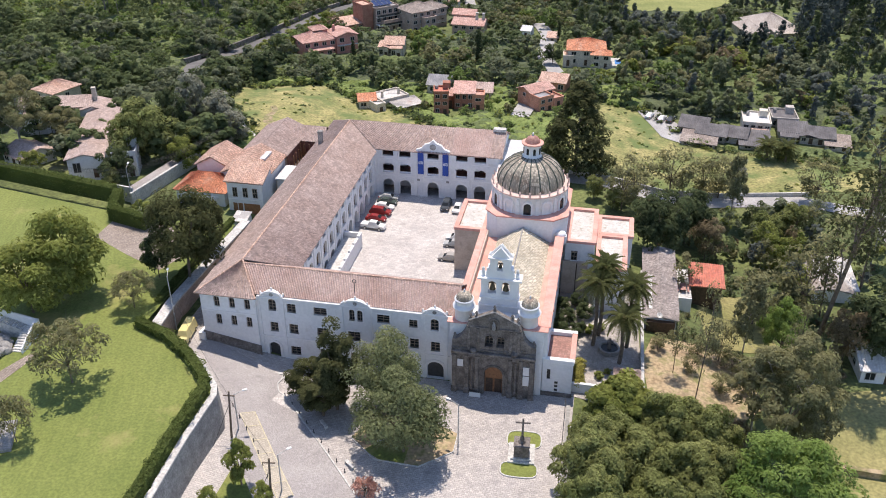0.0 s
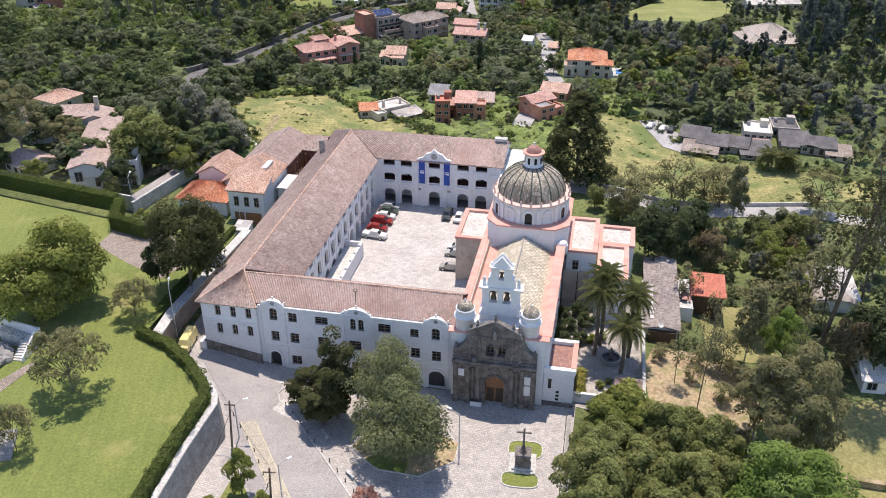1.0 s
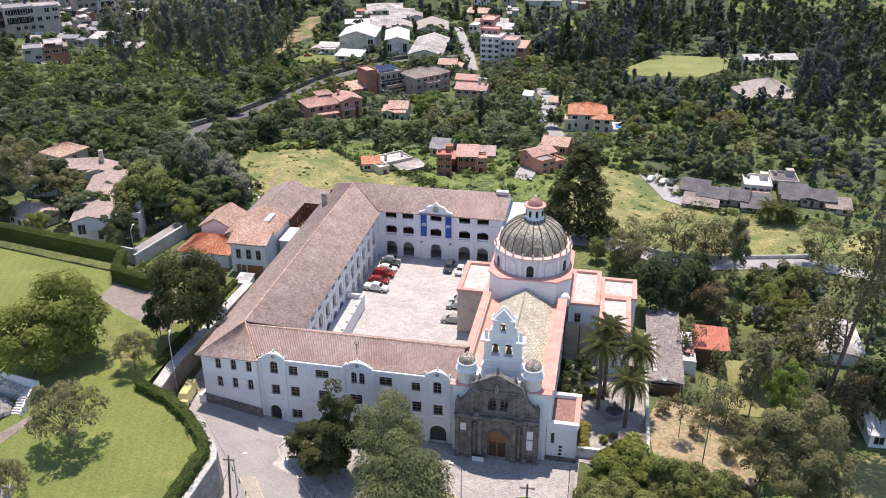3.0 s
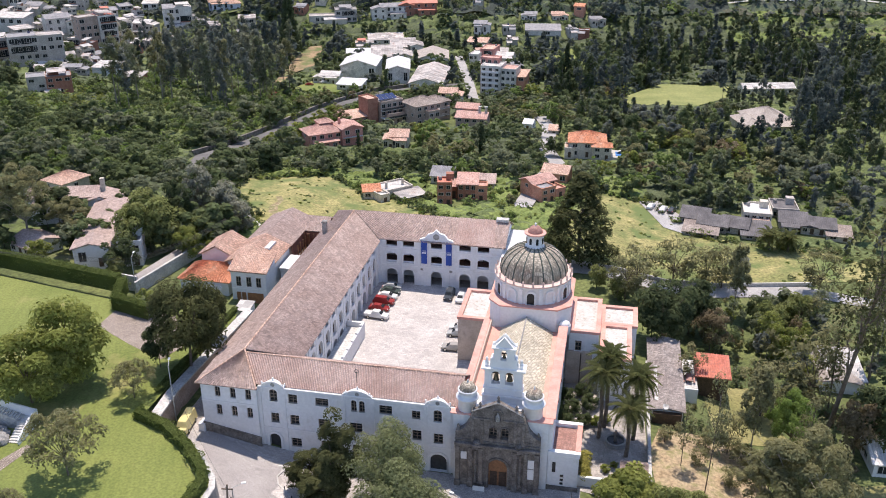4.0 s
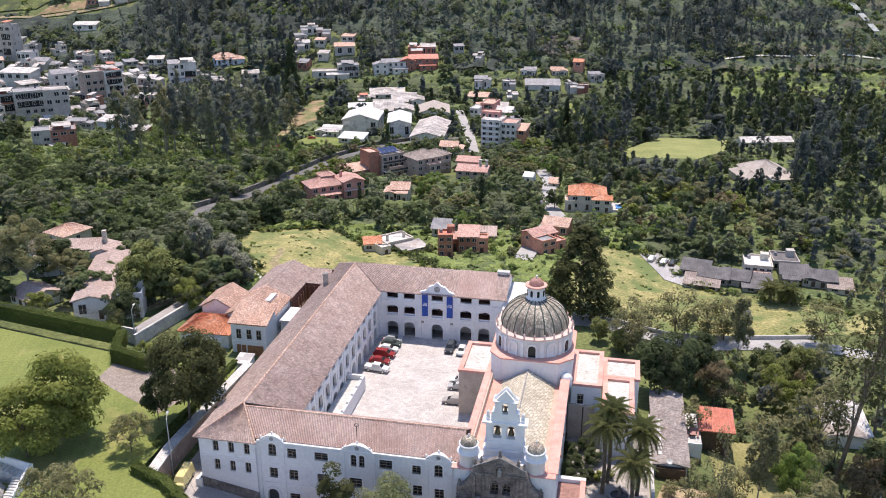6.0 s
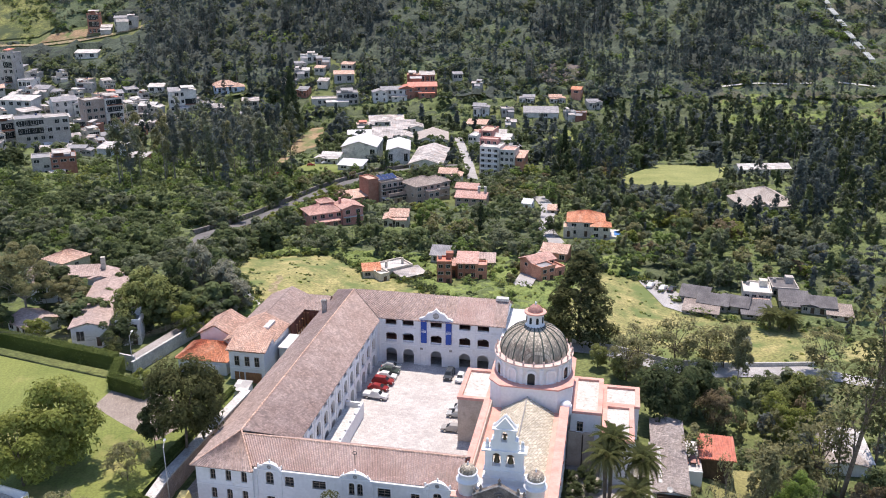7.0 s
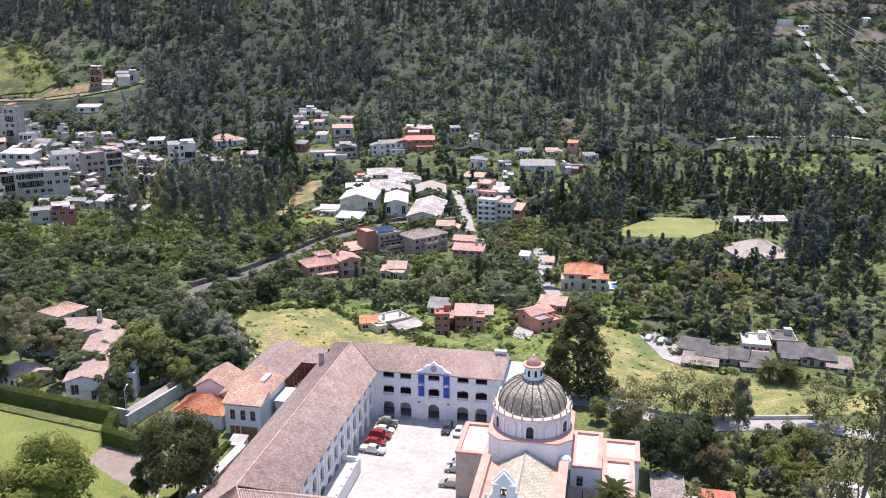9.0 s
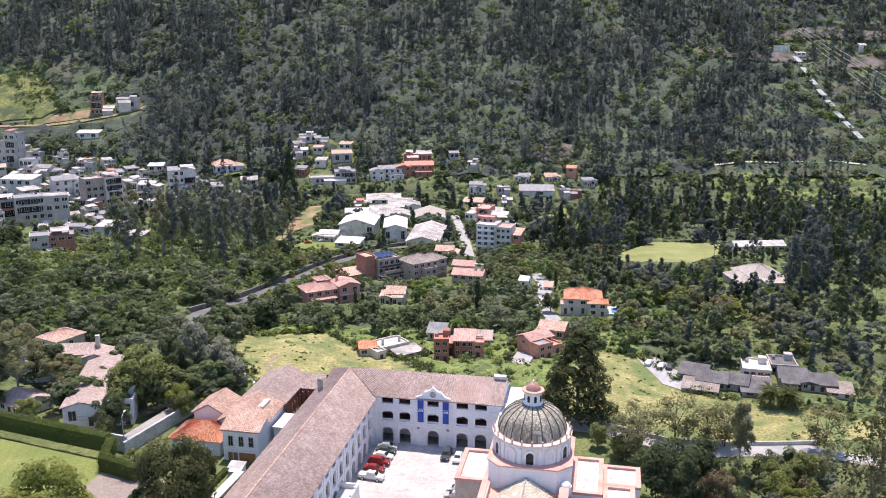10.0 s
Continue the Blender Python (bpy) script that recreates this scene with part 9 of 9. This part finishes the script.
kiosk, w, d = annex(25.3, 28.6, 4.2, 7.2, 0.0, 2.3, "hip", WHITE_WALL, ROOF_OLD, "small white gatehouse with a hipped tile roof", 1.0)
window(kiosk, pose(0, -d / 2 - 0.1, 0), 0.2, 1.2, 1.2, 0.6, 0, (1, 0), 0.0)
bed = thing("flower_hedge", pose(0, 0, 0), "hedge of yellow flowers against the white wall", "shrub")
rng = np.random.default_rng(5)
c = [(*local(19.6 + 0.3 * rng.normal(), 3.6 + 6.5 * k / 24), 0.9 + 0.5 * rng.random()) for k in range(24)]
f = new("leaves", leaf_mesh("leaves", quads(rng, c, [(0.8, 0.8, 0.9)] * 24, 2600, 0.24), LEAF["yellow"]))
f.parent = bed
range_, w, d = annex(29.9, 35.2, 23.0, 47, -0.4, 2.8, "gable", WHITE_WALL, ROOF_ASH, "long low house with a grey-pink tiled roof", 0.6, turn=90)
for k in range(8):
    part("skylight", one_box(-10 + k * 1.5, -9.0 + k * 1.5, 1.5, 2.1, 3.2, 3.3), CONCRETE, range_)
part("porch", one_box(-12.8, -12.0, -2.4, 2.4, 0, 2.4), DARK_WOOD, range_)
dish = thing("satellite_dish", pose(37.3, 124.0, 3.1, 30), "white satellite dish on the tiled roof", "satellite dish")
part("dish", lathe(bmesh.new(), [(0.0, 0), (0.3, 0.05), (0.55, 0.2), (0.53, 0.23), (0.0, 0.03)], 18), CONCRETE, dish)
part("mast", tube(bmesh.new(), (0, 0, -0.6), (0, 0, 0.05), 0.05, 0.05, 6), IRON, dish)
patio = thing("patio", BASE, "pale concrete patio between tiled house and red shed", "patio", kind="structure")
part("slab", one_box(35.4, 38.4, 32.4, 43.0, -3.5, 0.9), CONCRETE, patio)
part("kerb", one_box(35.4, 38.4, 32.2, 32.4, -3.5, 1.2), WHITE_TRIM, patio)
table = thing("picnic_table", BASE @ pose(36.9, 35.6, 0.9), "dark red-brown wooden picnic table with benches", "table")
part("tabletop", one_box(-0.5, 0.5, -1.3, 1.3, 0.72, 0.78), DOME_RED, table)
for sx in (-0.95, 0.95):
    part("bench", one_box(sx - 0.16, sx + 0.16, -1.3, 1.3, 0.42, 0.47), DOME_RED, table)
for sy in (-0.9, 0.9):
    part("trestle", one_box(-1.0, 1.0, sy - 0.06, sy + 0.06, 0.34, 0.42), DARK_WOOD, table)
    for sx in (-0.4, 0.4):
        part("leg", one_box(sx - 0.06, sx + 0.06, sy - 0.06, sy + 0.06, 0, 0.72), DARK_WOOD, table)
steps = thing("garden_steps", BASE @ pose(28.0, 21.0, 0), "pale garden steps with a white handrail", "steps")
for k in range(6):
    part("step", one_box(-0.9, 0.9, 0.34 * k, 2.1, -0.4, 0.17 * (k + 1)), CONCRETE, steps)
for k in range(5):
    part("post", one_box(-1.05, -0.95, 0.5 * k, 0.5 * k + 0.1, 0, 1.0 + 0.22 * k), WHITE_TRIM, steps)
shed, w, d = annex(38.5, 44.0, 36.4, 42.4, -3.5, 5.2, "shed", DARK_WOOD, ROOF_RED, "open shed with a bright red sheet roof", 1.0)
gh, w, d = annex(62.5, 69.5, 46, 57, -5.5, 3.0, "gable", WHITE_WALL, ROOF_SAND, "pale greenhouse roof between trees", 0.8, turn=90)

kerb_line = bare("road_kerb", ribbon([(-25.3, 110.5), (-26.2, 108.6), (-25.7, 106.8), (-24.2, 105.3), (-20.2, 99.1), (-16.6, 93.4), (-12.3, 86.2), (-10.5, 83.2)], 0.22, lambda x, y: height(x, y) - 0.2, lambda x, y: height(x, y) + 0.22), CONCRETE)
tagged(kerb_line, "pale stone kerb between road and forecourt", "kerb", kind="structure")

# ---------------- stairs on the lawn's west side ----------------
st = thing("garden_stairs", pose(-65.0, 107.0, 8.0, 0, 0, -6), "white-walled garden stairs turning beside grey rocks", "stairs")
for i in range(8):
    part("step", one_box(-0.9, 0.9, 0.45 * i, 0.45 * i + 0.47, -0.2, 0.18 * (i + 1)), CONCRETE, st)
    part("step", one_box(-1.3 - 0.45 * i, -0.85 - 0.45 * i, 3.62, 5.2, -0.2, 1.44 + 0.18 * (i + 1)), CONCRETE, st)
part("landing", one_box(-0.85, 0.9, 3.62, 5.2, -0.2, 1.44), CONCRETE, st)


def parapet(a, b, thick, za, zb):
    bm = bmesh.new()
    d = (Vector(b) - Vector(a)).normalized()
    k = Vector((-d.y, d.x)) * thick / 2
    a, b = Vector(a), Vector(b)
    low = [bm.verts.new((p.x, p.y, -0.4)) for p in (a - k, b - k, b + k, a + k)]
    top = [bm.verts.new((p.x, p.y, z)) for p, z in ((a - k, za), (b - k, zb), (b + k, zb), (a + k, za))]
    bm.faces.new(low[::-1])
    bm.faces.new(top)
    for i in range(4):
        bm.faces.new((low[i], low[(i + 1) % 4], top[(i + 1) % 4], top[i]))
    return bm


part("parapet", parapet((1.05, -0.3), (1.05, 3.8), 0.25, 0.9, 2.6), WHITEWASH, st)
part("parapet", parapet((1.05, 3.8), (1.05, 5.5), 0.25, 2.6, 2.6), WHITEWASH, st)
part("parapet", parapet((0.92, 5.35), (-5.6, 5.35), 0.25, 2.6, 4.3), WHITEWASH, st)
rnd = random.Random(6)
for i in range(26):
    rx, ry = rnd.uniform(-6.5, -1.2), rnd.uniform(-4.5, 3.3)
    if rx > -2 and ry < -1:
        rx -= 2
    bm = bmesh.new()
    bmesh.ops.create_icosphere(bm, subdivisions=2, radius=rnd.uniform(0.7, 1.4))
    for v in bm.verts:
        v.co *= 1 + 0.35 * noise.noise(v.co * 1.3 + Vector((i * 3.1, 0, 0)))
        v.co.z *= 0.7
    rock = thing("boulder", pose(-65 + rx, 107 + ry, 8.2 + max(0.0, (-rx - 1) * 0.3) * max(0, 1 - abs(ry) / 6), 0, 0, rnd.uniform(0, 360)), "rough grey boulder piled beside the garden stairs", "rock", "rocks by the stairs")
    part("stone", bm, GREY_STONE, rock)
ter = thing("stone_terrace", pose(-60.5, 88.5, 8.0, 0, 0, 15), "grey stone terrace slab on the lawn", "terrace")
part("slab", one_box(-6, 3, -4, 2, -0.5, 0.5), GREY_STONE, ter)
draped("garden_path", [(-66.0, 101.5), (-62.8, 106.6), (-61.6, 106.0), (-65.4, 97)], PEBBLE, "narrow stony path to the garden stairs", "path", flat=8.0, lift=0.1, step=6)
pv = bare("garden_edge", ribbon([(54, 97.4), (57, 96.6), (70, 93.4)], 0.9, -7, -4.75), TRACK)
tagged(pv, "pale concrete path along the dry lawn", "path", kind="structure")
vw = bare("valley_wall", ribbon([(-88, 288), (-79, 309), (-73, 331), (-66, 355), (-58, 384), (-48, 408), (-36, 434), (-12, 452)], 0.8, lambda x, y: height(x, y) - 2, lambda x, y: height(x, y) + 2.0), DARK_STONE)
tagged(vw, "grey retaining wall along the valley road", "wall", kind="structure")
fence = bare("road_wall", ribbon([(30, 188.8), (40, 186.2), (52, 185.6), (64, 185.6), (76, 186), (88, 186.4)], 0.4, lambda x, y: height(x, y) - 1, lambda x, y: height(x, y) + 1.1), CONCRETE)
tagged(fence, "low pale wall along the road", "wall", kind="structure")


# ---------------- vehicles ----------------
GLOSS = {}


def paint(name, colour):
    if name not in GLOSS:
        GLOSS[name] = material("paint_" + name, tuple(c * 0.9 for c in colour), colour, 2.0, 0.25)
    return GLOSS[name]


RUBBER = material("rubber", (0.015, 0.015, 0.015), (0.03, 0.03, 0.03), 3, 0.8)
CHROME = material("rim_metal", (0.5, 0.5, 0.5), (0.6, 0.6, 0.6), 3, 0.3, metal=0.9)
LAMP_GLASS = material("lamp_glass", (0.7, 0.7, 0.7), (0.8, 0.8, 0.8), 3, 0.1)
RED_GLASS = material("red_lamp", (0.4, 0.02, 0.02), (0.5, 0.03, 0.03), 3, 0.2)


def body_mesh(profile, wide, taper=0.0):
    """A car body from its side outline, narrower towards the top."""
    bm = bmesh.new()
    top = max(z for _, z in profile)
    sides = []
    for s in (-1, 1):
        sides.append([bm.verts.new((x, s * (wide / 2 - taper * max(0, z - 0.8) / max(0.1, top - 0.8)), z)) for x, z in profile])
    n = len(profile)
    for i in range(n):
        bm.faces.new((sides[0][i], sides[0][(i + 1) % n], sides[1][(i + 1) % n], sides[1][i]))
    bm.faces.new(sides[0])
    bm.faces.new(sides[1][::-1])
    bmesh.ops.recalc_face_normals(bm, faces=list(bm.faces))
    bmesh.ops.bevel(bm, geom=list(bm.edges), offset=0.05, segments=2, affect="EDGES")
    return bm


def car(x, y, z, yaw, colour, rgb, kind, label):
    ob = thing("car" if kind != "van" else "van", pose(x, y, z, 0, 0, yaw), label, "car" if kind != "van" else "van", "parked cars")
    m = paint(colour, rgb)
    if kind == "van":
        L_, wd, prof, glass = 5.0, 1.9, [(-2.5, 0.35), (2.5, 0.35), (2.5, 1.1), (2.1, 1.25), (1.7, 2.15), (-2.4, 2.2), (-2.5, 1.2)], [(-2.2, 1.35), (1.85, 1.35), (1.6, 1.95), (-2.2, 2.0)]
    elif kind == "pickup":
        L_, wd, prof, glass = 5.1, 1.8, [(-2.55, 0.45), (2.55, 0.45), (2.55, 0.95), (1.3, 1.1), (0.75, 1.7), (-0.7, 1.72), (-0.9, 1.1), (-2.55, 1.1)], [(-0.75, 1.15), (1.15, 1.15), (0.7, 1.62), (-0.62, 1.64)]
    elif kind == "suv":
        L_, wd, prof, glass = 4.5, 1.8, [(-2.2, 0.4), (2.25, 0.4), (2.25, 0.9), (1.2, 1.05), (0.55, 1.68), (-1.7, 1.72), (-2.2, 1.05)], [(-1.95, 1.1), (1.05, 1.1), (0.5, 1.6), (-1.6, 1.63)]
    else:
        L_, wd, prof, glass = 4.2, 1.7, [(-2.1, 0.35), (2.1, 0.35), (2.1, 0.75), (1.1, 0.9), (0.4, 1.42), (-1.0, 1.45), (-1.7, 0.95), (-2.1, 0.9)], [(-1.5, 0.97), (0.95, 0.97), (0.35, 1.36), (-0.95, 1.38)]
    body = part("body", body_mesh(prof, wd, 0.28), m, ob, smooth=False)
    part("side_windows", body_mesh(glass, wd - 0.16, 0.2), GLASS, body)
    part("windscreen", slab(bmesh.new(), [(glass[1][0] + 0.16, -wd * 0.36, glass[1][1] + 0.02), (glass[1][0] + 0.16, wd * 0.36, glass[1][1] + 0.02), (glass[2][0] + 0.12, wd * 0.32, glass[2][1]), (glass[2][0] + 0.12, -wd * 0.32, glass[2][1])], 0.03), GLASS, body)
    for s in (-1, 1):
        for wx in (-L_ * 0.3, L_ * 0.31):
            wheel = part("wheel", shifted(lathe(bmesh.new(), [(0.0, -0.1), (0.26, -0.11), (0.34, -0.08), (0.34, 0.08), (0.26, 0.11), (0.0, 0.1)], 16), pose(wx, s * (wd / 2 - 0.06), 0.34, 90)), RUBBER, ob)
            part("rim", shifted(lathe(bmesh.new(), [(0.0, 0.03), (0.2, 0.02), (0.2, -0.02), (0.0, -0.03)], 12), pose(wx, s * (wd / 2 + 0.05), 0.34, 90)), CHROME, wheel)
        part("headlight", one_box(L_ / 2 - 0.06, L_ / 2 + 0.02, s * wd * 0.36 - 0.17, s * wd * 0.36 + 0.17, 0.66, 0.82), LAMP_GLASS, ob)
        part("tail_light", one_box(-L_ / 2 - 0.02, -L_ / 2 + 0.08, s * wd * 0.4 - 0.1, s * wd * 0.4 + 0.1, 0.75, 0.95), RED_GLASS, ob)
    for ex in (L_ / 2, -L_ / 2):
        part("bumper", one_box(ex - 0.08, ex + 0.08, -wd * 0.46, wd * 0.46, 0.38, 0.58, 0.03), m, ob)
    return ob


def court_car(u, v, turn, *rest):
    p = BASE @ Vector((u, v, 0))
    car(p.x, p.y, 2.07, turn - 11, *rest)


court_car(-24.9, 45.6, -6, "white", (0.72, 0.72, 0.7), "pickup", "white pickup parked beside the arcade")
court_car(-25.2, 48.9, -4, "red", (0.27, 0.03, 0.028), "saloon", "red saloon car parked beside the arcade")
court_car(-25.0, 51.9, -3, "red", (0.27, 0.03, 0.028), "suv", "dark red sport utility car beside the arcade")
court_car(-24.9, 54.5, -3, "white", (0.72, 0.72, 0.7), "saloon", "white saloon car parked beside the arcade")
court_car(-24.8, 56.9, -3, "green", (0.05, 0.07, 0.06), "saloon", "dark green saloon car parked in the court")
court_car(-25.0, 59.0, 2, "silver", (0.42, 0.43, 0.42), "saloon", "silver saloon car parked beneath the corner")
court_car(-11.9, 57.5, -92, "dark", (0.05, 0.06, 0.07), "suv", "dark grey car parked below the banners")
court_car(-9.3, 56.8, -92, "white", (0.72, 0.72, 0.7), "saloon", "white car parked against the church")
court_car(-7.2, 44.0, 182, "white", (0.72, 0.72, 0.7), "saloon", "white car parked against the church wall")
court_car(-7.2, 41.5, 182, "silver", (0.42, 0.43, 0.42), "saloon", "silver car parked against the church wall")
court_car(-7.2, 36.0, 180, "champagne", (0.36, 0.34, 0.31), "saloon", "beige-grey saloon car against the church")
for cx, cy, yw, name, rgb in ((59.6, 236.5, 60, "white", (0.72, 0.72, 0.7)), (62.6, 234.0, 60, "white", (0.72, 0.72, 0.7)), (64.9, 233.2, 60, "dark", (0.05, 0.06, 0.07))):
    car(cx, cy, height(cx, cy) + 0.3, yw, name, rgb, "saloon", name + " car parked on the lane's parking place")
for cx, cy, yw in ((-72, 452, 10), (-66, 462, 40), (-84, 420, 60)):
    car(cx, cy, height(cx, cy) + 0.75, yw, "red" if cx < -70 else "silver", (0.27, 0.03, 0.028) if cx < -70 else (0.42, 0.43, 0.42), "saloon", "small car parked beside the factory lawn")
vx, vy = -42.3, 117.6
car(vx, vy, height(vx, vy) + 0.07, -95, "yellow", (0.75, 0.65, 0.3), "van", "yellow minibus parked on the sloping road")

# ---------------- roofed stair flights on the mountainside ----------------
PALE_SHEET = material("pale_sheet", (0.27, 0.29, 0.27), (0.38, 0.4, 0.375), 0.2, 0.6, 1.0)
def shelter(x, y, z):
    ob = thing("stair_shelter", pose(x, y, z), "long grey sheet roof over a hillside stair flight", "shelter", "roofed stair flights")
    part("roof", slab(bmesh.new(), [(-1.9, 4.2, 2.4), (0.2, -4.2, -2.2), (5.0, -3.6, -2.2), (2.9, 4.8, 2.4)], 0.4), PALE_SHEET, ob)
    for sx, sy, sz in ((0.4, -5, -3.0), (4.6, -5, -3.0), (-1.8, 5, 2.6), (2.6, 5, 2.6)):
        part("post", tube(bmesh.new(), (sx, sy, -14), (sx, sy, sz - 0.4), 0.3, 0.3, 5), CONCRETE, ob)


for k in range(8):
    sx, sy = 316.5 + 1.6 * k, 797 - 15.2 * k
    shelter(sx, sy, height(sx, sy) + 7.0)
